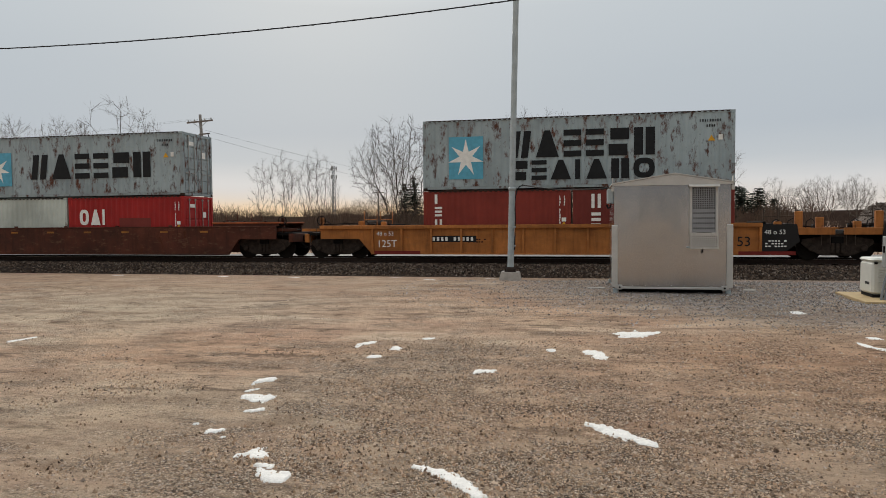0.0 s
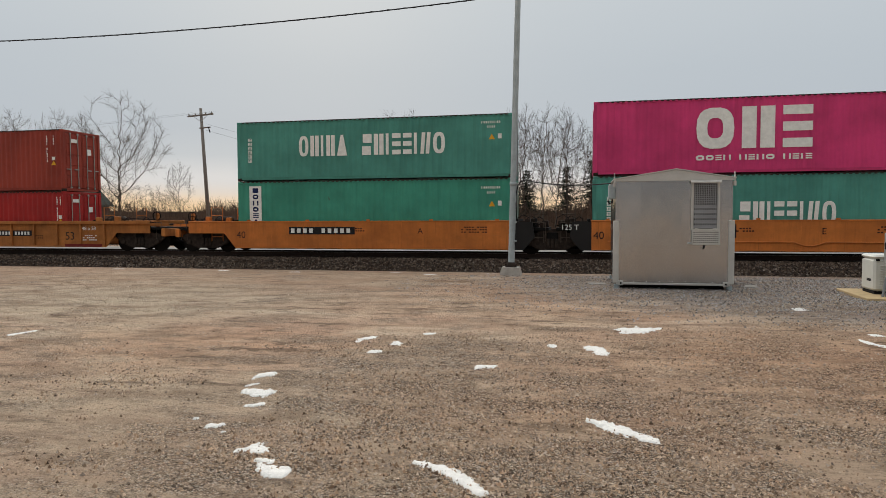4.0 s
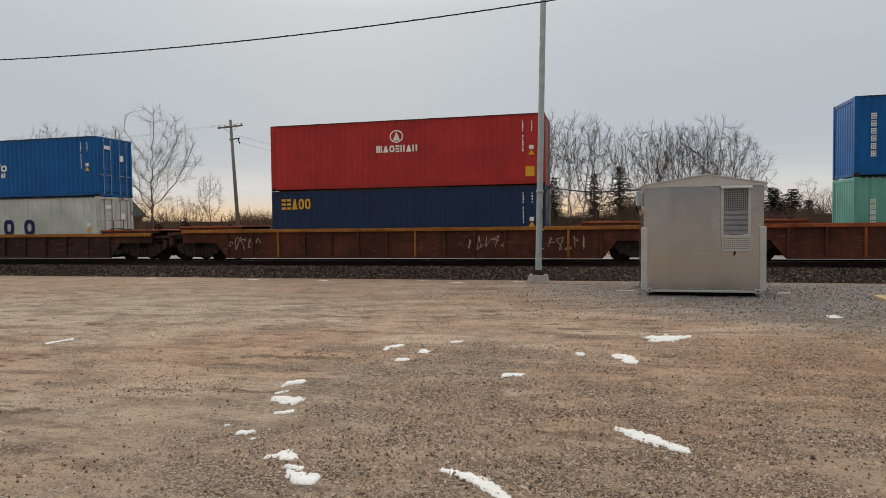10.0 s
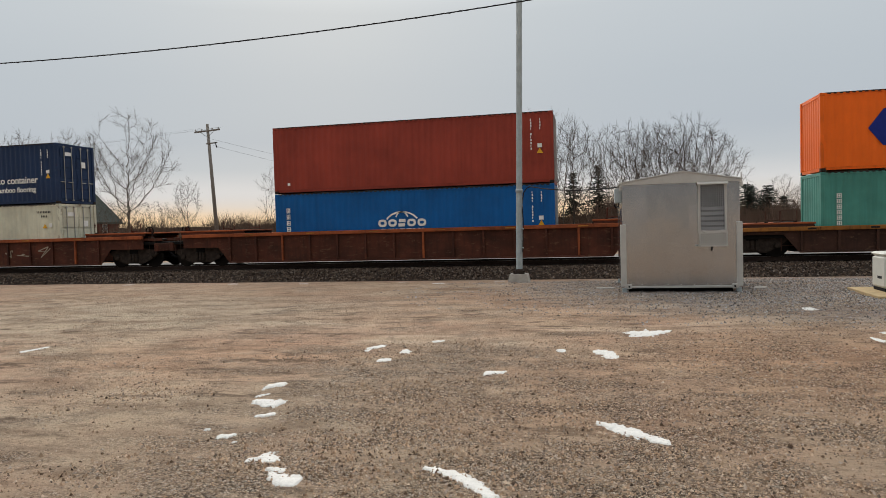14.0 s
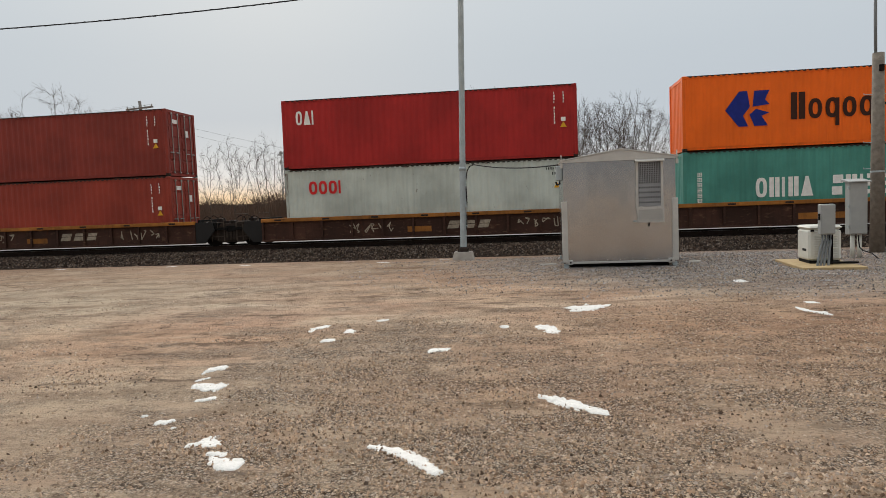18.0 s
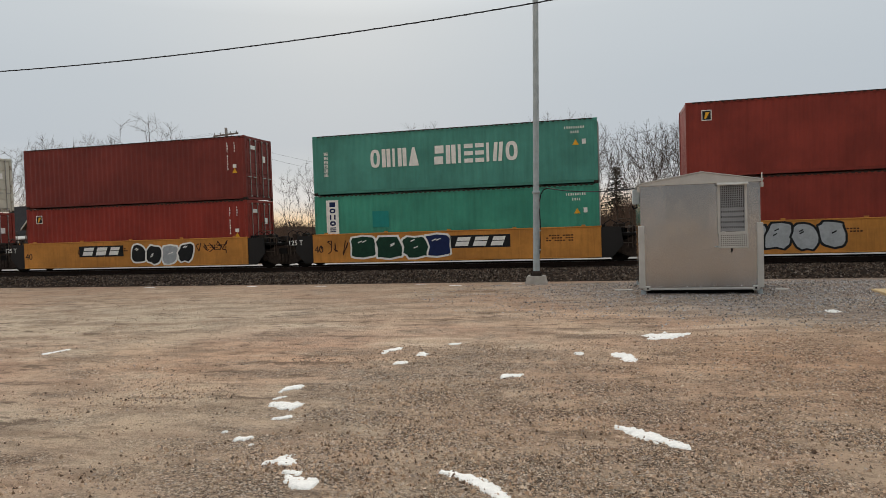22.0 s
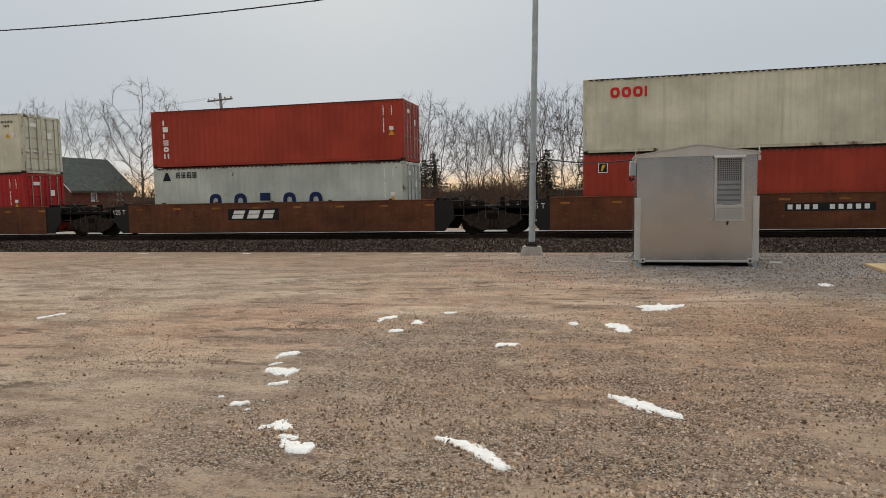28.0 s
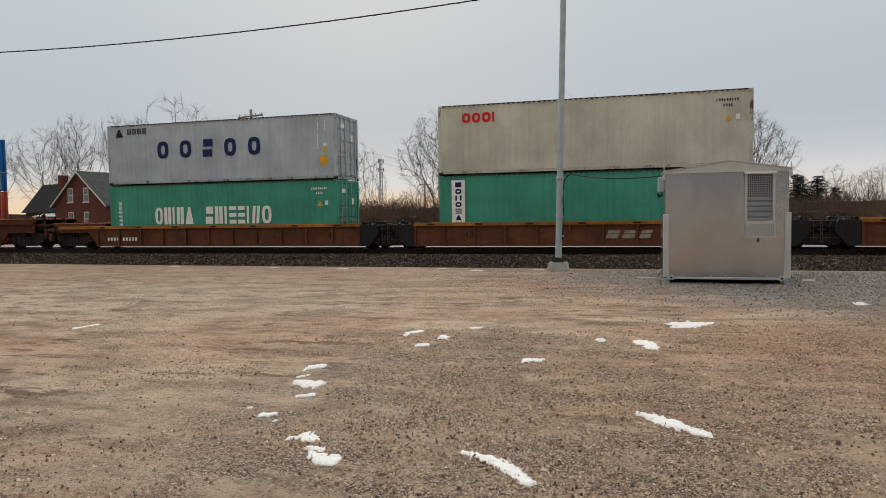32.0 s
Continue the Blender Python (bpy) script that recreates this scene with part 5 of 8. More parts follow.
def make_scrub():
    """Dry brush and young stems along the far side."""
    rng = random.Random(12)
    s = Shape()
    for i in range(5200):
        x, y = rng.uniform(-85, 48), rng.uniform(42, 62)
        h = rng.uniform(0.5, 1.9) * (0.7 + 0.5 * noise.noise((x * 0.12, y * 0.1, 0)))
        w = rng.uniform(0.008, 0.02)
        z = -0.58
        a = rng.uniform(0, 6.28)
        dx, dy = 0.35 * h * math.cos(a), 0.35 * h * math.sin(a)
        s.add([(x - w, y, z), (x + w, y, z), (x + dx * 0.4, y + dy * 0.4, z + h * 0.6), (x + dx, y + dy, z + h)], [(0, 1, 2), (0, 2, 3)])
        s.add([(x + dx * 0.3 - w, y + dy * 0.3, z + h * 0.45), (x + dx * 0.3 + w, y + dy * 0.3, z + h * 0.45), (x - dx * 0.5, y + dy * 0.6, z + h * 0.9)], [(0, 1, 2)])
    for i in range(13000):
        x, y = rng.uniform(-52, 20), rng.uniform(60, 82)
        h = rng.uniform(1.8, 4.8) * (0.8 + 0.6 * noise.noise((x * 0.16, y * 0.1, 3)))
        w, z = rng.uniform(0.015, 0.04), -0.4
        a = rng.uniform(0, 6.28)
        dx, dy = 0.25 * h * math.cos(a), 0.25 * h * math.sin(a)
        s.add([(x - w, y, z), (x + w, y, z), (x + dx * 0.5, y + dy * 0.5, z + h * 0.55), (x + dx, y + dy, z + h)], [(0, 1, 2), (0, 2, 3)])
        for k in range(3):
            t, e = rng.uniform(0.25, 0.7), rng.uniform(-0.45, 0.45) * h
            s.add([(x + dx * t - w, y + dy * t, z + h * t), (x + dx * t + w, y + dy * t, z + h * t), (x + dx * t + e, y + dy * t, z + h * (t + 0.3))], [(0, 1, 2)])
    solid("dry_brush", s, SCRUB, "dry brown brush along the far side of the railway", "brush", kind="stuff")
    # dense low woods further off
    s = Shape()
    for i in range(9000):
        x, y = rng.uniform(-260, 170), rng.uniform(85, 190)
        h = rng.uniform(1.6, 3.6) * (0.75 + 0.5 * noise.noise((x * 0.05, y * 0.03, 4)))
        w = rng.uniform(0.05, 0.14)
        z = -0.1
        lean = rng.uniform(-0.3, 0.3)
        s.add([(x - w, y, z), (x + w, y, z), (x + lean, y, z + h)], [(0, 1, 2)])
        for k in range(2):
            e = rng.uniform(-0.9, 0.9)
            zz = z + h * rng.uniform(0.3, 0.6)
            s.add([(x, y, zz), (x + 0.05, y, zz + 0.12), (x + e, y, zz + h * 0.4)], [(0, 1, 2)])
    solid("far_woods", s, FAR_WOOD, "grey brown leafless woods in the distance", "woods", kind="stuff")
    s = Shape()
    n = 160
    for i in range(n + 1):
        a = radians(-85 + 170 * i / n)
        x, y = 420 * math.sin(a), 420 * math.cos(a)
        h = 5.2 + 1.5 * noise.noise((i * 0.13, 0, 0)) + 0.7 * noise.noise((i * 0.9, 3, 0)) + (2.5 if i > 90 else 0) * min(1, (i - 90) / 20)
        s.v += [(x, y, -2), (x, y, h), (x * 1.2, y * 1.2, -2)]
    s.f = [q for i in range(n) for q in ((3 * i, 3 * i + 3, 3 * i + 4, 3 * i + 1), (3 * i + 1, 3 * i + 4, 3 * i + 5, 3 * i + 2))]
    solid("distant_ridge", s, FAR_WOOD, "low dark wooded ridge on the horizon", "ridge", kind="structure")


def make_house():
    house = thing("brick_house", pose(-80.8, 78, -0.4, 0, 0, -8), "old red brick house with steep grey shingle roof", "house")
    # gabled wing towards the railway, and the long range behind it
    w = 10.5
    g = Shape().plate([(0, 0), (w, 0), (w, 4.0), (w / 2, 8.5), (0, 4.0)], 0, 0.35)
    part("gable_wall", g, BRICK_RED, house, "red brick gable wall")
    part("side_wall", Shape().box(0, 0.3, 0.35, 10.4, 0, 4.0), BRICK_RED, house)
    part("long_wall", Shape().box(w - 0.3, w, 0.35, 10.4, 0, 4.0), BRICK_RED, house, "long red brick side wall")
    part("rear_wall", Shape().plate([(0.3, 0), (w - 0.3, 0), (w - 0.3, 4.0), (w / 2, 8.2), (0.3, 4.0)], 10.05, 10.35), BRICK_RED, house)
    for e in (0, 1):
        r = Shape()
        o = [(-0.45, 3.62), (w / 2, 8.5), (w / 2, 8.8), (-0.45, 3.92)] if e == 0 else [(w / 2, 8.5), (w + 0.45, 3.62), (w + 0.45, 3.92), (w / 2, 8.8)]
        part("gable_roof", r.plate(o, -0.4, 10.8), ROOF_SHINGLE, house, "weathered mossy roof slope")
    for a, b in (((-0.4, 3.75), (w / 2, 8.65)), ((w / 2, 8.65), (w + 0.4, 3.75))):
        part("bargeboard", Shape().plate([(a[0], a[1] - 0.14), (b[0], b[1] - 0.14), (b[0], b[1] + 0.1), (a[0], a[1] + 0.1)], -0.5, -0.42), WHITE_TRIM, house, "white painted bargeboard")

    def window(x, z, ww, hh, y=-0.02):
        f = Shape().box(x, x + 0.1, y - 0.06, y + 0.02, z, z + hh).box(x + ww - 0.1, x + ww, y - 0.06, y + 0.02, z, z + hh)
        f.box(x + 0.1, x + ww - 0.1, y - 0.06, y + 0.02, z, z + 0.1).box(x + 0.1, x + ww - 0.1, y - 0.06, y + 0.02, z + hh - 0.14, z + hh).box(x + 0.1, x + ww - 0.1, y - 0.05, y + 0.01, z + hh * 0.5 - 0.05, z + hh * 0.5 + 0.05)
        fr = part("window", f, WHITE_TRIM, house, "tall white framed sash window")
        part("pane", Shape().box(x + 0.1, x + ww - 0.1, y - 0.03, y - 0.01, z + 0.1, z + hh - 0.14), GLASS_DARK, fr)
        part("sill", Shape().box(x - 0.12, x + ww + 0.12, y - 0.16, y + 0.0, z - 0.16, z), WHITE_TRIM, fr)
    for x in (2.9, 6.1):
        window(x, 4.4, 1.05, 2.0)
        window(x, 1.0, 1.05, 2.0)

    def side_window(y, z, ww, hh):
        """A sash window in the long side wall."""
        x = w + 0.02
        f = Shape().box(x - 0.02, x + 0.06, y, y + 0.1, z, z + hh).box(x - 0.02, x + 0.06, y + ww - 0.1, y + ww, z, z + hh)
        f.box(x - 0.02, x + 0.06, y + 0.1, y + ww - 0.1, z, z + 0.1).box(x - 0.02, x + 0.06, y + 0.1, y + ww - 0.1, z + hh - 0.14, z + hh)
        fr = part("window", f, WHITE_TRIM, house, "white framed sash window")
        part("pane", Shape().box(x + 0.0, x + 0.03, y + 0.1, y + ww - 0.1, z + 0.1, z + hh - 0.14), GLASS_DARK, fr)
        part("sill", Shape().box(x - 0.01, x + 0.16, y - 0.12, y + ww + 0.12, z - 0.16, z), WHITE_TRIM, fr)
    for y in (3.0, 7.4):
        side_window(y, 2.55, 0.95, 1.1)
        side_window(y, 0.3, 0.95, 1.5)
    part("chimney", Shape().box(-0.25, 0.75, 0.8, 1.8, 3.0, 8.4, 0.05), BRICK_RED, house, "brick chimney")
    barn = thing("dark_shed_roof_house", pose(-95, 86, -0.4, 0, 0, -8), "dark roofed low house beside the brick house", "house")
    part("wall", Shape().box(0, 11, 0, 7, 0, 3.2), DARK_WALL, barn)
    part("roof", Shape().add([(-0.5, -0.5, 3.1), (11.5, -0.5, 3.1), (11.5, 3.5, 7.8), (-0.5, 3.5, 7.8), (11.5, 7.5, 3.1), (-0.5, 7.5, 3.1)],
                             [(0, 1, 2, 3), (1, 4, 2), (3, 2, 4, 5), (0, 5, 4, 1), (0, 3, 5)]), ROOF_DARK, barn, "dark shingle roof")
    part("porch_roof", Shape().add([(5, -2.4, 2.5), (11.4, -2.4, 2.5), (11.4, -0.05, 3.0), (5, -0.05, 3.0), (5, -2.4, 2.35), (11.4, -2.4, 2.35), (11.4, -0.05, 2.85), (5, -0.05, 2.85)],
                                   [(0, 1, 2, 3), (7, 6, 5, 4), (4, 5, 1, 0), (6, 7, 3, 2), (5, 6, 2, 1), (7, 4, 0, 3)]), WHITE_TRIM, barn, "pale porch roof")
    for x in (5.3, 8.2, 11.1):
        part("porch_post", Shape().box(x - 0.08, x + 0.08, -2.3, -2.14, 0, 2.36), WHITE_TRIM, barn)


WHITE_TRIM = plain("white_painted_wood", srgb(196, 194, 188), 0.7, 0, 0.08)
DARK_WALL = plain("dark_siding", srgb(70, 64, 60), 0.85, 0, 0.2, 1)
ROOF_DARK = plain("dark_shingle", srgb(42, 41, 43), 0.9, 0, 0.2, 2, 0.2)


def make_line_pole():
    up = thing("utility_pole", pose(-35.1, 58, -0.5, 0, -3.2, 0), "wooden utility pole with crossarm and insulators", "utility pole")
    part("shaft", Shape().tube([(0, 0, 0), (0, 0, 12.5)], [0.2, 0.13], 10), DARK_POLE, up, "", True)
    part("crossarm", Shape().box(-1.35, 1.35, -0.19, -0.07, 11.75, 11.9, 0.012), DARK_POLE, up)
    part("lower_arm", Shape().box(-0.2, 0.95, -0.17, -0.07, 10.55, 10.67, 0.01), DARK_POLE, up)
    for x in (-1.2, -0.55, 0.55, 1.2):
        part("insulator", Shape().tube([(x, -0.13, 11.9), (x, -0.13, 11.98), (x, -0.13, 12.04), (x, -0.13, 12.1)], [0.03, 0.07, 0.05, 0.02], 8), GREY_PLASTIC, up)
    for e in (-1, 1):
        part("arm_brace", Shape().tube([(e * 0.7, -0.13, 11.75), (0, -0.15, 11.2)], 0.025, 5), GALV, up)
    part("fuse", Shape().tube([(0.8, -0.2, 10.6), (0.95, -0.25, 10.1)], 0.05, 6), GRIME, up)
    for k, (z, dz) in enumerate(((11.0, -5.0), (10.4, -5.5))):
        a, b = Vector((-35.3, 58, z - 0.5)), Vector((-14.0, 84, z + dz - 0.5))
        pts = [a.lerp(b, i / 14) + Vector((0, 0, -1.6 * (i / 14) * (1 - i / 14))) for i in range(15)]
        solid("pole_wire", Shape().tube(pts, 0.008, 4), RUBBER, "thin wire strung from the utility pole", "wire", "utility wires")
    for k, x in enumerate((-1.2, 0.55, 1.2)):
        pts = [(-35.3 + x - 110 * i / 14, 57.9 + 6 * i / 14, 11.6 - 3.4 * 4 * (i / 14) * (1 - i / 14) * 0.5) for i in range(15)]
        solid("pole_wire", Shape().tube(pts, 0.0035, 4), RUBBER, "thin wire strung from the utility pole", "wire", "utility wires")
    small = thing("utility_pole", pose(-40, 128, 0), "far wooden utility pole with one crossarm", "utility pole")
    part("shaft", Shape().tube([(0, 0, 0), (0, 0, 8.0)], [0.2, 0.14], 6), OLD_WOOD, small, "", True)
    part("crossarm", Shape().box(-1.2, 1.2, -0.1, 0.1, 7.4, 7.6), OLD_WOOD, small)
    tower = thing("radio_mast", pose(-57.9, 150, 0), "slim lattice radio mast with antennas near the top", "mast")
    for k in range(3):
        a = 2.094 * k
        part("leg", Shape().tube([(0.42 * math.cos(a), 0.42 * math.sin(a), 0), (0.36 * math.cos(a), 0.36 * math.sin(a), 15.0)], 0.075, 4), CONDUIT, tower)
    for z in range(1, 15):
        s = Shape()
        for k in range(3):
            a, b = 2.094 * k, 2.094 * (k + 1)
            r = 0.4
            s.tube([(r * math.cos(a), r * math.sin(a), z), (r * math.cos(b), r * math.sin(b), z + 1)], 0.045, 3)
        part("lattice", s, CONDUIT, tower)
    for z in (12.4, 14.4):
        for k in range(3):
            a = 2.094 * k + 0.5
            part("antenna", Shape().box(-0.14, 0.14, -0.08, 0.08, z - 0.45, z + 0.45).mesh("antenna"), GREY_PLASTIC, tower).location = (0.7 * math.cos(a), 0.7 * math.sin(a), 0)
        part("antenna_ring", Shape().tube([(0.72 * math.cos(a), 0.72 * math.sin(a), z) for a in [i * 6.2832 / 10 for i in range(11)]], 0.04, 4), CONDUIT, tower)


def make_rubble():
    rng = np.random.default_rng(21)
    n = 14000
    x, y = rng.normal(31.5, 4.6, n), rng.normal(70, 3.0, n)
    h = 4.3 * np.exp(-((x - 31.5) / 6.5) ** 4) * np.exp(-((y - 70) / 3.6) ** 2) * (0.9 + 0.1 * np.sin(x * 1.7))
    spots = np.stack([x, y, -0.45 + h * rng.uniform(0.75, 1.0, n), rng.uniform(0.07, 0.2, n)], 1)
    stones("rubble_pile", RUBBLE, spots, "large pile of pale grey broken stone beyond the track", seed=3)
    s = Shape()
    gx, gy = 25, 13
    for j in range(gy):
        for i in range(gx):
            xx, yy = 19 + i * 25 / (gx - 1), 62 + j * 16 / (gy - 1)
            s.v.append((xx, yy, -0.6 + 4.1 * math.exp(-((xx - 31.5) / 6.5) ** 4) * math.exp(-((yy - 70) / 3.6) ** 2)))
    s.f = [(j * gx + i, j * gx + i + 1, (j + 1) * gx + i + 1, (j + 1) * gx + i) for j in range(gy - 1) for i in range(gx - 1)]
    solid("rubble_mound", s, plain("grey_rubble_fill", srgb(112, 101, 94), 0.95, 0, 0.25, 3, 0.6), "grey mound under the broken stone", "mound", kind="structure", smooth=True)


make_trees()
make_scrub()
make_house()
make_line_pole()
make_rubble()


# ---- the train ----
FACE_Y = 27.15          # near face of the containers
WELL_Z = 0.24           # floor of the wells
TRAIN = []              # every thing that rolls, with its place at the start
HC, STD = 2.896, 2.591
LONG, SHORT = 12.192, 6.058


def corrugated(length, height):
    """Side, end and roof sheets of a container between its rails and posts."""
    s = Shape()
    z0, z1 = 0.16, height - 0.07

    def sheet(a, b, place):
        n = max(1, round((b - a) / 0.278))
        p = (b - a) / n
        prof = []
        for i in range(n):
            x = a + i * p
            prof += [(x, 0.0), (x + 0.26 * p, 0.0), (x + 0.5 * p, 0.02), (x + 0.76 * p, 0.02)]
        prof.append((b, 0.0))
        base = len(s.v)
        for x, d in prof:
            s.v += [place(x, d, z0), place(x, d, z1)]
        s.f.extend((base + 2 * i, base + 2 * i + 2, base + 2 * i + 3, base + 2 * i + 1) for i in range(len(prof) - 1))
    h = length / 2 - 0.12
    sheet(-h, h, lambda x, d, z: (x, -1.208 + d, z))
    sheet(-h, h, lambda x, d, z: (-x, 1.208 - d, z))
    sheet(-1.06, 1.06, lambda x, d, z: (-length / 2 + 0.03 + d, -x, z))
    s.add([(-h, -1.15, height - 0.03), (h, -1.15, height - 0.03), (h, 1.15, height - 0.03), (-h, 1.15, height - 0.03)], [(0, 1, 2, 3)])
    s.add([(-h, -1.15, 0.1), (h, -1.15, 0.1), (h, 1.15, 0.1), (-h, 1.15, 0.1)], [(3, 2, 1, 0)])
    return s


def frame_of(length, height):
    s = Shape()
    a = length / 2
    for x0, x1 in ((-a, -a + 0.13), (a - 0.13, a)):
        for y0, y1 in ((-1.219, -1.06), (1.06, 1.219)):
            s.box(x0, x1, y0, y1, 0.118, height - 0.118, 0.01)
        s.box(x0 + 0.02, x1 - 0.02, -1.06, 1.06, 0.02, 0.15)
        s.box(x0 + 0.02, x1 - 0.02, -1.06, 1.06, height - 0.13, height - 0.01)
    for y0, y1 in ((-1.219, -1.15), (1.15, 1.219)):
        e = 0.03 if y0 < 0 else -0.03
        s.box(-a + 0.178, a - 0.178, y0 + e, y1 + e, 0.055, 0.16)
        s.box(-a + 0.178, a - 0.178, y0, y1, height - 0.085, height - 0.012)
    return s


def door_of(height):
    """One door leaf, hinged on its outer edge: a panel with three pressed fields."""
    s = Shape()
    z0, z1 = 0.17, height - 0.14
    s.box(-0.015, 0.02, 0.01, 1.055, z0, z1)
    n = 5
    for k in range(n):
        a = z0 + 0.06 + (z1 - z0 - 0.06) * k / n
        s.box(0.02, 0.042, 0.06, 1.0, a, a + (z1 - z0) / n - 0.1, 0.008)
    return s


def roof_edge(length, height):
    """The crimped edge of the roof sheet along both top rails; its dark teeth imitate shadow dashes."""
    s = Shape()
    h = length / 2 - 0.18
    n = round(2 * h / 0.209)
    p = 2 * h / n
    for y0, y1 in ((-1.2225, -1.17), (1.17, 1.2225)):
        o = [(-h, height - 0.006)]
        for i in range(n):
            x = -h + i * p
            o += [(x, height - 0.026), (x + 0.3 * p, height - 0.026), (x + 0.34 * p, height - 0.062), (x + 0.86 * p, height - 0.062), (x + 0.9 * p, height - 0.026)]
        o += [(h, height - 0.026), (h, height - 0.006)]
        vs, fs = [], []
        for x, z in o[1:-1]:
            vs += [(x, y0, z), (x, y0, height - 0.004), (x, y1, height - 0.004)]
        for i in range(len(o) - 3):
            a = 3 * i
            fs += [(a, a + 3, a + 4, a + 1), (a + 1, a + 4, a + 5, a + 2)]
        s.add(vs, fs)
    return s


SHARED = {}


def shared(key, make):
    if key not in SHARED:
        SHARED[key] = make()
    return SHARED[key]


def add_container(x, y, z, length, height, colour, label, marks=(), doors="same"):
    """A container whose left end stands at x. marks: functions that draw on its near side."""
    base = thing("shipping_container", pose(x + length / 2, y + 1.219, z), label, "container", "stacked shipping containers")
    mat = paint(colour)
    k = (length, height)
    part("body", shared(("b", k), lambda: corrugated(*k).mesh("body")), mat, base)
    edge = edge_paint(colour)
    part("frame", shared(("f", k), lambda: frame_of(*k).mesh("frame")), edge, base)
    part("roof_edge", shared(("e", k), lambda: roof_edge(*k).mesh("roof_edge")), CASTING, base, "crimped roof sheet edge, coloured dark for the shade dashes below it")
    cast = shared("casting", lambda: Shape().box(-0.089, 0.089, -0.081, 0.081, -0.059, 0.059, 0.012).mesh("corner_casting"))
    for cx in (-1, 1):
        for cy in (-1, 1):
            for cz in (0.059, height - 0.059):
                part("corner_casting", cast, CASTING if cz < 1 else edge, base).location = (cx * (length / 2 - 0.089), cy * 1.138, cz)
    leaf = shared(("d", height), lambda: door_of(height).mesh("door"))
    rod = shared(("r", height), lambda: Shape().tube([(0, 0, 0.13), (0, 0, height - 0.11)], 0.02, 6).box(-0.03, 0.03, -0.04, 0.04, 0.14, 0.2).box(-0.03, 0.03, -0.04, 0.04, height - 0.2, height - 0.14)
                 .box(-0.02, 0.03, -0.02, 0.26, 1.02, 1.06).mesh("lock_rod"))
    for e in (-1, 1):
        d = part("door", leaf, mat, base)
        d.matrix_local = pose(length / 2 - 0.06, 0, 0) @ Matrix.Diagonal((1, e, 1, 1))
        for yy in (0.3, 0.78):
            part("lock_rod", rod, RODSTEEL if doors == "same" else mat, d).location = (0.07, yy, 0)
    part("door_label", Shape().box(length / 2 - 0.012, length / 2 - 0.006, 0.35, 0.6, height * 0.62, height * 0.72), WHITE, base, "small pale label")
    part("door_label", Shape().box(length / 2 - 0.012, length / 2 - 0.006, -0.7, -0.3, height * 0.8, height * 0.86), WHITE, base, "small pale label")
    for draw in marks:
        draw(base, length, height)
    TRAIN.append((base, x + length / 2, y + 1.219, z))
    return base


# drawings on the near side: u, v are shares of length and height from the lower left
FRONT, BACK = -1.2235, -1.2175


def put(base, name, s, material, label):
    part(name, s, material, base, label)


WIDTHS = {"o": 1.0, "1": 0.34, "2": 0.9, "3": 1.15, "e": 0.75, "v": 1.0, "b": 0.7, "-": 0.5, " ": 0.6, "c": 0.95, ".": 0.25, "k": 1.0, "h": 0.85, "n": 0.9, "s": 0.85, "x": 0.8, "p": 0.8, "l": 0.8, "i": 0.3, "z": 1.0, "a": 0.8, "q": 0.82, "d": 0.82}


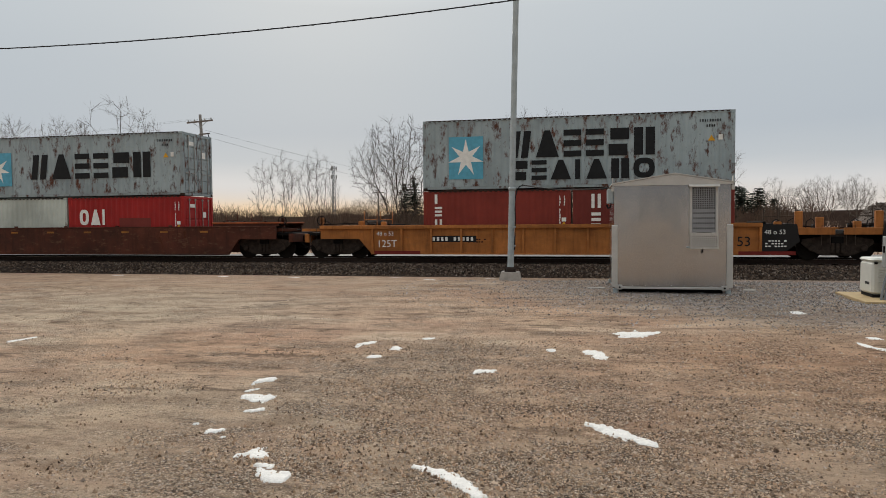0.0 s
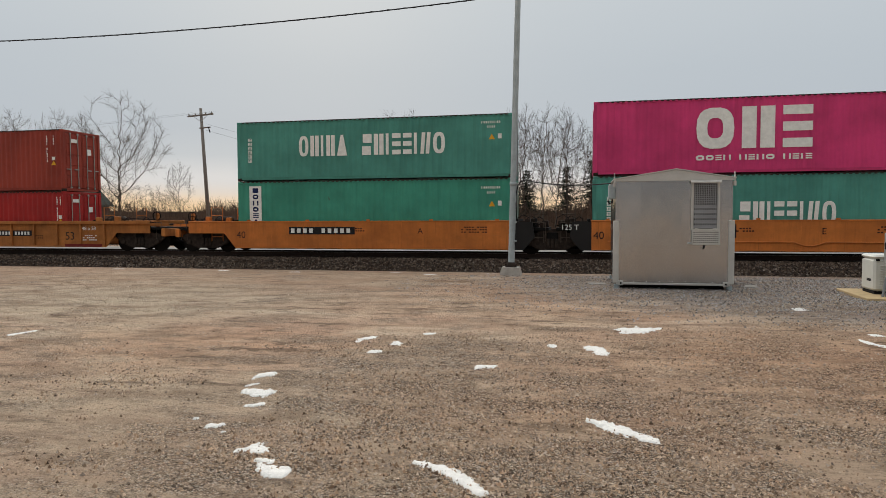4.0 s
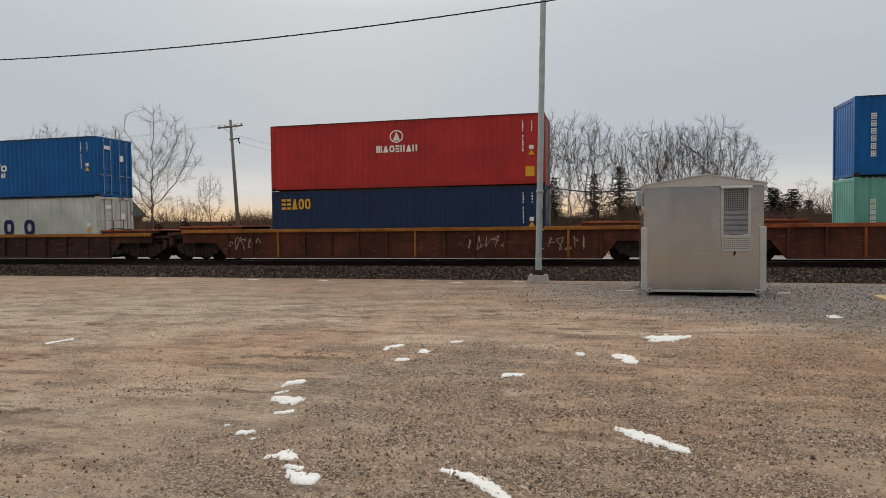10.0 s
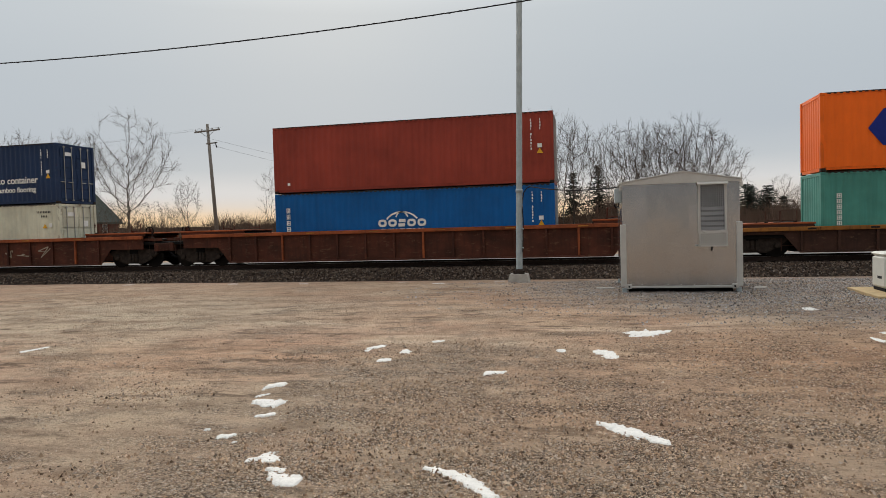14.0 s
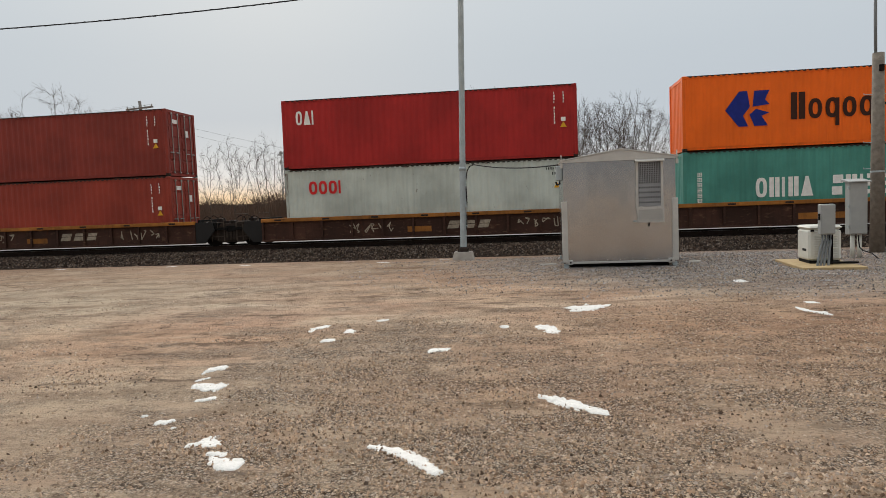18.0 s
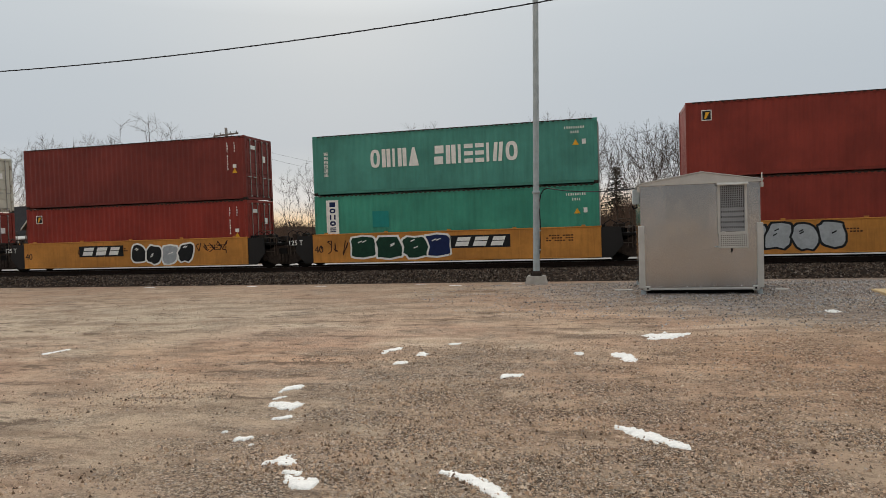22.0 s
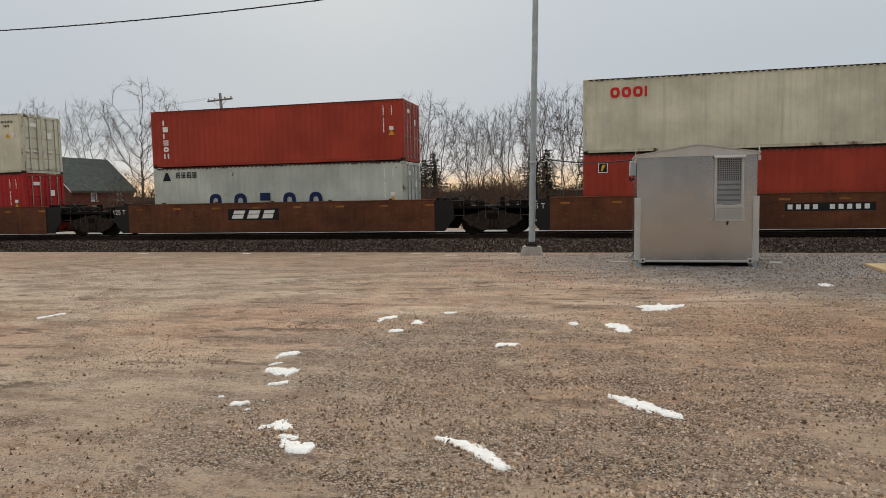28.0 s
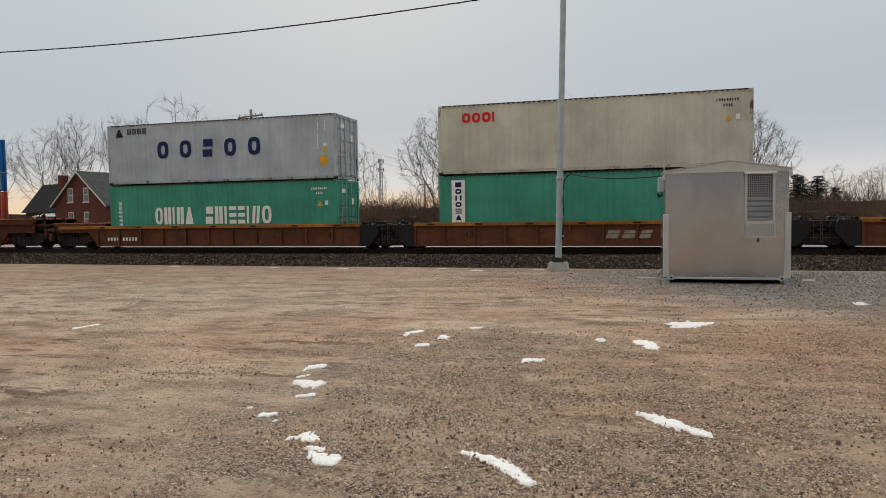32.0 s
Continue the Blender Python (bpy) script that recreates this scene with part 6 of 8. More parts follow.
def glyphs(s, u0, u1, v0, v1, pattern, length, height, slant=0.0, y0=FRONT, y1=BACK):
    """Plain shapes in a row: o ring, 1 2 3 upright bars, e level bars, v wedge, b block, - dash, space."""
    widths = WIDTHS
    total = sum(widths[c] + 0.2 for c in pattern) - 0.2
    x, z0, z1 = -length / 2 + u0 * length, v0 * height, v1 * height
    k = (u1 - u0) * length / total
    h = z1 - z0
    for c in pattern:
        w = widths[c] * k
        st = min(0.3 * k, 0.24 * h + 0.02)
        if c in "oc":
            s.ring(x + w / 2, (z0 + z1) / 2, w / 2, h / 2, st, y0, y1, 18, 0.75)
        elif c in "123":
            n = int(c)
            bw = min(st, w / (n + 0.4))
            for i in range(n):
                xx = x + (w - bw) * (i / (n - 1) if n > 1 else 0)
                s.plate([(xx, z0), (xx + bw, z0), (xx + bw + slant * h, z1), (xx + slant * h, z1)], y0, y1)
        elif c == "e":
            for a in (0.0, 0.39, 0.78):
                s.plate([(x, z0 + a * h), (x + w, z0 + a * h), (x + w, z0 + (a + 0.22) * h), (x, z0 + (a + 0.22) * h)], y0, y1)
        elif c == "v":
            s.plate([(x, z0), (x + w, z0), (x + 0.62 * w, z1), (x + 0.38 * w, z1)], y0, y1)
        elif c == "k":
            s.plate([(x + 0.08 * w, z0), (x + 0.92 * w, z0), (x + 0.92 * w, z1), (x + 0.08 * w, z1)], y0, y1)
        elif c == "z":
            # a small dense character: level strokes on an upright
            for a in (0.0, 0.42, 0.86):
                s.plate([(x + 0.06 * w, z0 + a * h), (x + 0.94 * w, z0 + a * h), (x + 0.94 * w, z0 + (a + 0.14) * h), (x + 0.06 * w, z0 + (a + 0.14) * h)], y0, y1)
            for a in (0.14, 0.46, 0.78):
                s.plate([(x + a * w, z0 - 0.0 * h), (x + (a + 0.13) * w, z0), (x + (a + 0.13) * w, z1), (x + a * w, z1)], y0 - 0.0006, y1)
        elif c in "aqd":
            # a ring of lower-case height, with a stem below or above
            s.ring(x + w / 2, z0 + 0.37 * h, w / 2, 0.37 * h, 0.3 * w, y0, y1, 18, 0.85)
            if c != "a":
                low, high = (-0.3, 0.72) if c == "q" else (0.0, 1.0)
                s.plate([(x + 0.72 * w, z0 + low * h), (x + w, z0 + low * h), (x + w, z0 + high * h), (x + 0.72 * w, z0 + high * h)], y0 - 0.0006, y1)
        elif c in "xpli":
            # upright bars of lower-case height, the first longer below or above
            q = 0.3 * w if c != "i" else w
            for a, low, high in ((0.05 * w, -0.3 if c == "p" else 0.0, 1.0 if c in "li" else 0.72), (0.6 * w, 0.0, 0.72)):
                if c != "i" or high > 0.9:
                    s.plate([(x + a, z0 + low * h), (x + a + q, z0 + low * h), (x + a + q, z0 + high * h), (x + a, z0 + high * h)], y0, y1)
        elif c == "h":
            # two broad uprights
            for a in (0, 0.56 * w):
                s.plate([(x + a, z0), (x + a + 0.44 * w, z0), (x + a + 0.44 * w, z1), (x + a, z1)], y0, y1)
        elif c == "n":
            # two slanted bars
            for a in (0, 0.5 * w):
                s.plate([(x + a, z0), (x + a + 0.34 * w, z0), (x + a + 0.5 * w, z1), (x + a + 0.16 * w, z1)], y0, y1)
        elif c == "s":
            # two level blocks
            for a, b, d in ((0.0, 0.42, 0.0), (0.58, 1.0, 0.08)):
                s.plate([(x + d * w, z0 + a * h), (x + (0.92 + d) * w, z0 + a * h), (x + (0.92 + d) * w, z0 + b * h), (x + d * w, z0 + b * h)], y0, y1)
        elif c == "b":
            s.plate([(x, z0), (x + w, z0), (x + w, z1), (x, z1)], y0, y1)
        elif c == "-":
            s.plate([(x, z0 + 0.4 * h), (x + w, z0 + 0.4 * h), (x + w, z0 + 0.58 * h), (x, z0 + 0.58 * h)], y0, y1)
        x += w + 0.2 * k
    return s


def row_mark(u0, u1, v0, v1, pattern, material, label, slant=0.0):
    """Large shapes are parts of their own; a row of small ones is one mark."""
    def draw(base, length, height):
        total = sum(WIDTHS[c] + 0.2 for c in pattern) - 0.2
        if (u1 - u0) * length / total < 0.2:
            put(base, "name_mark", glyphs(Shape(), u0, u1, v0, v1, pattern, length, height, slant), material, label)
            return
        a = u0
        for c in pattern:
            w = WIDTHS[c] * (u1 - u0) / total
            if c != " ":
                put(base, "letter_shape", glyphs(Shape(), a, a + w, v0, v1, c, length, height, slant), material, label)
            a += w + 0.2 * (u1 - u0) / total
    return draw


def column(u, v0, v1, pattern, w, material, label):
    """Small shapes one above another."""
    def draw(base, length, height):
        n = len(pattern)
        for i, c in enumerate(pattern):
            b = v1 - (v1 - v0) * (i + 1) / n
            s = glyphs(Shape(), u, u + w, b + 0.24 * (v1 - v0) / n, b + (v1 - v0) / n, c, length, height)
            put(base, "column_mark", s, material, label)
    return draw


def rect(u0, u1, v0, v1, material, label, name="panel_mark", y=FRONT + 0.003):
    def draw(base, length, height):
        put(base, name, Shape().box(-length / 2 + u0 * length, -length / 2 + u1 * length, y, BACK, v0 * height, v1 * height), material, label)
    return draw


def shape_mark(name, outline, material, label, y=FRONT):
    """outline: points in u and v."""
    def draw(base, length, height):
        put(base, name, Shape().plate([(-length / 2 + u * length, v * height) for u, v in outline], y, BACK), material, label)
    return draw


def numbers(base, length, height):
    """The small code bars near the right end, and the warning triangle."""
    s = Shape()
    for u in (0.925, 0.955):
        for i in range(11 if u < 0.94 else 5):
            z = height * (0.9 - 0.04 * i)
            if i != 4:
                s.box(length * (u - 0.5), length * (u - 0.5) + (0.05 if i % 3 else 0.03), FRONT, BACK, z - 0.085, z)
    put(base, "code_bars", s, WHITE, "white vertical code bars")
    x = length * 0.455
    put(base, "warning_mark", Shape().plate([(x - 0.13, height * 0.42), (x + 0.13, height * 0.42), (x, height * 0.42 + 0.22)], FRONT, BACK), YELLOW_MARK, "small yellow triangle")
    put(base, "plate_mark", Shape().box(x - 0.09, x + 0.09, FRONT, BACK, height * 0.5, height * 0.5 + 0.16), WHITE, "small white label")


def top_codes(material):
    def draw(base, length, height):
        s = Shape()
        for i in range(9):
            s.box(length * 0.395 + i * 0.09, length * 0.395 + i * 0.09 + (0.045 if i % 3 else 0.03), FRONT, BACK, height * 0.85, height * 0.85 + 0.1)
        for i in range(4):
            s.box(length * 0.415 + i * 0.09, length * 0.415 + i * 0.09 + 0.04, FRONT, BACK, height * 0.78, height * 0.78 + 0.1)
        put(base, "code_bars", s, material, "small row of code bars")
        x = length * 0.43
        put(base, "warning_mark", Shape().plate([(x - 0.13, height * 0.6), (x + 0.13, height * 0.6), (x, height * 0.6 + 0.22)], FRONT, BACK), YELLOW_MARK, "small yellow triangle")
        put(base, "plate_mark", Shape().box(x + 0.25, x + 0.4, FRONT, BACK, height * 0.61, height * 0.61 + 0.2), WHITE, "small pale label")
    return draw


def corner_logo(base, length, height):
    x, z = -length / 2 + 0.062 * length, height * 0.76
    put(base, "logo_panel", Shape().box(x - 0.15, x + 0.15, FRONT + 0.003, BACK, z, z + 0.34), BLACK, "dark square logo panel")
    put(base, "logo_border", Shape().box(x - 0.18, x + 0.18, FRONT + 0.0045, BACK, z - 0.03, z + 0.37), WHITE, "white border of the logo panel")
    put(base, "logo_mark", Shape().plate([(x - 0.09, z + 0.04), (x - 0.02, z + 0.04), (x + 0.11, z + 0.28), (x - 0.03, z + 0.28)], FRONT, BACK), YELLOW_MARK, "yellow slanted logo bar")


def globe(u, v, size):
    def draw(base, length, height):
        x, z = -length / 2 + u * length, v * height
        s = Shape()
        s.ring(x, z, size * 0.78, size * 0.62, 0.07, FRONT, BACK, 26, 1, 0.55, math.pi - 0.55)
        s.ring(x, z, size * 0.78, size * 0.62, 0.07, FRONT, BACK, 26, 1, math.pi + 0.75, 2 * math.pi - 0.75)
        s.ring(x, z, size * 0.36, size * 0.62, 0.06, FRONT, BACK, 26, 1, 0.7, math.pi - 0.7)
        s.ring(x, z, size * 0.36, size * 0.62, 0.06, FRONT, BACK, 26, 1, math.pi + 0.95, 2 * math.pi - 0.95)
        put(base, "globe_mark", s, WHITE, "white outline globe")
        w = Shape()
        ul, uh = u - size / length, u + size / length
        glyphs(w, ul, uh, v - 0.0 / height, v + 0.3 * size / height, "oosoo", length, height)
        glyphs(w, ul + 0.008, uh - 0.008, v - 0.3 * size / height, v - 0.08 * size / height, "sh1ee1n", length, height)
        put(base, "name_mark", w, WHITE, "two rows of white letter shapes")
    return draw


def emblem(u0, u1, v0, v1):
    """Two slanted arrow shapes side by side."""
    def draw(base, length, height):
        X = lambda a: -length / 2 + (u0 + (u1 - u0) * a) * length
        Z = lambda b: (v0 + (v1 - v0) * b) * height
        s = Shape()
        for o in (((0.0, 0.48), (0.30, 0.0), (0.52, 0.0), (0.40, 0.3), (0.56, 0.55), (0.5, 1.0), (0.32, 1.0)),
                  ((0.55, 0.33), (0.66, 0.0), (0.96, 0.0), (0.82, 0.28), (1.0, 0.36), (0.7, 0.48)),
                  ((0.62, 0.55), (1.0, 0.60), (0.90, 0.74), (1.0, 1.0), (0.66, 1.0))):
            s.plate([(X(a), Z(b)) for a, b in o], FRONT, BACK)
        put(base, "emblem", s, BLUE_MARK, "blue slanted arrow emblem")
    return draw


def star(u0, u1, v0, v1):
    def draw(base, length, height):
        x0, x1, z0, z1 = -length / 2 + u0 * length, -length / 2 + u1 * length, v0 * height, v1 * height
        put(base, "emblem_panel", Shape().box(x0, x1, FRONT + 0.003, BACK, z0, z1), SKY_MARK, "light blue square panel")
        cx, cz, r = (x0 + x1) / 2, (z0 + z1) / 2, (z1 - z0) * 0.44
        o = [(cx + (r if i % 2 == 0 else r * 0.36) * math.sin(math.pi * i / 7), cz + (r if i % 2 == 0 else r * 0.36) * math.cos(math.pi * i / 7)) for i in range(14)][::-1]
        put(base, "emblem_star", Shape().plate(o, FRONT, BACK), WHITE, "white seven-pointed star")
    return draw


def words(text, u, v, size, material, label):
    """Readable small lettering."""
    def draw(base, length, height):
        cu = bpy.data.curves.new("lettering", "FONT")
        cu.body, cu.size, cu.extrude, cu.offset = text, size, 0.002, 0.008
        tmp = bpy.data.objects.new("lettering", cu)
        me = bpy.data.meshes.new_from_object(tmp)
        bpy.data.objects.remove(tmp)
        ob = part("lettering", me, material, base, label)
        ob.matrix_local = pose(-length / 2 + u * length, FRONT + 0.002, v * height, 90, 0, 0)
    return draw


def two_words(material=WHITE, u0=0.22, u1=0.72, v0=0.36, v1=0.62):
    cut = u0 + (u1 - u0) * 0.34
    a = row_mark(u0, cut, v0, v1, "ch1hv", material, "white letter shapes in a row")
    b = row_mark(cut + 0.055, u1, v0, v1, "sh1ee1no", material, "white letter shapes in a row")
    return [a, b]


SMALL_COLUMN = lambda v0, v1: column(0.042, v0, v1, "zzzzzz", 0.017, WHITE, "white column of small characters")


def M(*items):
    out = []
    for i in items:
        out += list(i) if isinstance(i, (list, tuple)) else [i]
    return out


ARROW_SIDE = lambda: M(emblem(0.13, 0.262, 0.3, 0.76), row_mark(0.325, 0.565, 0.36, 0.71, "haqaq", BROWN_MARK, "dark letter shapes in a row"), row_mark(0.575, 0.6, 0.42, 0.6, "-", BROWN_MARK, "dark dash"),
                  row_mark(0.61, 0.845, 0.36, 0.71, "iiaqd", BROWN_MARK, "dark letter shapes in a row"), top_codes(BROWN_MARK))
RED_RINGS = lambda u0=0.085, u1=0.2, v0=0.74, v1=0.88, cod=BLACK: M(row_mark(u0, u1, v0, v1, "ooo1", RED_MARK, "red round letter shapes"), top_codes(cod))
WIDE_NAVY = lambda v0=0.36, v1=0.63: M(row_mark(0.235, 0.69, v0, v1, "o o s o o", NAVY_MARK, "navy letter shapes widely spaced"),
                                        row_mark(0.04, 0.075, 0.8, 0.93, "v", BLACK, "small dark sail emblem"), row_mark(0.095, 0.185, 0.84, 0.93, "zzzz", BLACK, "small dark characters"), numbers)
SHORT_WHITE = lambda u0=0.05, u1=0.115: M(row_mark(u0, u1, 0.64, 0.84, "cv1", WHITE, "white letter shapes"), numbers)
TALL_COLUMN = lambda: M(column(0.05, 0.14, 0.84, "1b1eo2", 0.022, WHITE, "white vertical letter shapes"), numbers)
END_STRIP = lambda: M(rect(0.045, 0.092, 0.1, 0.93, WHITE, "white vertical panel"), column(0.058, 0.14, 0.9, "bo2ce v2c".replace(" ", ""), 0.022, NAVY_MARK, "dark column of letter shapes"), top_codes(WHITE))
GLOBE = lambda: M(globe(0.475, 0.46, 1.05), SMALL_COLUMN(0.22, 0.78), numbers)
TWO_WORDS = lambda **k: M(two_words(**k), SMALL_COLUMN(0.3, 0.72), top_codes(WHITE))
PLAIN = lambda: M(numbers, rect(0.025, 0.045, 0.12, 0.19, YELLOW_MARK, "small yellow label"))
LOGO = lambda: M(corner_logo, numbers)

# left end, then upper and lower load: colour, height, drawings, what it is
STACKS = [
    (-29.87, ("ice_grey", HC, M(star(0.12, 0.25, 0.2, 0.75), row_mark(0.34, 0.865, 0.3, 0.7, "nveesh", BLACK, "bold dark letter shapes"), top_codes(BLACK)), "rust-spotted pale grey container"), None),
    (-6.52, ("ice_grey", HC, M(star(0.09, 0.207, 0.16, 0.76), row_mark(0.30, 0.76, 0.44, 0.81, "nveesh", BLACK, "bold dark letter shapes"), row_mark(0.30, 0.76, 0.13, 0.4, "sev1vho", BLACK, "dark letter shapes"), top_codes(BLACK)), "rust-streaked pale grey container with blue star panel"), None),
    (12.92, ("oxide_red", HC, TALL_COLUMN(), "oxide red container with white vertical letters"), None),
    (32.34, ("oxide_red", HC, TALL_COLUMN(), "oxide red container with white vertical letters"), None),
    (53.46, ("sea_green", STD, TWO_WORDS(u0=0.24, u1=0.77, v0=0.4, v1=0.74), "weathered sea green container"), ("jade", HC, END_STRIP(), "jade green container with white end panel")),
    (68.84, ("pink", HC, M(row_mark(0.315, 0.65, 0.33, 0.87, "ohe", WHITE, "large white letter shapes"), row_mark(0.315, 0.65, 0.18, 0.25, "oce2 2e2o 2e1e", WHITE, "small white letter shapes"), numbers), "bright pink container"), ("sea_green", HC, TWO_WORDS(v0=0.33, v1=0.64), "weathered sea green container")),
    (84.20, ("deep_blue", HC, M(shape_mark("eagle_mark", [(0.36, 0.77), (0.385, 0.655), (0.46, 0.66), (0.482, 0.6), (0.505, 0.66), (0.575, 0.655), (0.6, 0.77), (0.505, 0.76), (0.492, 0.8), (0.47, 0.76)], RED_MARK, "red spread-wing shape"),
                                row_mark(0.37, 0.6, 0.18, 0.56, "vb1", WHITE, "bold white letter shapes"), numbers), "deep blue container with red and white logo"), ("oxide_red", HC, LOGO(), "oxide red container with square logo")),
    (99.69, ("oxide_red", HC, PLAIN(), "plain oxide red container"), ("cream", HC, RED_RINGS(0.085, 0.2, 0.70, 0.85), "cream container with rust streaks and red letters")),
    (115.01, ("orange", HC, ARROW_SIDE(), "bright orange container with blue emblem"), ("brown_red", HC, TALL_COLUMN(), "brown container with white vertical letters")),
    (134.73, ("blue", HC, GLOBE(), "bright blue container with white globe"), ("pale_grey", HC, WIDE_NAVY(), "pale grey container with navy letter shapes")),
    (156.18, ("coral_red", HC, M(lambda b, l, h: put(b, "round_mark", Shape().ring(-l / 2 + 0.485 * l, 0.76 * h, 0.3, 0.27, 0.05, FRONT, BACK, 22).plate([(-l / 2 + 0.485 * l - 0.16, 0.7 * h), (-l / 2 + 0.485 * l + 0.16, 0.7 * h), (-l / 2 + 0.485 * l, 0.83 * h)], FRONT, BACK), WHITE, "white round tree emblem"),
                                  row_mark(0.41, 0.56, 0.53, 0.63, "3voe11v2", WHITE, "white letter shapes"), numbers, rect(0.935, 0.965, 0.12, 0.26, YELLOW_MARK, "yellow label")), "coral red container with white emblem"),
     ("navy", HC, M(row_mark(0.04, 0.155, 0.72, 0.88, "eevco", YELLOW_MARK, "yellow letter shapes"), numbers), "dark navy container with yellow letters")),
    (179.50, ("blue", HC, GLOBE(), "bright blue container with white globe"), ("moss", HC, TWO_WORDS(v0=0.3, v1=0.6), "faded green container")),
    (202.92, ("navy", HC, M(row_mark(0.352, 0.622, 0.42, 0.61, "cnv con", WHITE, "white letter shapes"),
                             shape_mark("arc_mark", [(0.515, 0.86), (0.47, 0.84), (0.425, 0.775), (0.4, 0.7), (0.387, 0.62), (0.408, 0.68), (0.435, 0.735), (0.468, 0.77), (0.503, 0.79)], WHITE, "white swoosh"),
                             shape_mark("arc_mark", [(0.445, 0.155), (0.49, 0.175), (0.535, 0.24), (0.56, 0.315), (0.575, 0.39), (0.552, 0.335), (0.525, 0.28), (0.492, 0.245), (0.457, 0.225)], WHITE, "white swoosh"),
                             words("eco container", 0.696, 0.355, 0.46, WHITE, "white lettering eco container"), words("bamboo flooring", 0.706, 0.21, 0.345, WHITE, "white lettering bamboo flooring"),
                             rect(0.02, 0.045, 0.12, 0.26, YELLOW_MARK, "yellow label"), numbers), "dark navy container with white swooshes"), ("cream", HC, RED_RINGS(0.09, 0.21, 0.66, 0.82), "cream container with red letters")),
    (226.31, ("oxide_red", HC, M(rect(0.052, 0.062, 0.12, 0.16, WHITE, "tiny white label"), numbers), "plain oxide red container"), ("blue", HC, GLOBE(), "bright blue container with white globe")),
    (248.23, ("orange", HC, ARROW_SIDE(), "bright orange container with blue emblem"), ("sea_green", HC, TWO_WORDS(), "weathered sea green container")),
    (264.62, ("teal", HC, M(END_STRIP(), rect(0.722, 0.728, 0.06, 0.98, CASTING, "brown repair seam")), "teal container with white end panel and repair seam"), ("brown_red", HC, TALL_COLUMN(), "brown container with white vertical letters")),
    (281.88, ("brown_red", HC, LOGO(), "brown red container with square logo"), ("oxide_red", HC, LOGO(), "oxide red container with square logo")),
    (299.27, ("bright_red", HC, SHORT_WHITE(), "red container with white letters"), ("pale_grey", HC, RED_RINGS(0.085, 0.2, 0.64, 0.83), "pale grey container with red letters")),
    (315.46, ("orange", HC, ARROW_SIDE(), "bright orange container with blue emblem"), ("sea_green", HC, TWO_WORDS(), "weathered sea green container")),
    (335.04, ("stone", HC, M(RED_RINGS(), rect(0.62, 0.75, 0.44, 0.66, ALU_TRIM, "pale repainted patch")), "grey stone-coloured container with red letters"), ("brown_red", HC, LOGO(), "brown red container with square logo")),
    (350.54, ("dark_red", HC, M(numbers), "dark red plain container"), ("rust_red", HC, LOGO(), "rust red container with square logo")),
    (366.03, ("sea_green", STD, TWO_WORDS(u0=0.22, u1=0.74, v0=0.42, v1=0.72), "weathered sea green container"), ("jade", HC, M(END_STRIP(), rect(0.22, 0.28, 0.5, 0.74, paint("teal"), "darker repaired patch")), "jade green container with white end panel")),
    (381.52, ("brown_red", HC, LOGO(), "brown red container with square logo"), ("brown_red", HC, TALL_COLUMN(), "brown container with white vertical letters")),
    (397.07, ("dark_red", HC, M(column(0.055, 0.42, 0.86, "2e-", 0.026, WHITE, "white vertical letter shapes"), numbers), "dark red container with white letters"), ("brown_red", STD, LOGO(), "brown red container with square logo")),
    (418.66, ("blue", HC, GLOBE(), "bright blue container with white globe"), ("moss", HC, TWO_WORDS(v0=0.28, v1=0.58), "faded green container with scrapes")),
    (442.07, ("cream", HC, RED_RINGS(), "cream container with red letters"), ("bright_red", HC, LOGO(), "red container with square logo")),
    (461.55, ("orange_red", STD, TALL_COLUMN(), "orange red container with white vertical letters"), ("pale_grey", HC, WIDE_NAVY(0.3, 0.58), "pale grey container with navy letter shapes")),
    (481.12, ("cream", HC, RED_RINGS(), "cream container with red letters and rust streaks"), ("orange_red", HC, LOGO(), "orange red container with square logo")),
    (504.88, ("blue", HC, GLOBE(), "bright blue container with white globe"), ("orange_red", HC, LOGO(), "orange red container with square logo")),
    (526.26, ("silver_grey", HC, M(WIDE_NAVY(0.42, 0.7), rect(0.935, 0.965, 0.22, 0.36, YELLOW_MARK, "yellow label")), "rust-stained silver grey container"), ("jade", HC, TWO_WORDS(u0=0.215, u1=0.73, v0=0.34, v1=0.62), "green container with white letter shapes")),
    (543.14, ("stone", HC, RED_RINGS(), "stone-coloured container with red letters"), ("jade", HC, END_STRIP(), "jade green container with white end panel")),
]
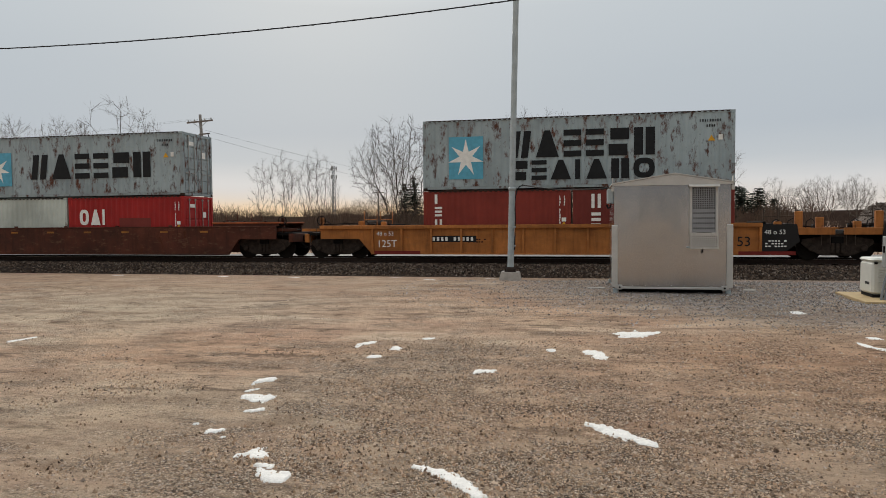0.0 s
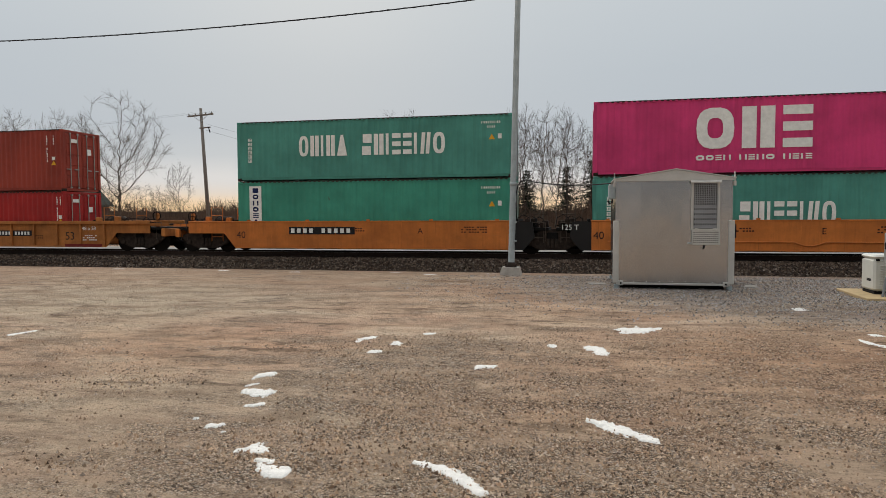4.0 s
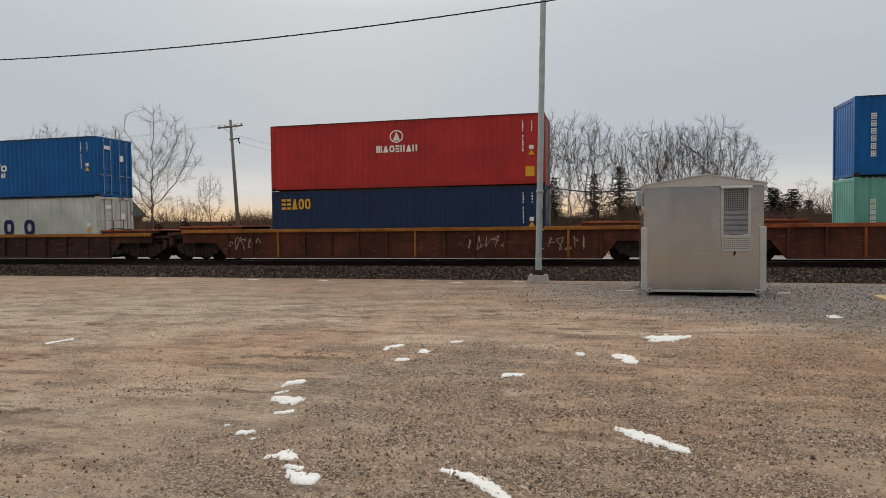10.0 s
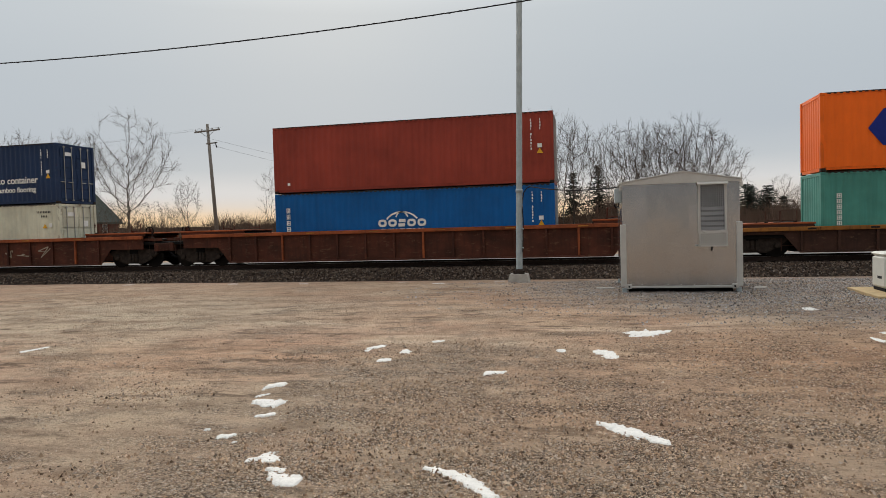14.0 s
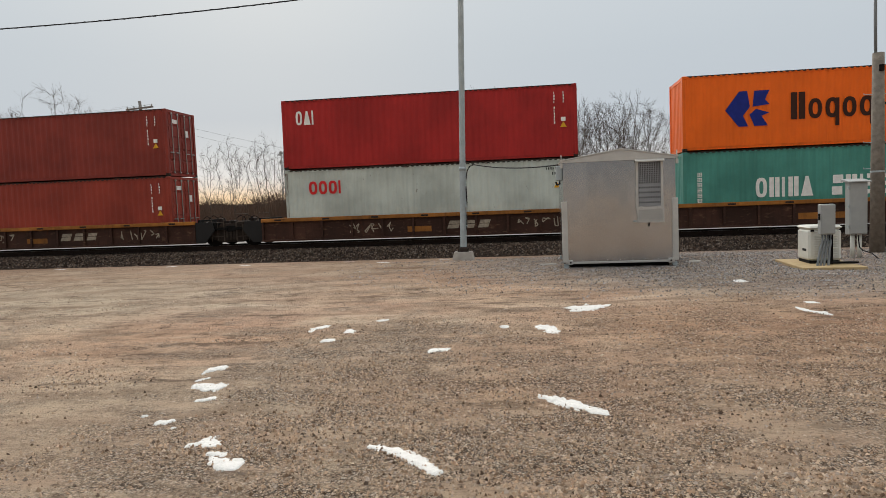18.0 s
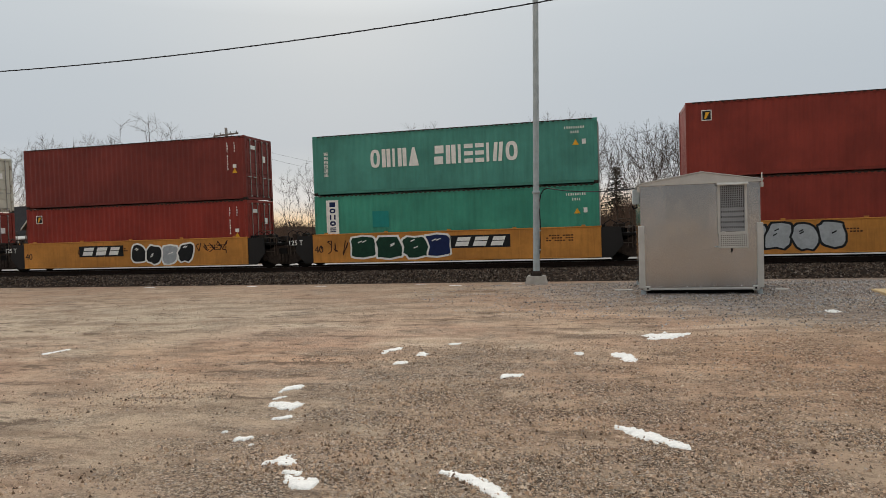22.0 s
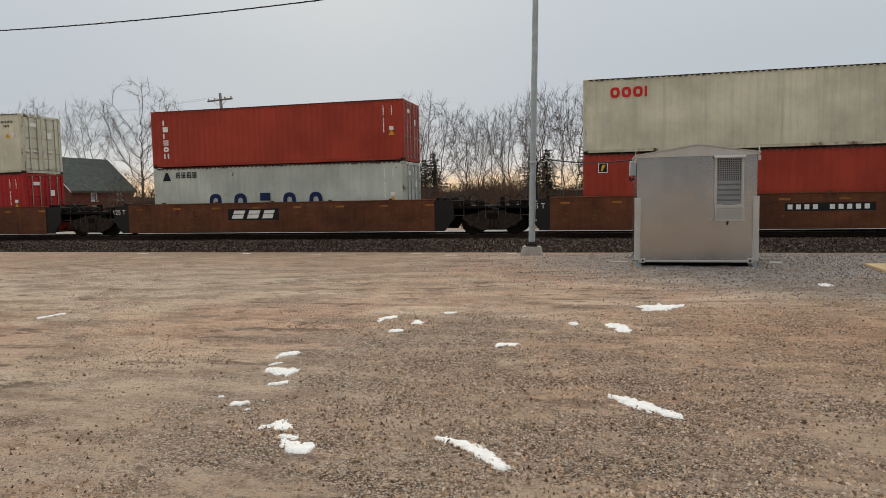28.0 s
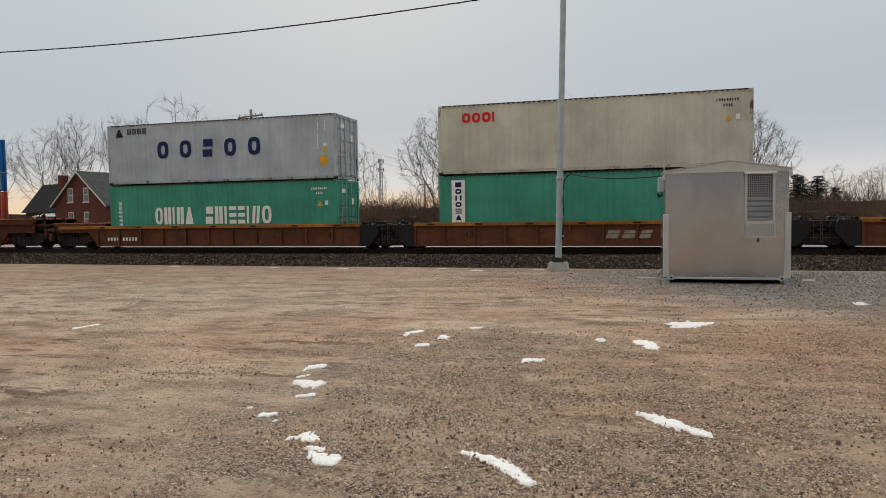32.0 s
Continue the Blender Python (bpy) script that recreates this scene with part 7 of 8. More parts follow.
# short containers in the first four wells: left one, right one
PAIRS = [
    (("pale_grey", M(row_mark(0.12, 0.9, 0.12, 0.42, "o o s o o", NAVY_MARK, "navy letter shapes")), "pale grey short container"), ("bright_red", M(row_mark(0.1, 0.33, 0.5, 0.78, "cv1", WHITE, "white letter shapes"), rect(0.45, 0.72, 0.22, 0.62, paint("dark_red"), "dark repaint patch"), numbers), "red short container with white letters")),
    (("brown_red", M(column(0.08, 0.35, 0.95, "1e2", 0.05, WHITE, "white vertical letter shapes"), numbers), "brown red short container"), ("dark_red", M(column(0.12, 0.35, 0.92, "2e", 0.06, WHITE, "white vertical letter shapes"), numbers), "dark red short container")),
    (("brown_red", M(column(0.08, 0.3, 0.8, "oo", 0.05, WHITE, "white vertical letter shapes"), numbers), "brown red short container"), ("orange_red", M(column(0.08, 0.35, 0.95, "1b11", 0.05, WHITE, "white vertical letter shapes"), numbers), "orange red short container")),
    (("orange", M(emblem(0.06, 0.24, 0.35, 0.75), row_mark(0.3, 0.62, 0.3, 0.6, "haqaq", BROWN_MARK, "dark letter shapes")), "orange short container with blue emblem"), ("bright_red", M(row_mark(0.0, 0.2, 0.5, 0.78, "cv1", WHITE, "white letter shapes"), numbers), "red short container with white letters")),
]


def tiered(text, tail):
    return text + tail if len((text + tail).split()) <= 12 else text


def make_loads():
    for i, (x, upper, lower) in enumerate(STACKS):
        if lower is None:
            z = WELL_Z + STD
            for (colour, marks, label), dx in zip(PAIRS[i], (0.0, LONG - SHORT)):
                add_container(x + dx, FACE_Y, WELL_Z, SHORT, STD, colour, label, marks)
        else:
            add_container(x, FACE_Y, WELL_Z, LONG, lower[1], lower[0], tiered(lower[3], " in a rail well"), lower[2])
            z = WELL_Z + lower[1]
        add_container(x, FACE_Y, z + 0.016, LONG, upper[1], upper[0], tiered(upper[3], " on the upper tier"), upper[2])


# ---- the well cars ----
def truck(parent, x, name_z=RAIL_Z):
    r = 0.44
    zc = RAIL_Z + r
    side = shared("sideframe", lambda: Shape().plate([(-1.25, 0.62), (-0.95, 0.36), (-0.5, 0.16), (0.5, 0.16), (0.95, 0.36), (1.25, 0.62), (1.2, 0.76), (0.6, 0.86), (0.45, 0.98), (-0.45, 0.98), (-0.6, 0.86), (-1.2, 0.76)], -0.07, 0.07).mesh("side_frame"))
    wheel = shared("wheel", lambda: Shape().wheel(0, -0.07, 0.07, 0, r).mesh("wheel"))
    axle = shared("axle", lambda: Shape().tube([(0, -1.02, 0), (0, 1.02, 0)], 0.08, 8).mesh("axle"))
    cap = shared("cap", lambda: Shape().wheel(0, -0.05, 0.05, 0, 0.13, 10).mesh("bearing_cap"))
    spring = shared("spring", lambda: Shape().tube([(0, 0, 0.26), (0, 0, 0.62)], 0.07, 8).tube([(0.17, 0, 0.26), (0.17, 0, 0.62)], 0.07, 8).tube([(-0.17, 0, 0.26), (-0.17, 0, 0.62)], 0.07, 8).mesh("spring_set"))
    bol = shared("bolster", lambda: Shape().box(-0.22, 0.22, -1.1, 1.1, 0.62, 0.9, 0.03).mesh("bolster"))
    for e in (-1, 1):
        f = part("side_frame", side, TRUCK_STEEL, parent)
        f.location = (x, e * 1.0, RAIL_Z)
        sp = part("spring_set", spring, TRUCK_STEEL, f)
        sp.location = (0, -0.1 * 1, 0)
    part("bolster", bol, GRIME, parent).location = (x, 0, RAIL_Z - 0.02)
    for d in (-0.89, 0.89):
        part("axle", axle, GRIME, parent).location = (x + d, 0, zc)
        for e in (-1, 1):
            w = part("wheel", wheel, WHEEL, parent)
            w.matrix_local = pose(x + d, e * 0.75, zc) @ Matrix.Diagonal((1, -e * -1, 1, 1))
            part("bearing_cap", cap, TRUCK_STEEL, parent).location = (x + d, e * 1.09, zc)


LADDER = plain("worn_grey_ladder_steel", srgb(86, 75, 66), 0.7, 0.1, 0.25, 6)


def deck_end(parent, xin, xout, top, colour, brake):
    """Platform, bulkhead and hand rails over a truck, from xin to xout."""
    e = 1 if xout > xin else -1
    lo, hi = min(xin, xout), max(xin, xout)
    part("end_platform", Shape().box(lo, hi, -1.2, 1.2, top - 0.42, top - 0.3, 0.01), GRIME, parent, "dark end platform")
    part("draft_sill", Shape().box(lo, hi, -0.35, 0.35, top - 0.8, top - 0.42, 0.02), GRIME, parent)
    part("end_bulkhead", Shape().box(xin - 0.06, xin + 0.06, -1.2, 1.2, top - 0.8, top + 0.05, 0.01), GRIME, parent)
    x = xin + e * 0.55
    for yy in (-1.16, 1.16):
        rail = part("hand_rail", Shape().tube([(x, yy, top - 0.9), (x, yy, top + 0.62), (x + e * 0.55, yy, top + 0.62), (x + e * 0.55, yy, top - 0.9)], 0.02, 6), paint(colour) if brake else LADDER, parent, "ladder frame with hand rail")
        for z in (top - 0.7, top - 0.4, top - 0.08, top + 0.25):
            part("rung", Shape().tube([(x, yy, z), (x + e * 0.55, yy, z)], 0.016, 5), paint(colour) if brake else LADDER, rail)
    for k in range(3):
        a = xin + e * (0.2 + 0.45 * k)
        part("deck_casting", Shape().box(a - 0.13, a + 0.13, -0.95 + 0.3 * k, -0.55 + 0.3 * k, top - 0.3, top - 0.02 + 0.1 * (k % 2), 0.03), CASTING, parent)
    part("air_line", Shape().tube([(lo, -0.75, top - 0.22), ((lo + hi) / 2, -0.7, top - 0.1), (hi, -0.75, top - 0.25)], 0.025, 6), GRIME, parent)
    if colour != "car_black" and not brake:
        for yy in (-1.32, 1.25):
            part("side_sill", Shape().box(lo, hi, yy, yy + 0.07, top - 0.46, top - 0.2, 0.01), paint(colour), parent, "painted end sill")
        for k in range(3):
            a = lo + (hi - lo) * (0.2 + 0.3 * k)
            h = (0.34, 0.72, 0.5)[k]
            part("end_stand", Shape().box(a - 0.13, a + 0.13, -1.2, -1.05, top - 0.3, top - 0.3 + h, 0.015), paint(colour), parent, "painted upright stand")
    rng = random.Random(int(abs(xin * 100)) + int(brake))
    for k in range(4):
        a = lo + (hi - lo) * (0.15 + 0.2 * k + rng.uniform(-0.05, 0.05))
        yy = rng.uniform(-1.1, -0.5)
        w, d, h = rng.uniform(0.06, 0.2), rng.uniform(0.06, 0.16), rng.uniform(0.12, 0.36)
        part("valve_box", Shape().box(a - w, a + w, yy - d, yy + d, top - 0.3, top - 0.3 + h, 0.02), CASTING if k % 2 else GRIME, parent)
    for k in range(3):
        a = lo + (hi - lo) * (0.2 + 0.25 * k)
        r = rng.uniform(0.16, 0.3)
        part("hose", Shape().tube([(a - r, -0.9, top - 0.3), (a - 0.8 * r, -0.92, top - 0.05 + r * 0.5), (a, -0.94, top + r * 0.8), (a + 0.8 * r, -0.92, top - 0.02 + r * 0.4), (a + r, -0.9, top - 0.3)], 0.018, 5), RUBBER, parent)
    part("end_grab", Shape().tube([(xout - e * 0.12, -1.17, top - 0.85), (xout - e * 0.12, -1.2, top - 0.1), (xout - e * 0.42, -1.2, top - 0.1), (xout - e * 0.42, -1.17, top - 0.85)], 0.014, 5), LADDER, parent, "thin grey grab iron")
    if brake:
        bx = xout - e * 0.55
        part("brake_wheel", Shape().ring(bx, top + 0.22, 0.21, 0.21, 0.03, -0.96, -0.92, 18).box(bx - 0.2, bx + 0.2, -0.95, -0.93, top + 0.21, top + 0.23).box(bx - 0.01, bx + 0.01, -0.95, -0.93, top + 0.02, top + 0.42), GRIME, parent)
        part("brake_stand", Shape().box(bx - 0.07, bx + 0.07, -0.92, -0.78, top - 0.3, top + 0.35, 0.01), paint(colour), parent)
        if colour in ("car_rust", "car_copper", "car_brown") and abs(xin) < 8:
            a, b = sorted((xin - e * 0.05, xin + e * 3.2))
            part("deck_cover", Shape().box(a, b, -1.36, 1.36, top + 0.1, top + 0.17, 0.015), paint("sill_orange"), parent, "raised painted cover plate over the truck")
            for y in (-1.33, 1.27):
                part("cover_skirt", Shape().box(a + 0.05, b - 0.05, y, y + 0.06, top, top + 0.1), paint(colour), parent)
            for k in range(3):
                part("cover_lug", Shape().box(a + 0.5 + k, a + 0.62 + k, -1.3, -1.18, top + 0.17, top + 0.22, 0.01), CASTING, parent)
        else:
            part("deck_cover", Shape().box(min(xin, xin + e * 1.5), max(xin, xin + e * 1.5), -1.15, 1.15, top - 0.09, top - 0.02, 0.015), paint(colour), parent, "worn painted cover plate over the truck")
        for k, (a, h) in enumerate(((0.25, 0.16), (0.75, 0.1), (1.25, 0.2))):
            part("lock_casting", Shape().box(xin + e * a - 0.11, xin + e * a + 0.11, -1.25, -1.02, top - 0.04, top + h, 0.025), CASTING if k % 2 else paint(colour), parent, "raised container lock casting")
        for z, y in ((top - 0.06, -1.0), (top + 0.07, -0.85), (top - 0.2, -1.1)):
            part("brake_pipe", Shape().tube([(xin + e * 1.45, y, z), (xin + e * 1.9, y - 0.02, z + 0.03), (xout - e * 0.3, y, z - 0.04)], 0.022, 6), CASTING, parent)
        for a, h in ((0.25, 0.5), (0.85, 0.36)) if colour == "car_copper" else ():
            part("corner_post", Shape().box(xout - e * a - 0.03, xout - e * a + 0.03, -1.22, -1.16, top - 0.7, top + h, 0.006), GRIME, parent, "dark upright post")
        part("crossover_step", Shape().box(min(xin + e * 1.5, xout + e * 0.25), max(xin + e * 1.5, xout + e * 0.25), -1.16, -0.8, top - 0.2, top - 0.14, 0.01), CASTING, parent, "grated crossover step")
        part("step_edge", Shape().box(min(xin + e * 1.5, xout + e * 0.25), max(xin + e * 1.5, xout + e * 0.25), -1.2, -1.161, top - 0.24, top - 0.12, 0.006), paint(colour), parent, "worn painted step edge")
        part("air_tank", Shape().tube([(xin + e * 0.4, -0.5, top + 0.02), (xin + e * 0.5, -0.5, top + 0.02), (xin + e * 1.1, -0.5, top + 0.02), (xin + e * 1.2, -0.5, top + 0.02)], [0.1, 0.2, 0.2, 0.1], 10), CASTING, parent, "", True)


def coupler(parent, x, e):
    part("coupler", Shape().box(min(x, x + e * 0.75), max(x, x + e * 0.75), -0.09, 0.09, 0.78, 0.98, 0.02).box(min(x + e * 0.5, x + e * 0.75), max(x + e * 0.5, x + e * 0.75), -0.18, 0.16, 0.74, 1.02, 0.04), GRIME, parent)
    part("air_hose", Shape().tube([(x, -0.3, 0.7), (x + e * 0.25, -0.3, 0.5), (x + e * 0.5, -0.28, 0.42), (x + e * 0.72, -0.25, 0.5), (x + e * 0.8, -0.2, 0.62)], 0.03, 6), RUBBER, parent)


def scribble(base, x0, x1, z0, z1, y, material, seed, n=7, thick=0.03):
    rng = random.Random(seed)
    s = Shape()
    lift = 0.0
    w = (x1 - x0) / n
    for i in range(n):
        cx = x0 + (i + 0.5) * w
        pts = [(cx + rng.uniform(-0.5, 0.5) * w, z0 + (z1 - z0) * rng.random()) for k in range(5)]
        for a, b in zip(pts, pts[1:]):
            d = Vector((b[0] - a[0], b[1] - a[1]))
            if d.length < 1e-3:
                continue
            q = Vector((-d.y, d.x)).normalized() * thick / 2
            lift += 0.0002
            s.plate([(a[0] - q.x, a[1] - q.y), (b[0] - q.x, b[1] - q.y), (b[0] + q.x, b[1] + q.y), (a[0] + q.x, a[1] + q.y)], y - 0.005 - lift, y)
    part("spray_scrawl", s, material, base, "thin sprayed scrawl")


def throw_up(base, x0, x1, z0, z1, y, fills, outline, seed, n=4):
    """Fat sprayed shapes leaning on each other: rounded or stepped bodies with a dark or pale outline and highlights."""
    rng = random.Random(seed)
    w, h = (x1 - x0) / n, z1 - z0

    def body(cx, cz, rx, rz, square, lean, jag, grow):
        pts = []
        for k in range(16):
            a = 2 * math.pi * k / 16
            c, q = math.cos(a), math.sin(a)
            c, q = math.copysign(abs(c) ** square, c), math.copysign(abs(q) ** square, q)
            dz = (rz * (1 + jag[k])) * q
            pts.append((cx + rx * (1 + jag[(k + 5) % 16]) * c + lean * dz + grow * c, cz + dz + grow * q))
        return pts
    for i in range(n):
        cx, cz = x0 + (i + 0.5) * w, (z0 + z1) / 2 + rng.uniform(-0.04, 0.04) * h
        square, lean = rng.choice((0.4, 0.55, 0.8)), rng.uniform(-0.22, 0.22)
        jag = [rng.uniform(-0.14, 0.1) for k in range(16)]
        rx, rz = 0.5 * w, 0.44 * h
        lift = 0.0016 * i
        part("spray_outline", Shape().plate(body(cx, cz, rx, rz, square, lean, jag, 0.05), y - 0.004 - lift, y), outline, base, "sprayed outline")
        part("spray_fill", Shape().plate(body(cx, cz, rx - 0.03, rz - 0.03, square, lean, jag, 0.0), y - 0.0055 - lift, y - 0.001), fills[i % len(fills)], base, "fat sprayed graffiti shape")
        s = Shape()
        for k in range(2):
            a, b = cx + rng.uniform(-0.3, 0.1) * w, cz + rng.uniform(-0.2, 0.25) * h
            s.plate([(a, b), (a + 0.16 * w, b + 0.07 * h), (a + 0.15 * w, b + 0.11 * h), (a - 0.01 * w, b + 0.04 * h)], y - 0.007 - lift - 0.0004 * k, y - 0.002)
        part("spray_highlight", s, outline, base, "sprayed highlight strokes")


def small_text(base, text, x, z, size, y, material, label):
    cu = bpy.data.curves.new("lettering", "FONT")
    cu.body, cu.size, cu.extrude = text, size, 0.002
    tmp = bpy.data.objects.new("lettering", cu)
    me = bpy.data.meshes.new_from_object(tmp)
    bpy.data.objects.remove(tmp)
    part("lettering", me, material, base, label).matrix_local = pose(x, y - 0.004, z, 90, 0, 0)


FADED_WHITE = plain("faded_white_spray_paint", srgb(168, 156, 138), 0.75, 0, 0.3, 5)
HALF = {"ribbed": 11.3, "smooth40": 9.1, "single48": 9.8, "spine": 9.8, "smooth53": 11.3}
REACH = {"ribbed": 7.05, "smooth40": 6.15, "single48": 7.0, "spine": 7.2, "smooth53": 7.4}


def add_car(index, x, style, top, body, chord, left, right, gap_left, gap_right, label):
    """One unit of a well car. x: the load's left end; left and right: 'a' shared truck, 'c' coupler; gaps: metres from the unit's middle to the joint."""
    base = thing("well_car", pose(x + LONG / 2, FACE_Y + 1.219, 0), label, "railway car", "well cars of the train")
    half, reach = HALF[style], REACH[style]
    paintb, paintc = paint(body), paint(chord)
    bot = {"smooth40": 0.2, "spine": 0.18}.get(style, 0.215 if body == "car_gold" else 0.165)
    yf = -1.41 if style != "spine" else -1.38
    xa = -(half - 0.65) if left == "c" else -reach
    xb = (half - 0.65) if right == "c" else reach
    ta, tb = -(half - 1.35) if left == "c" else -gap_left, (half - 1.35) if right == "c" else gap_right

    def outline(z0, z1):
        o = []
        if left == "c":
            o += [(xa, 0.86), (ta + 1.05, 0.86), (ta + 1.6, z0)]
        else:
            o += [(xa, z0)]
        if right == "c":
            o += [(tb - 1.6, z0), (tb - 1.05, 0.86), (xb, 0.86)]
        else:
            o += [(xb, z0)]
        return o + [(xb, z1), (xa, z1)]
    ribbed = style in ("ribbed", "single48", "spine")
    for e in (-1, 1):
        y0, y1 = (yf + (0.09 if ribbed else 0.0), yf + 0.12) if e < 0 else (-yf - 0.12, -yf - (0.09 if ribbed else 0))
        part("side_panel", Shape().plate(outline(bot, top - 0.02), y0, y1), paintb, base)
        c0, c1 = (yf - 0.02, yf + 0.14) if e < 0 else (-yf - 0.14, -yf + 0.02)
        hc = 0.15 if ribbed else 0.05
        part("top_chord", Shape().box(xa, xb, c0, c1, top - hc, top, 0.012), paintc, base, "long upper sill")
        b0, b1 = (ta + 1.6 if left == "c" else xa), (tb - 1.6 if right == "c" else xb)
        part("bottom_chord", Shape().box(b0, b1, min(c0, c1) + 0.02, max(c0, c1) - 0.02, bot - 0.005, bot + (0.06 if ribbed else 0.02)), paintb if ribbed else GRIME, base)
    if ribbed:
        post = shared(("post", top, style), lambda: Shape().box(-0.045, 0.045, yf, yf + 0.088, bot + 0.06, top - 0.15, 0.008).mesh("post"))
        n = int((b1 - b0) / 1.24)
        for i in range(n + 1):
            part("post", post, paintc if (style == "ribbed" and i % 5 == 2) else paintb, base).location = (b0 + 0.06 + (b1 - b0 - 0.12) * i / n, 0, 0)
    else:
        for i in range(6):
            xx = -5.4 + i * 2.1
            part("drain_lip", Shape().box(xx, xx + 0.5, yf - 0.012, yf, bot, bot + 0.035), paintb, base)
        for i in range(9):
            part("weld_seam", Shape().box(-5.9 + i * 1.47, -5.875 + i * 1.47, yf - 0.004, yf, bot + 0.03, top - 0.06), paintb, base)
        part("lower_lip", Shape().box(b0, b1, yf - 0.03, yf, bot + 0.02, bot + 0.05), paintc, base, "worn lower lip")
        for i in range(5):
            part("stacking_lug", Shape().box(-5.6 + i * 2.75, -5.45 + i * 2.75, yf + 0.02, yf + 0.1, top, top + 0.06, 0.01), paintc, base)
    part("well_floor", Shape().box(-7, 7, -1.2, 1.2, bot + 0.03, WELL_Z - 0.004), GRIME, base)
    part("cross_beam", Shape().box(-6.1, -5.8, -1.28, 1.28, bot + 0.01, WELL_Z - 0.004).box(5.8, 6.1, -1.28, 1.28, bot + 0.01, WELL_Z - 0.004), GRIME, base)
    # ends
    for kind, e, t, xe in ((left, -1, ta, xa), (right, 1, tb, xb)):
        if kind == "c":
            deck_end(base, e * (6.35 if abs(t) < 9 else 7.6), e * half, top, body, True)
            truck(base, t)
            coupler(base, e * half, e)
            part("end_sill", Shape().box(e * half - 0.1, e * half + 0.1, -1.3, 1.3, top - 0.72, top - 0.35, 0.02), paintb, base)
        else:
            # dark end piece beside the shared truck
            wid = 1.2 if style in ("ribbed",) else 0.75
            zlow = bot
            o = [(xe, zlow), (xe + e * wid * 0.55, zlow), (xe + e * (wid + 0.1), 0.72), (xe + e * wid, top - 0.06), (xe, top - 0.06)]
            if e < 0:
                o = o[::-1]
            for q in (-1, 1):
                yy = (yf + 0.03, yf + 0.1) if q < 0 else (-yf - 0.1, -yf - 0.03)
                part("end_panel", Shape().plate(o, *yy), paint("car_black"), base, "black end panel")
            deck_end(base, xe + e * 0.1, t - e * 0.15, top, body if style == "ribbed" else "car_black", False)
            if e > 0:
                truck(base, t)
    return base, yf, bot


JOINTS = "caacaaaacccccc" + "aaaac" + "aaaac" + "c" + "aac" + "c" + "aa"
CARS = [("smooth53", 1.44, "car_rust", "car_rust")] + [("ribbed", 1.43, "car_gold", "car_gold")] * 3 + [("smooth40", 1.40, "car_orange", "car_orange")] * 5 \
    + [("single48", 1.33, "car_brown", "sill_yellow"), ("ribbed", 1.46, "car_rust", "sill_yellow")] + [("ribbed", 1.47, "car_rust", "sill_orange")] * 3 \
    + [("spine", 1.14, "car_brown", "sill_yellow")] * 5 + [("smooth40", 1.46, "car_yellow", "car_yellow")] * 5 + [("ribbed", 1.47, "car_copper", "sill_yellow")] \
    + [("smooth53", 1.50, "car_copper", "car_copper")] * 3 + [("ribbed", 1.43, "car_rust", "car_rust")] + [("spine", 1.17, "car_copper", "sill_yellow")] * 3
CAR_LABEL = {"smooth53": "rust-brown smooth-sided well car", "ribbed": "ribbed-sided steel well car", "smooth40": "yellow smooth-sided well car", "single48": "dark brown well car with yellow sill", "spine": "low ribbed well car with yellow upper sill"}
CAR_COLOUR = {"car_gold": "ochre yellow", "car_orange": "orange", "car_yellow": "bright yellow", "car_rust": "rusty red-brown", "car_brown": "dirty brown", "car_copper": "rusty orange"}


def plate_logo(base, x0, x1, z0, z1, y, dark=True):
    if dark:
        part("logo_plate", Shape().box(x0, x1, y - 0.004, y, z0, z1), BLACK, base, "black plate")
        y -= 0.004
    h, w = z1 - z0, x1 - x0
    for a, b in ((0.06, 0.32), (0.36, 0.62), (0.66, 0.9)):
        for low, high in ((0.14, 0.5), (0.56, 0.86)):
            s = Shape().plate([(x0 + (a + 0.08 * low) * w, z0 + low * h), (x0 + (b - 0.04 + 0.08 * low) * w, z0 + low * h),
                               (x0 + (b - 0.04 + 0.08 * high) * w, z0 + high * h), (x0 + (a + 0.08 * high) * w, z0 + high * h)], y - 0.004, y)
            part("logo_bar", s, WHITE if dark else FADED_WHITE, base, "slanted white logo bar")


def number_bar(base, x0, x1, z0, z1, y, dark=True):
    if dark:
        part("number_plate", Shape().box(x0, x1, y - 0.003, y, z0, z1), BLACK, base, "black number plate")
    s = Shape()
    n = 10
    w = (x1 - x0) * 0.94 / n
    for i in range(n):
        if i == 4:
            continue
        a = x0 + (x1 - x0) * 0.03 + i * w
        s.box(a, a + 0.58 * w, y - 0.007, y - 0.003, z0 + 0.2 * (z1 - z0), z1 - 0.2 * (z1 - z0))
    part("number_bars", s, WHITE, base, "white number bars")


def fine_print(base, x, z, w, y, rows=2, material=None):
    s = Shape()
    for r in range(rows):
        for i in range(int(w / 0.11)):
            if (i * 7 + r * 3) % 5:
                s.box(x + i * 0.11, x + i * 0.11 + 0.08, y - 0.004, y, z - r * 0.1, z - r * 0.1 + 0.05)
    part("fine_print", s, material or BROWN_MARK, base, "tiny illegible print")


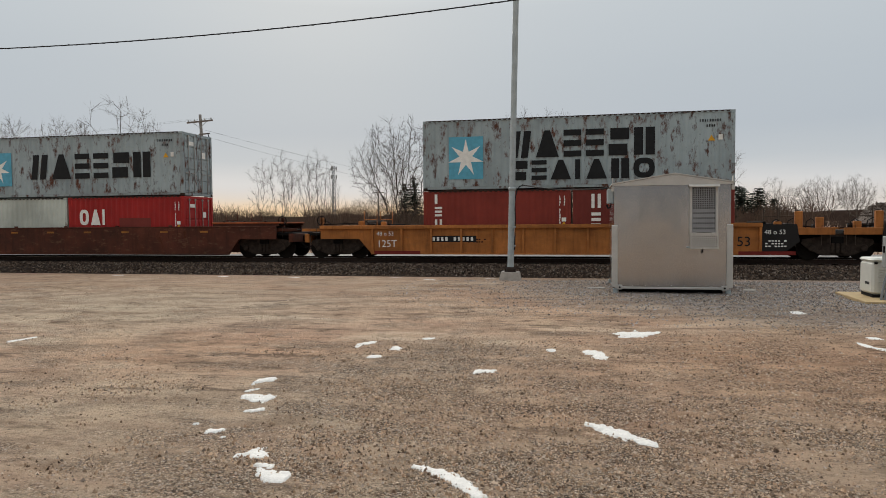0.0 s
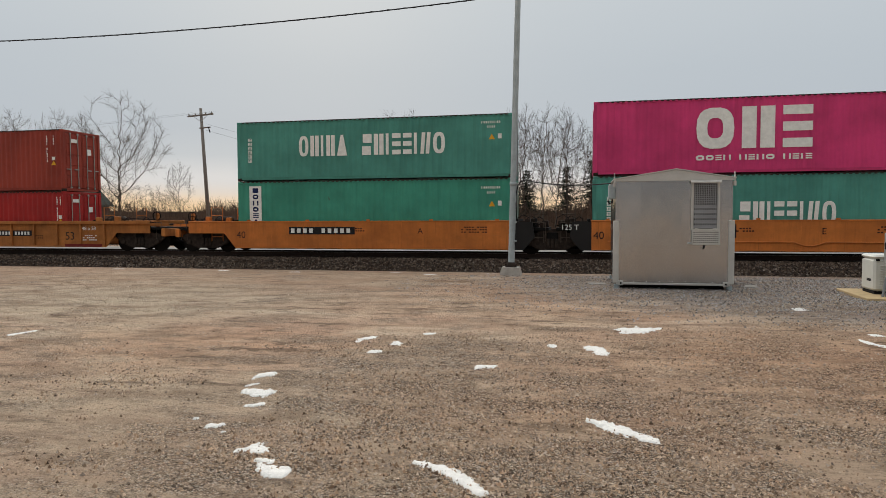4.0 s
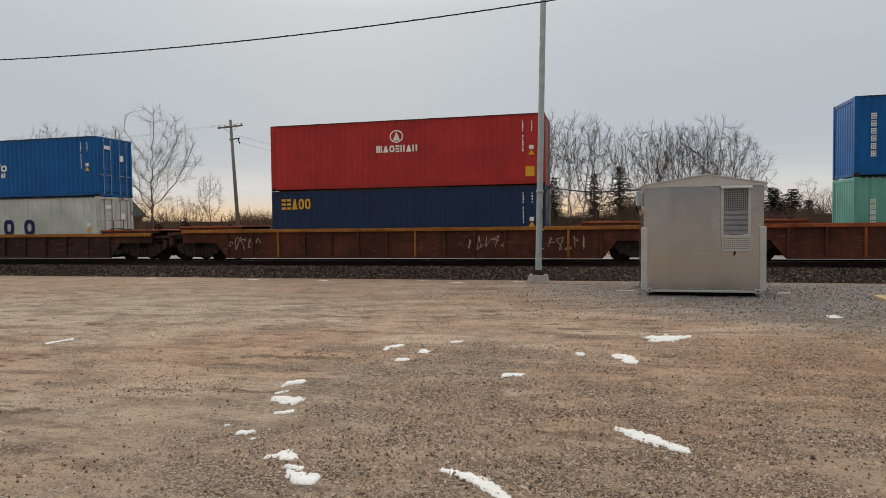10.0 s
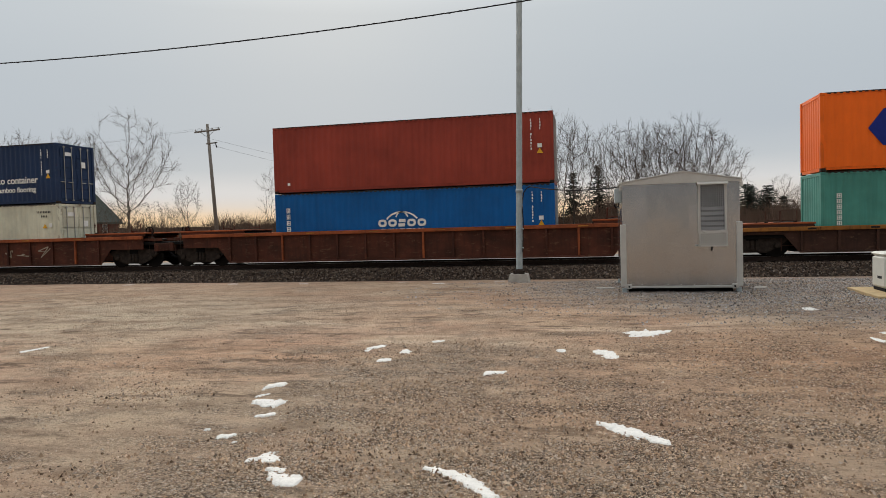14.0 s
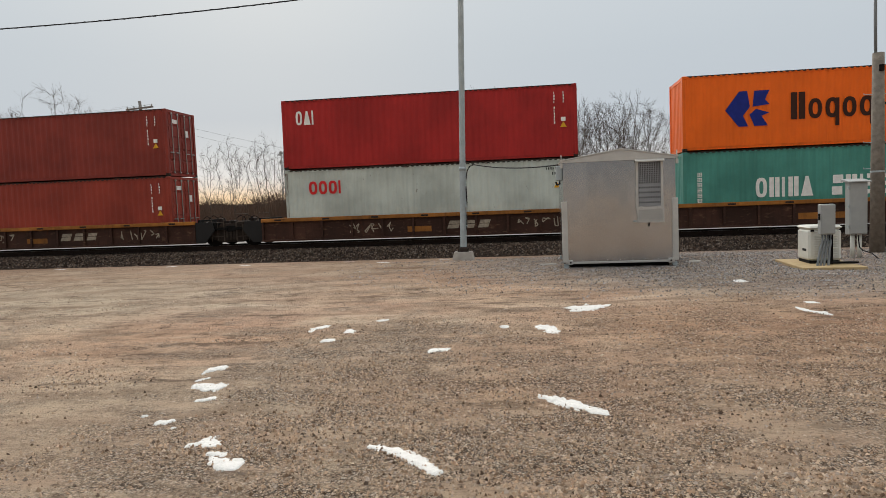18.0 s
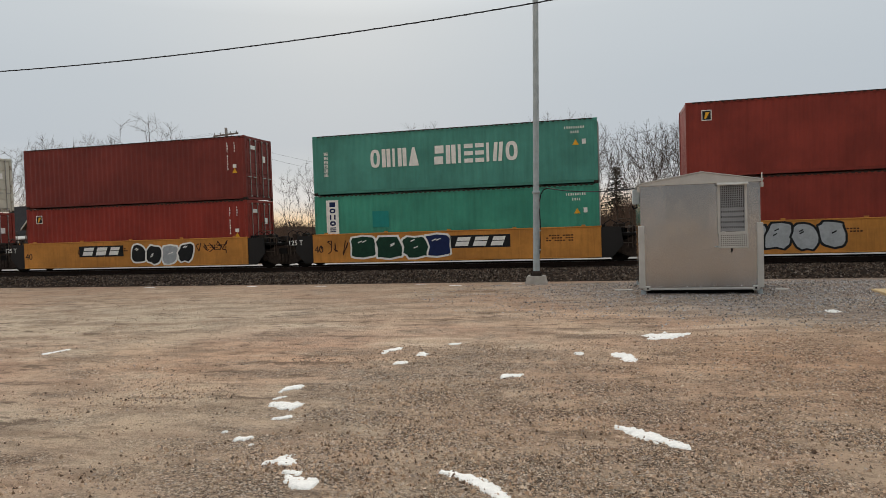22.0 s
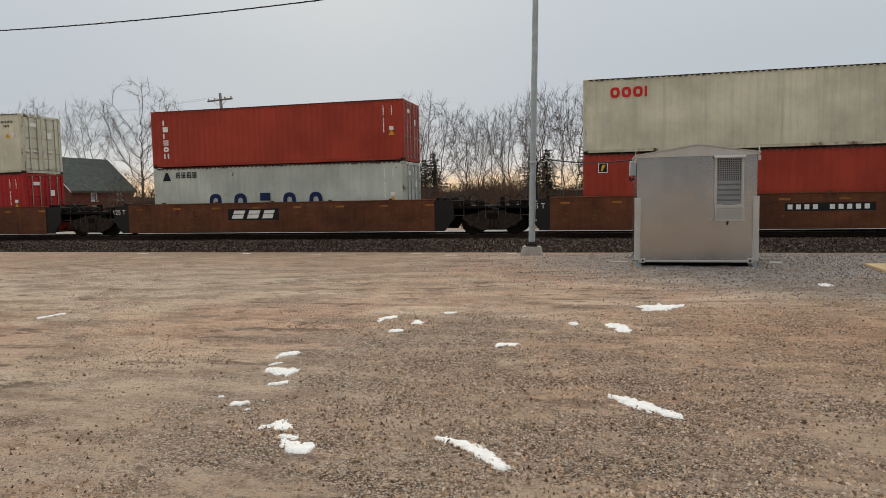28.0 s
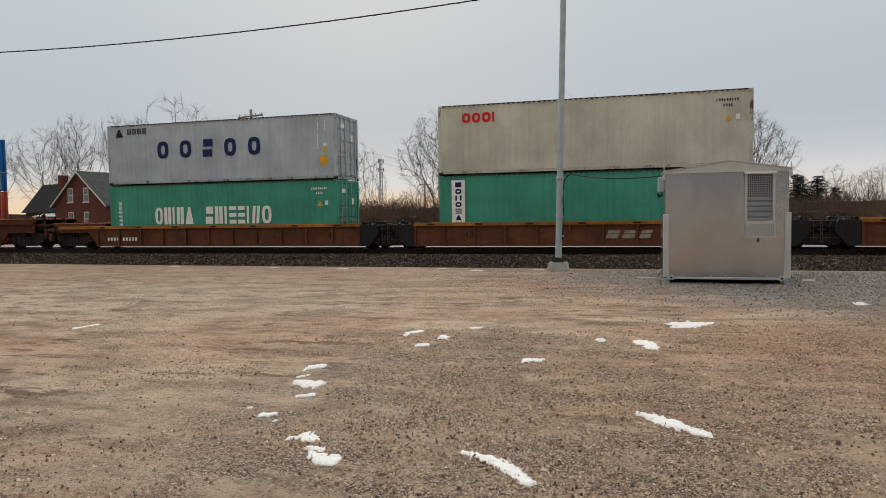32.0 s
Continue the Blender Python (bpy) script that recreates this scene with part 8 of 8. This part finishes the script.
def make_cars():
    xs = [s[0] for s in STACKS] + [560.0]
    mid = [x + LONG / 2 for x in xs]
    for i, (style, top, body, chord) in enumerate(CARS):
        if i >= len(xs):
            break
        left = JOINTS[i - 1] if i else "a"
        right = JOINTS[i] if i < len(JOINTS) else "a"
        gl = (mid[i] - mid[i - 1]) / 2 if i else 9.7
        gr = (mid[i + 1] - mid[i]) / 2 if i + 1 < len(mid) else 8.4
        base, yf, bot = add_car(i, xs[i], style, top, body, chord, left, right, gl, gr, CAR_COLOUR[body] + " " + CAR_LABEL[style].replace("yellow smooth", "smooth").replace("dark brown ", "").replace("rust-brown ", ""))
        TRAIN.append((base, mid[i], FACE_Y + 1.219, 0.0))
        web = yf + 0.09
        dress_car(i, base, style, top, body, yf, web, bot)


def dress_car(i, base, style, top, body, yf, web, bot):
    """Letters, plates and graffiti as each car carries them."""
    if style == "smooth40":
        small_text(base, "40", -6.08, 0.66, 0.42, yf, BLACK, "black numerals 40")
        if i in (4, 8, 19, 23):
            number_bar(base, (-3.6, 0, 0, 0, -0.5)[0] if i == 4 else (-0.1 if i == 8 else (-3.7 if i == 19 else 0.0)), -0.6 if i == 4 else (2.8 if i == 8 else (-0.6 if i == 19 else 3.1)), 0.82, 1.14, yf)
        else:
            a = {5: -3.3, 6: 0.2, 7: -0.05, 20: -2.9, 21: 0.05, 22: 0.6}[i]
            plate_logo(base, a, a + 2.5, 0.72, 1.24, yf)
        small_text(base, {4: "A", 5: "E", 6: "D", 7: "C", 8: "B", 19: "A", 20: "E", 21: "D", 22: "C", 23: "B"}[i], -3.0 if i > 5 else 2.15, 0.86, 0.34, yf, BROWN_MARK, "unit letter")
        fine_print(base, -1.9, 1.05, 1.8, yf)
        fine_print(base, 4.0, 1.1, 1.2, yf, 3)
        small_text(base, "125 T", -7.35, 1.02, 0.3, yf + 0.03, WHITE, "white lettering 125 T")
        if i == 5:
            part("side_brace", Shape().tube([(-5.5, yf - 0.02, 0.56), (1.2, yf - 0.02, 0.56), (1.6, yf - 0.02, 0.42), (1.9, yf - 0.02, 0.42), (2.3, yf - 0.02, 0.56), (6.0, yf - 0.02, 0.56)], 0.03, 6), paint(body), base, "bent pipe along the side")
        if i == 19:
            scribble(base, -6.0, -4.2, 0.35, 1.2, yf, CASTING, 3, 6, 0.06)
            scribble(base, -5.9, -4.4, 0.4, 1.25, yf, FADED_WHITE, 4, 5, 0.05)
            throw_up(base, -0.6, 1.4, 0.5, 1.3, yf, [FADED_WHITE], paint(body), 21, 3)
            throw_up(base, 2.6, 5.9, 0.42, 1.36, yf, [FADED_WHITE], CASTING, 9, 4)
        if i == 20:
            throw_up(base, 0.0, 3.4, 0.3, 1.3, yf, [BLACK, BLACK, SILVER_MARK, BLACK], WHITE, 5, 4)
            scribble(base, 3.5, 5.2, 0.7, 1.35, yf, BROWN_MARK, 6, 5, 0.04)
        if i == 21:
            throw_up(base, -4.4, -0.9, 0.3, 1.36, yf, [GREEN_MARK], WHITE, 6, 3)
            throw_up(base, -1.1, 0.05, 0.3, 1.36, yf, [NAVY_MARK], WHITE, 6, 1)
            scribble(base, -5.9, -4.5, 0.5, 1.2, yf, BROWN_MARK, 16, 4, 0.04)
        if i == 22:
            throw_up(base, -5.2, -0.7, 0.3, 1.42, yf, [SILVER_MARK], BLACK, 12, 5)
            scribble(base, 3.3, 5.3, 0.7, 1.3, yf, BLACK, 13, 6, 0.045)
        if i == 23:
            throw_up(base, -5.8, -0.3, 0.3, 1.38, yf, [LIME_MARK], BLACK, 14, 6)
    elif style == "ribbed":
        if body == "car_gold":
            small_text(base, "53", 6.15, 0.55, 0.52, web, BLACK, "black numerals 53")
            for e, txt in ((-1, "125T"), (1, "")):
                x = 7.12 if e > 0 else -8.1
                small_text(base, "48 o 53", x, 1.0, 0.24, yf + 0.03, WHITE, "white lettering on black panel")
                if txt:
                    small_text(base, txt, -8.1, 0.52, 0.42, yf + 0.03, WHITE, "white lettering 125T")
                else:
                    fine_print(base, 7.15, 0.72, 0.8, yf + 0.03, 3, WHITE)
            part("reflector_strip", Shape().box(-8.2, -6.2, yf - 0.006, yf, bot + 0.0, bot + 0.14).box(6.2, 8.2, yf - 0.006, yf, bot + 0.0, bot + 0.14), RED_STRIP, base, "dull red strip")
            if i == 1 or i == 3:
                a = -5.75 if i == 1 else 2.4
                number_bar(base, a, a + 1.9, 0.72, 0.98, web - 0.002)
            else:
                part("faded_logo", glyphs(Shape(), 0, 1, 0, 1, "112", 2.0, 0.6, 0, web - 0.004, web).mesh("faded_logo"), paint("car_copper"), base, "faded brown letter shapes")
            fine_print(base, -4.2, 0.8, 0.8, web)
            fine_print(base, 4.4, 0.7, 0.6, web)
        else:
            for k in range(6):
                part("reflector", Shape().box(-7.5 + 2.9 * k, -7.1 + 2.9 * k, yf - 0.026, yf - 0.02, top - 0.1, top - 0.05), paint("sill_yellow"), base, "small worn yellow reflector")
            if i == 10:
                scribble(base, -8.3, -6.6, 0.5, 1.15, web, FADED_WHITE, 30, 5, 0.035)
                scribble(base, 2.9, 4.6, 0.5, 1.1, web, FADED_WHITE, 31, 5, 0.03)
                scribble(base, 6.2, 7.8, 0.5, 1.1, web, FADED_WHITE, 32, 5, 0.03)
            if i == 11:
                scribble(base, -4.6, 4.0, 0.5, 1.12, web, FADED_WHITE, 33, 17, 0.045)
            if i == 12:
                scribble(base, -7.8, 5.6, 0.42, 1.12, web, FADED_WHITE, 34, 13, 0.04)
            if i == 24:
                number_bar(base, -5.7, -4.0, 0.6, 0.86, web, False)
                for k, (x, m) in enumerate(((-3.3, CASTING), (-2.1, CASTING), (-0.9, BROWN_MARK), (0.3, CASTING), (1.5, NAVY_MARK))):
                    throw_up(base, x, x + 0.8, 0.5, 1.2, web, [m], m, 40 + k, 1)
                plate_logo(base, 3.0, 5.2, 0.62, 1.1, web, False)
                small_text(base, "53", 5.9, 0.62, 0.42, web, BLACK, "dark numerals 53")
            if i == 28:
                scribble(base, -2.2, 3.4, 0.5, 1.1, web, paint("sill_yellow"), 44, 8, 0.02)
                plate_logo(base, 4.3, 6.3, 0.66, 1.1, web, False)
    elif style == "spine":
        for k in range(7):
            part("reflector", Shape().box(-6.6 + 2.1 * k, -6.3 + 2.1 * k, yf - 0.026, yf - 0.02, top - 0.11, top - 0.04), CASTING, base, "worn dark patch on the sill")
        if i in (29,):
            number_bar(base, -6.3, -4.4, 0.4, 0.66, web, False)
        if i in (15, 16, 17, 30):
            plate_logo(base, 0.6, 2.7, 0.42, 0.86, web, False)
        if i in (15, 16, 17):
            scribble(base, -3.4, -1.5, 0.42, 0.85, web, FADED_WHITE, 50 + i, 6, 0.04)
            scribble(base, 3.6, 5.6, 0.42, 0.85, web, FADED_WHITE, 60 + i, 6, 0.04)
            part("repair_plate", Shape().box(-0.9, 0.1, web - 0.012, web - 0.001, 0.4, 0.62), paint("sill_yellow"), base, "yellow plate")
        if i in (14, 18):
            part("repair_plate", Shape().box(-1.9, -0.9, web - 0.012, web - 0.001, 0.4, 0.64).box(-0.6, 0.3, web - 0.012, web - 0.001, 0.4, 0.64), paint("sill_yellow"), base, "yellow plates")
        small_text(base, "48", -5.0 if i == 30 else 5.6, 0.5, 0.42, web, BROWN_MARK, "faded dark numerals 48")
    elif style == "smooth53":
        for k in range(8):
            part("reflector", Shape().box(-7.0 + 2.0 * k, -6.62 + 2.0 * k, yf - 0.008, yf, top - 0.28, top - 0.2), paint("sill_yellow"), base, "worn yellow reflector strip")
        if i in (25, 27):
            a = 1.2 if i == 27 else -3.2
            number_bar(base, a, a + 3.0, 0.82, 1.12, yf)
        if i == 26:
            plate_logo(base, -2.2, 0.3, 0.72, 1.22, yf)
            small_text(base, "C", -4.0, 0.9, 0.34, yf, BROWN_MARK, "unit letter C")
        if i > 20:
            small_text(base, "125 T", -8.3, 1.05, 0.3, yf + 0.03, WHITE, "white lettering 125 T")


RED_STRIP = plain("dull_red_strip", srgb(120, 40, 34), 0.6, 0, 0.15)
make_loads()
make_cars()


# ---- what moves ----
ROLL = [(0, -0.00), (0.5, -8.54), (1, -17.19), (1.5, -25.77), (2, -34.33), (2.5, -42.87), (4.5, -76.95), (5, -85.45), (5.5, -94.05), (6, -102.10), (6.5, -110.68), (7, -119.36), (7.5, -127.99), (8, -136.58), (8.5, -145.18), (9, -153.77), (9.5, -162.32), (10, -170.96), (10.5, -179.59), (11, -188.21), (11.5, -196.81), (12, -205.41), (12.5, -213.98), (13, -222.54), (13.5, -231.21), (15.5, -265.95), (16, -274.66), (16.5, -283.38), (17, -292.12), (17.5, -300.88), (18, -309.65), (18.5, -318.26), (19, -326.83), (19.5, -335.39), (20, -343.96), (20.5, -352.60), (21, -361.26), (21.5, -369.96), (22, -378.57), (22.5, -387.17), (23, -395.80), (23.5, -404.46), (24, -413.12), (24.5, -421.75), (25, -430.37), (25.5, -438.98), (27.5, -473.36), (28, -481.94), (28.5, -490.65), (29, -499.20), (29.5, -507.90), (30, -516.57), (30.5, -525.22), (31, -533.82), (31.5, -542.36), (32, -551.01)]


def motions():
    for ob, x, y, z in TRAIN:
        walk(ob, [(t, pose(x + s, y, z)) for t, s in ROLL])


motions()
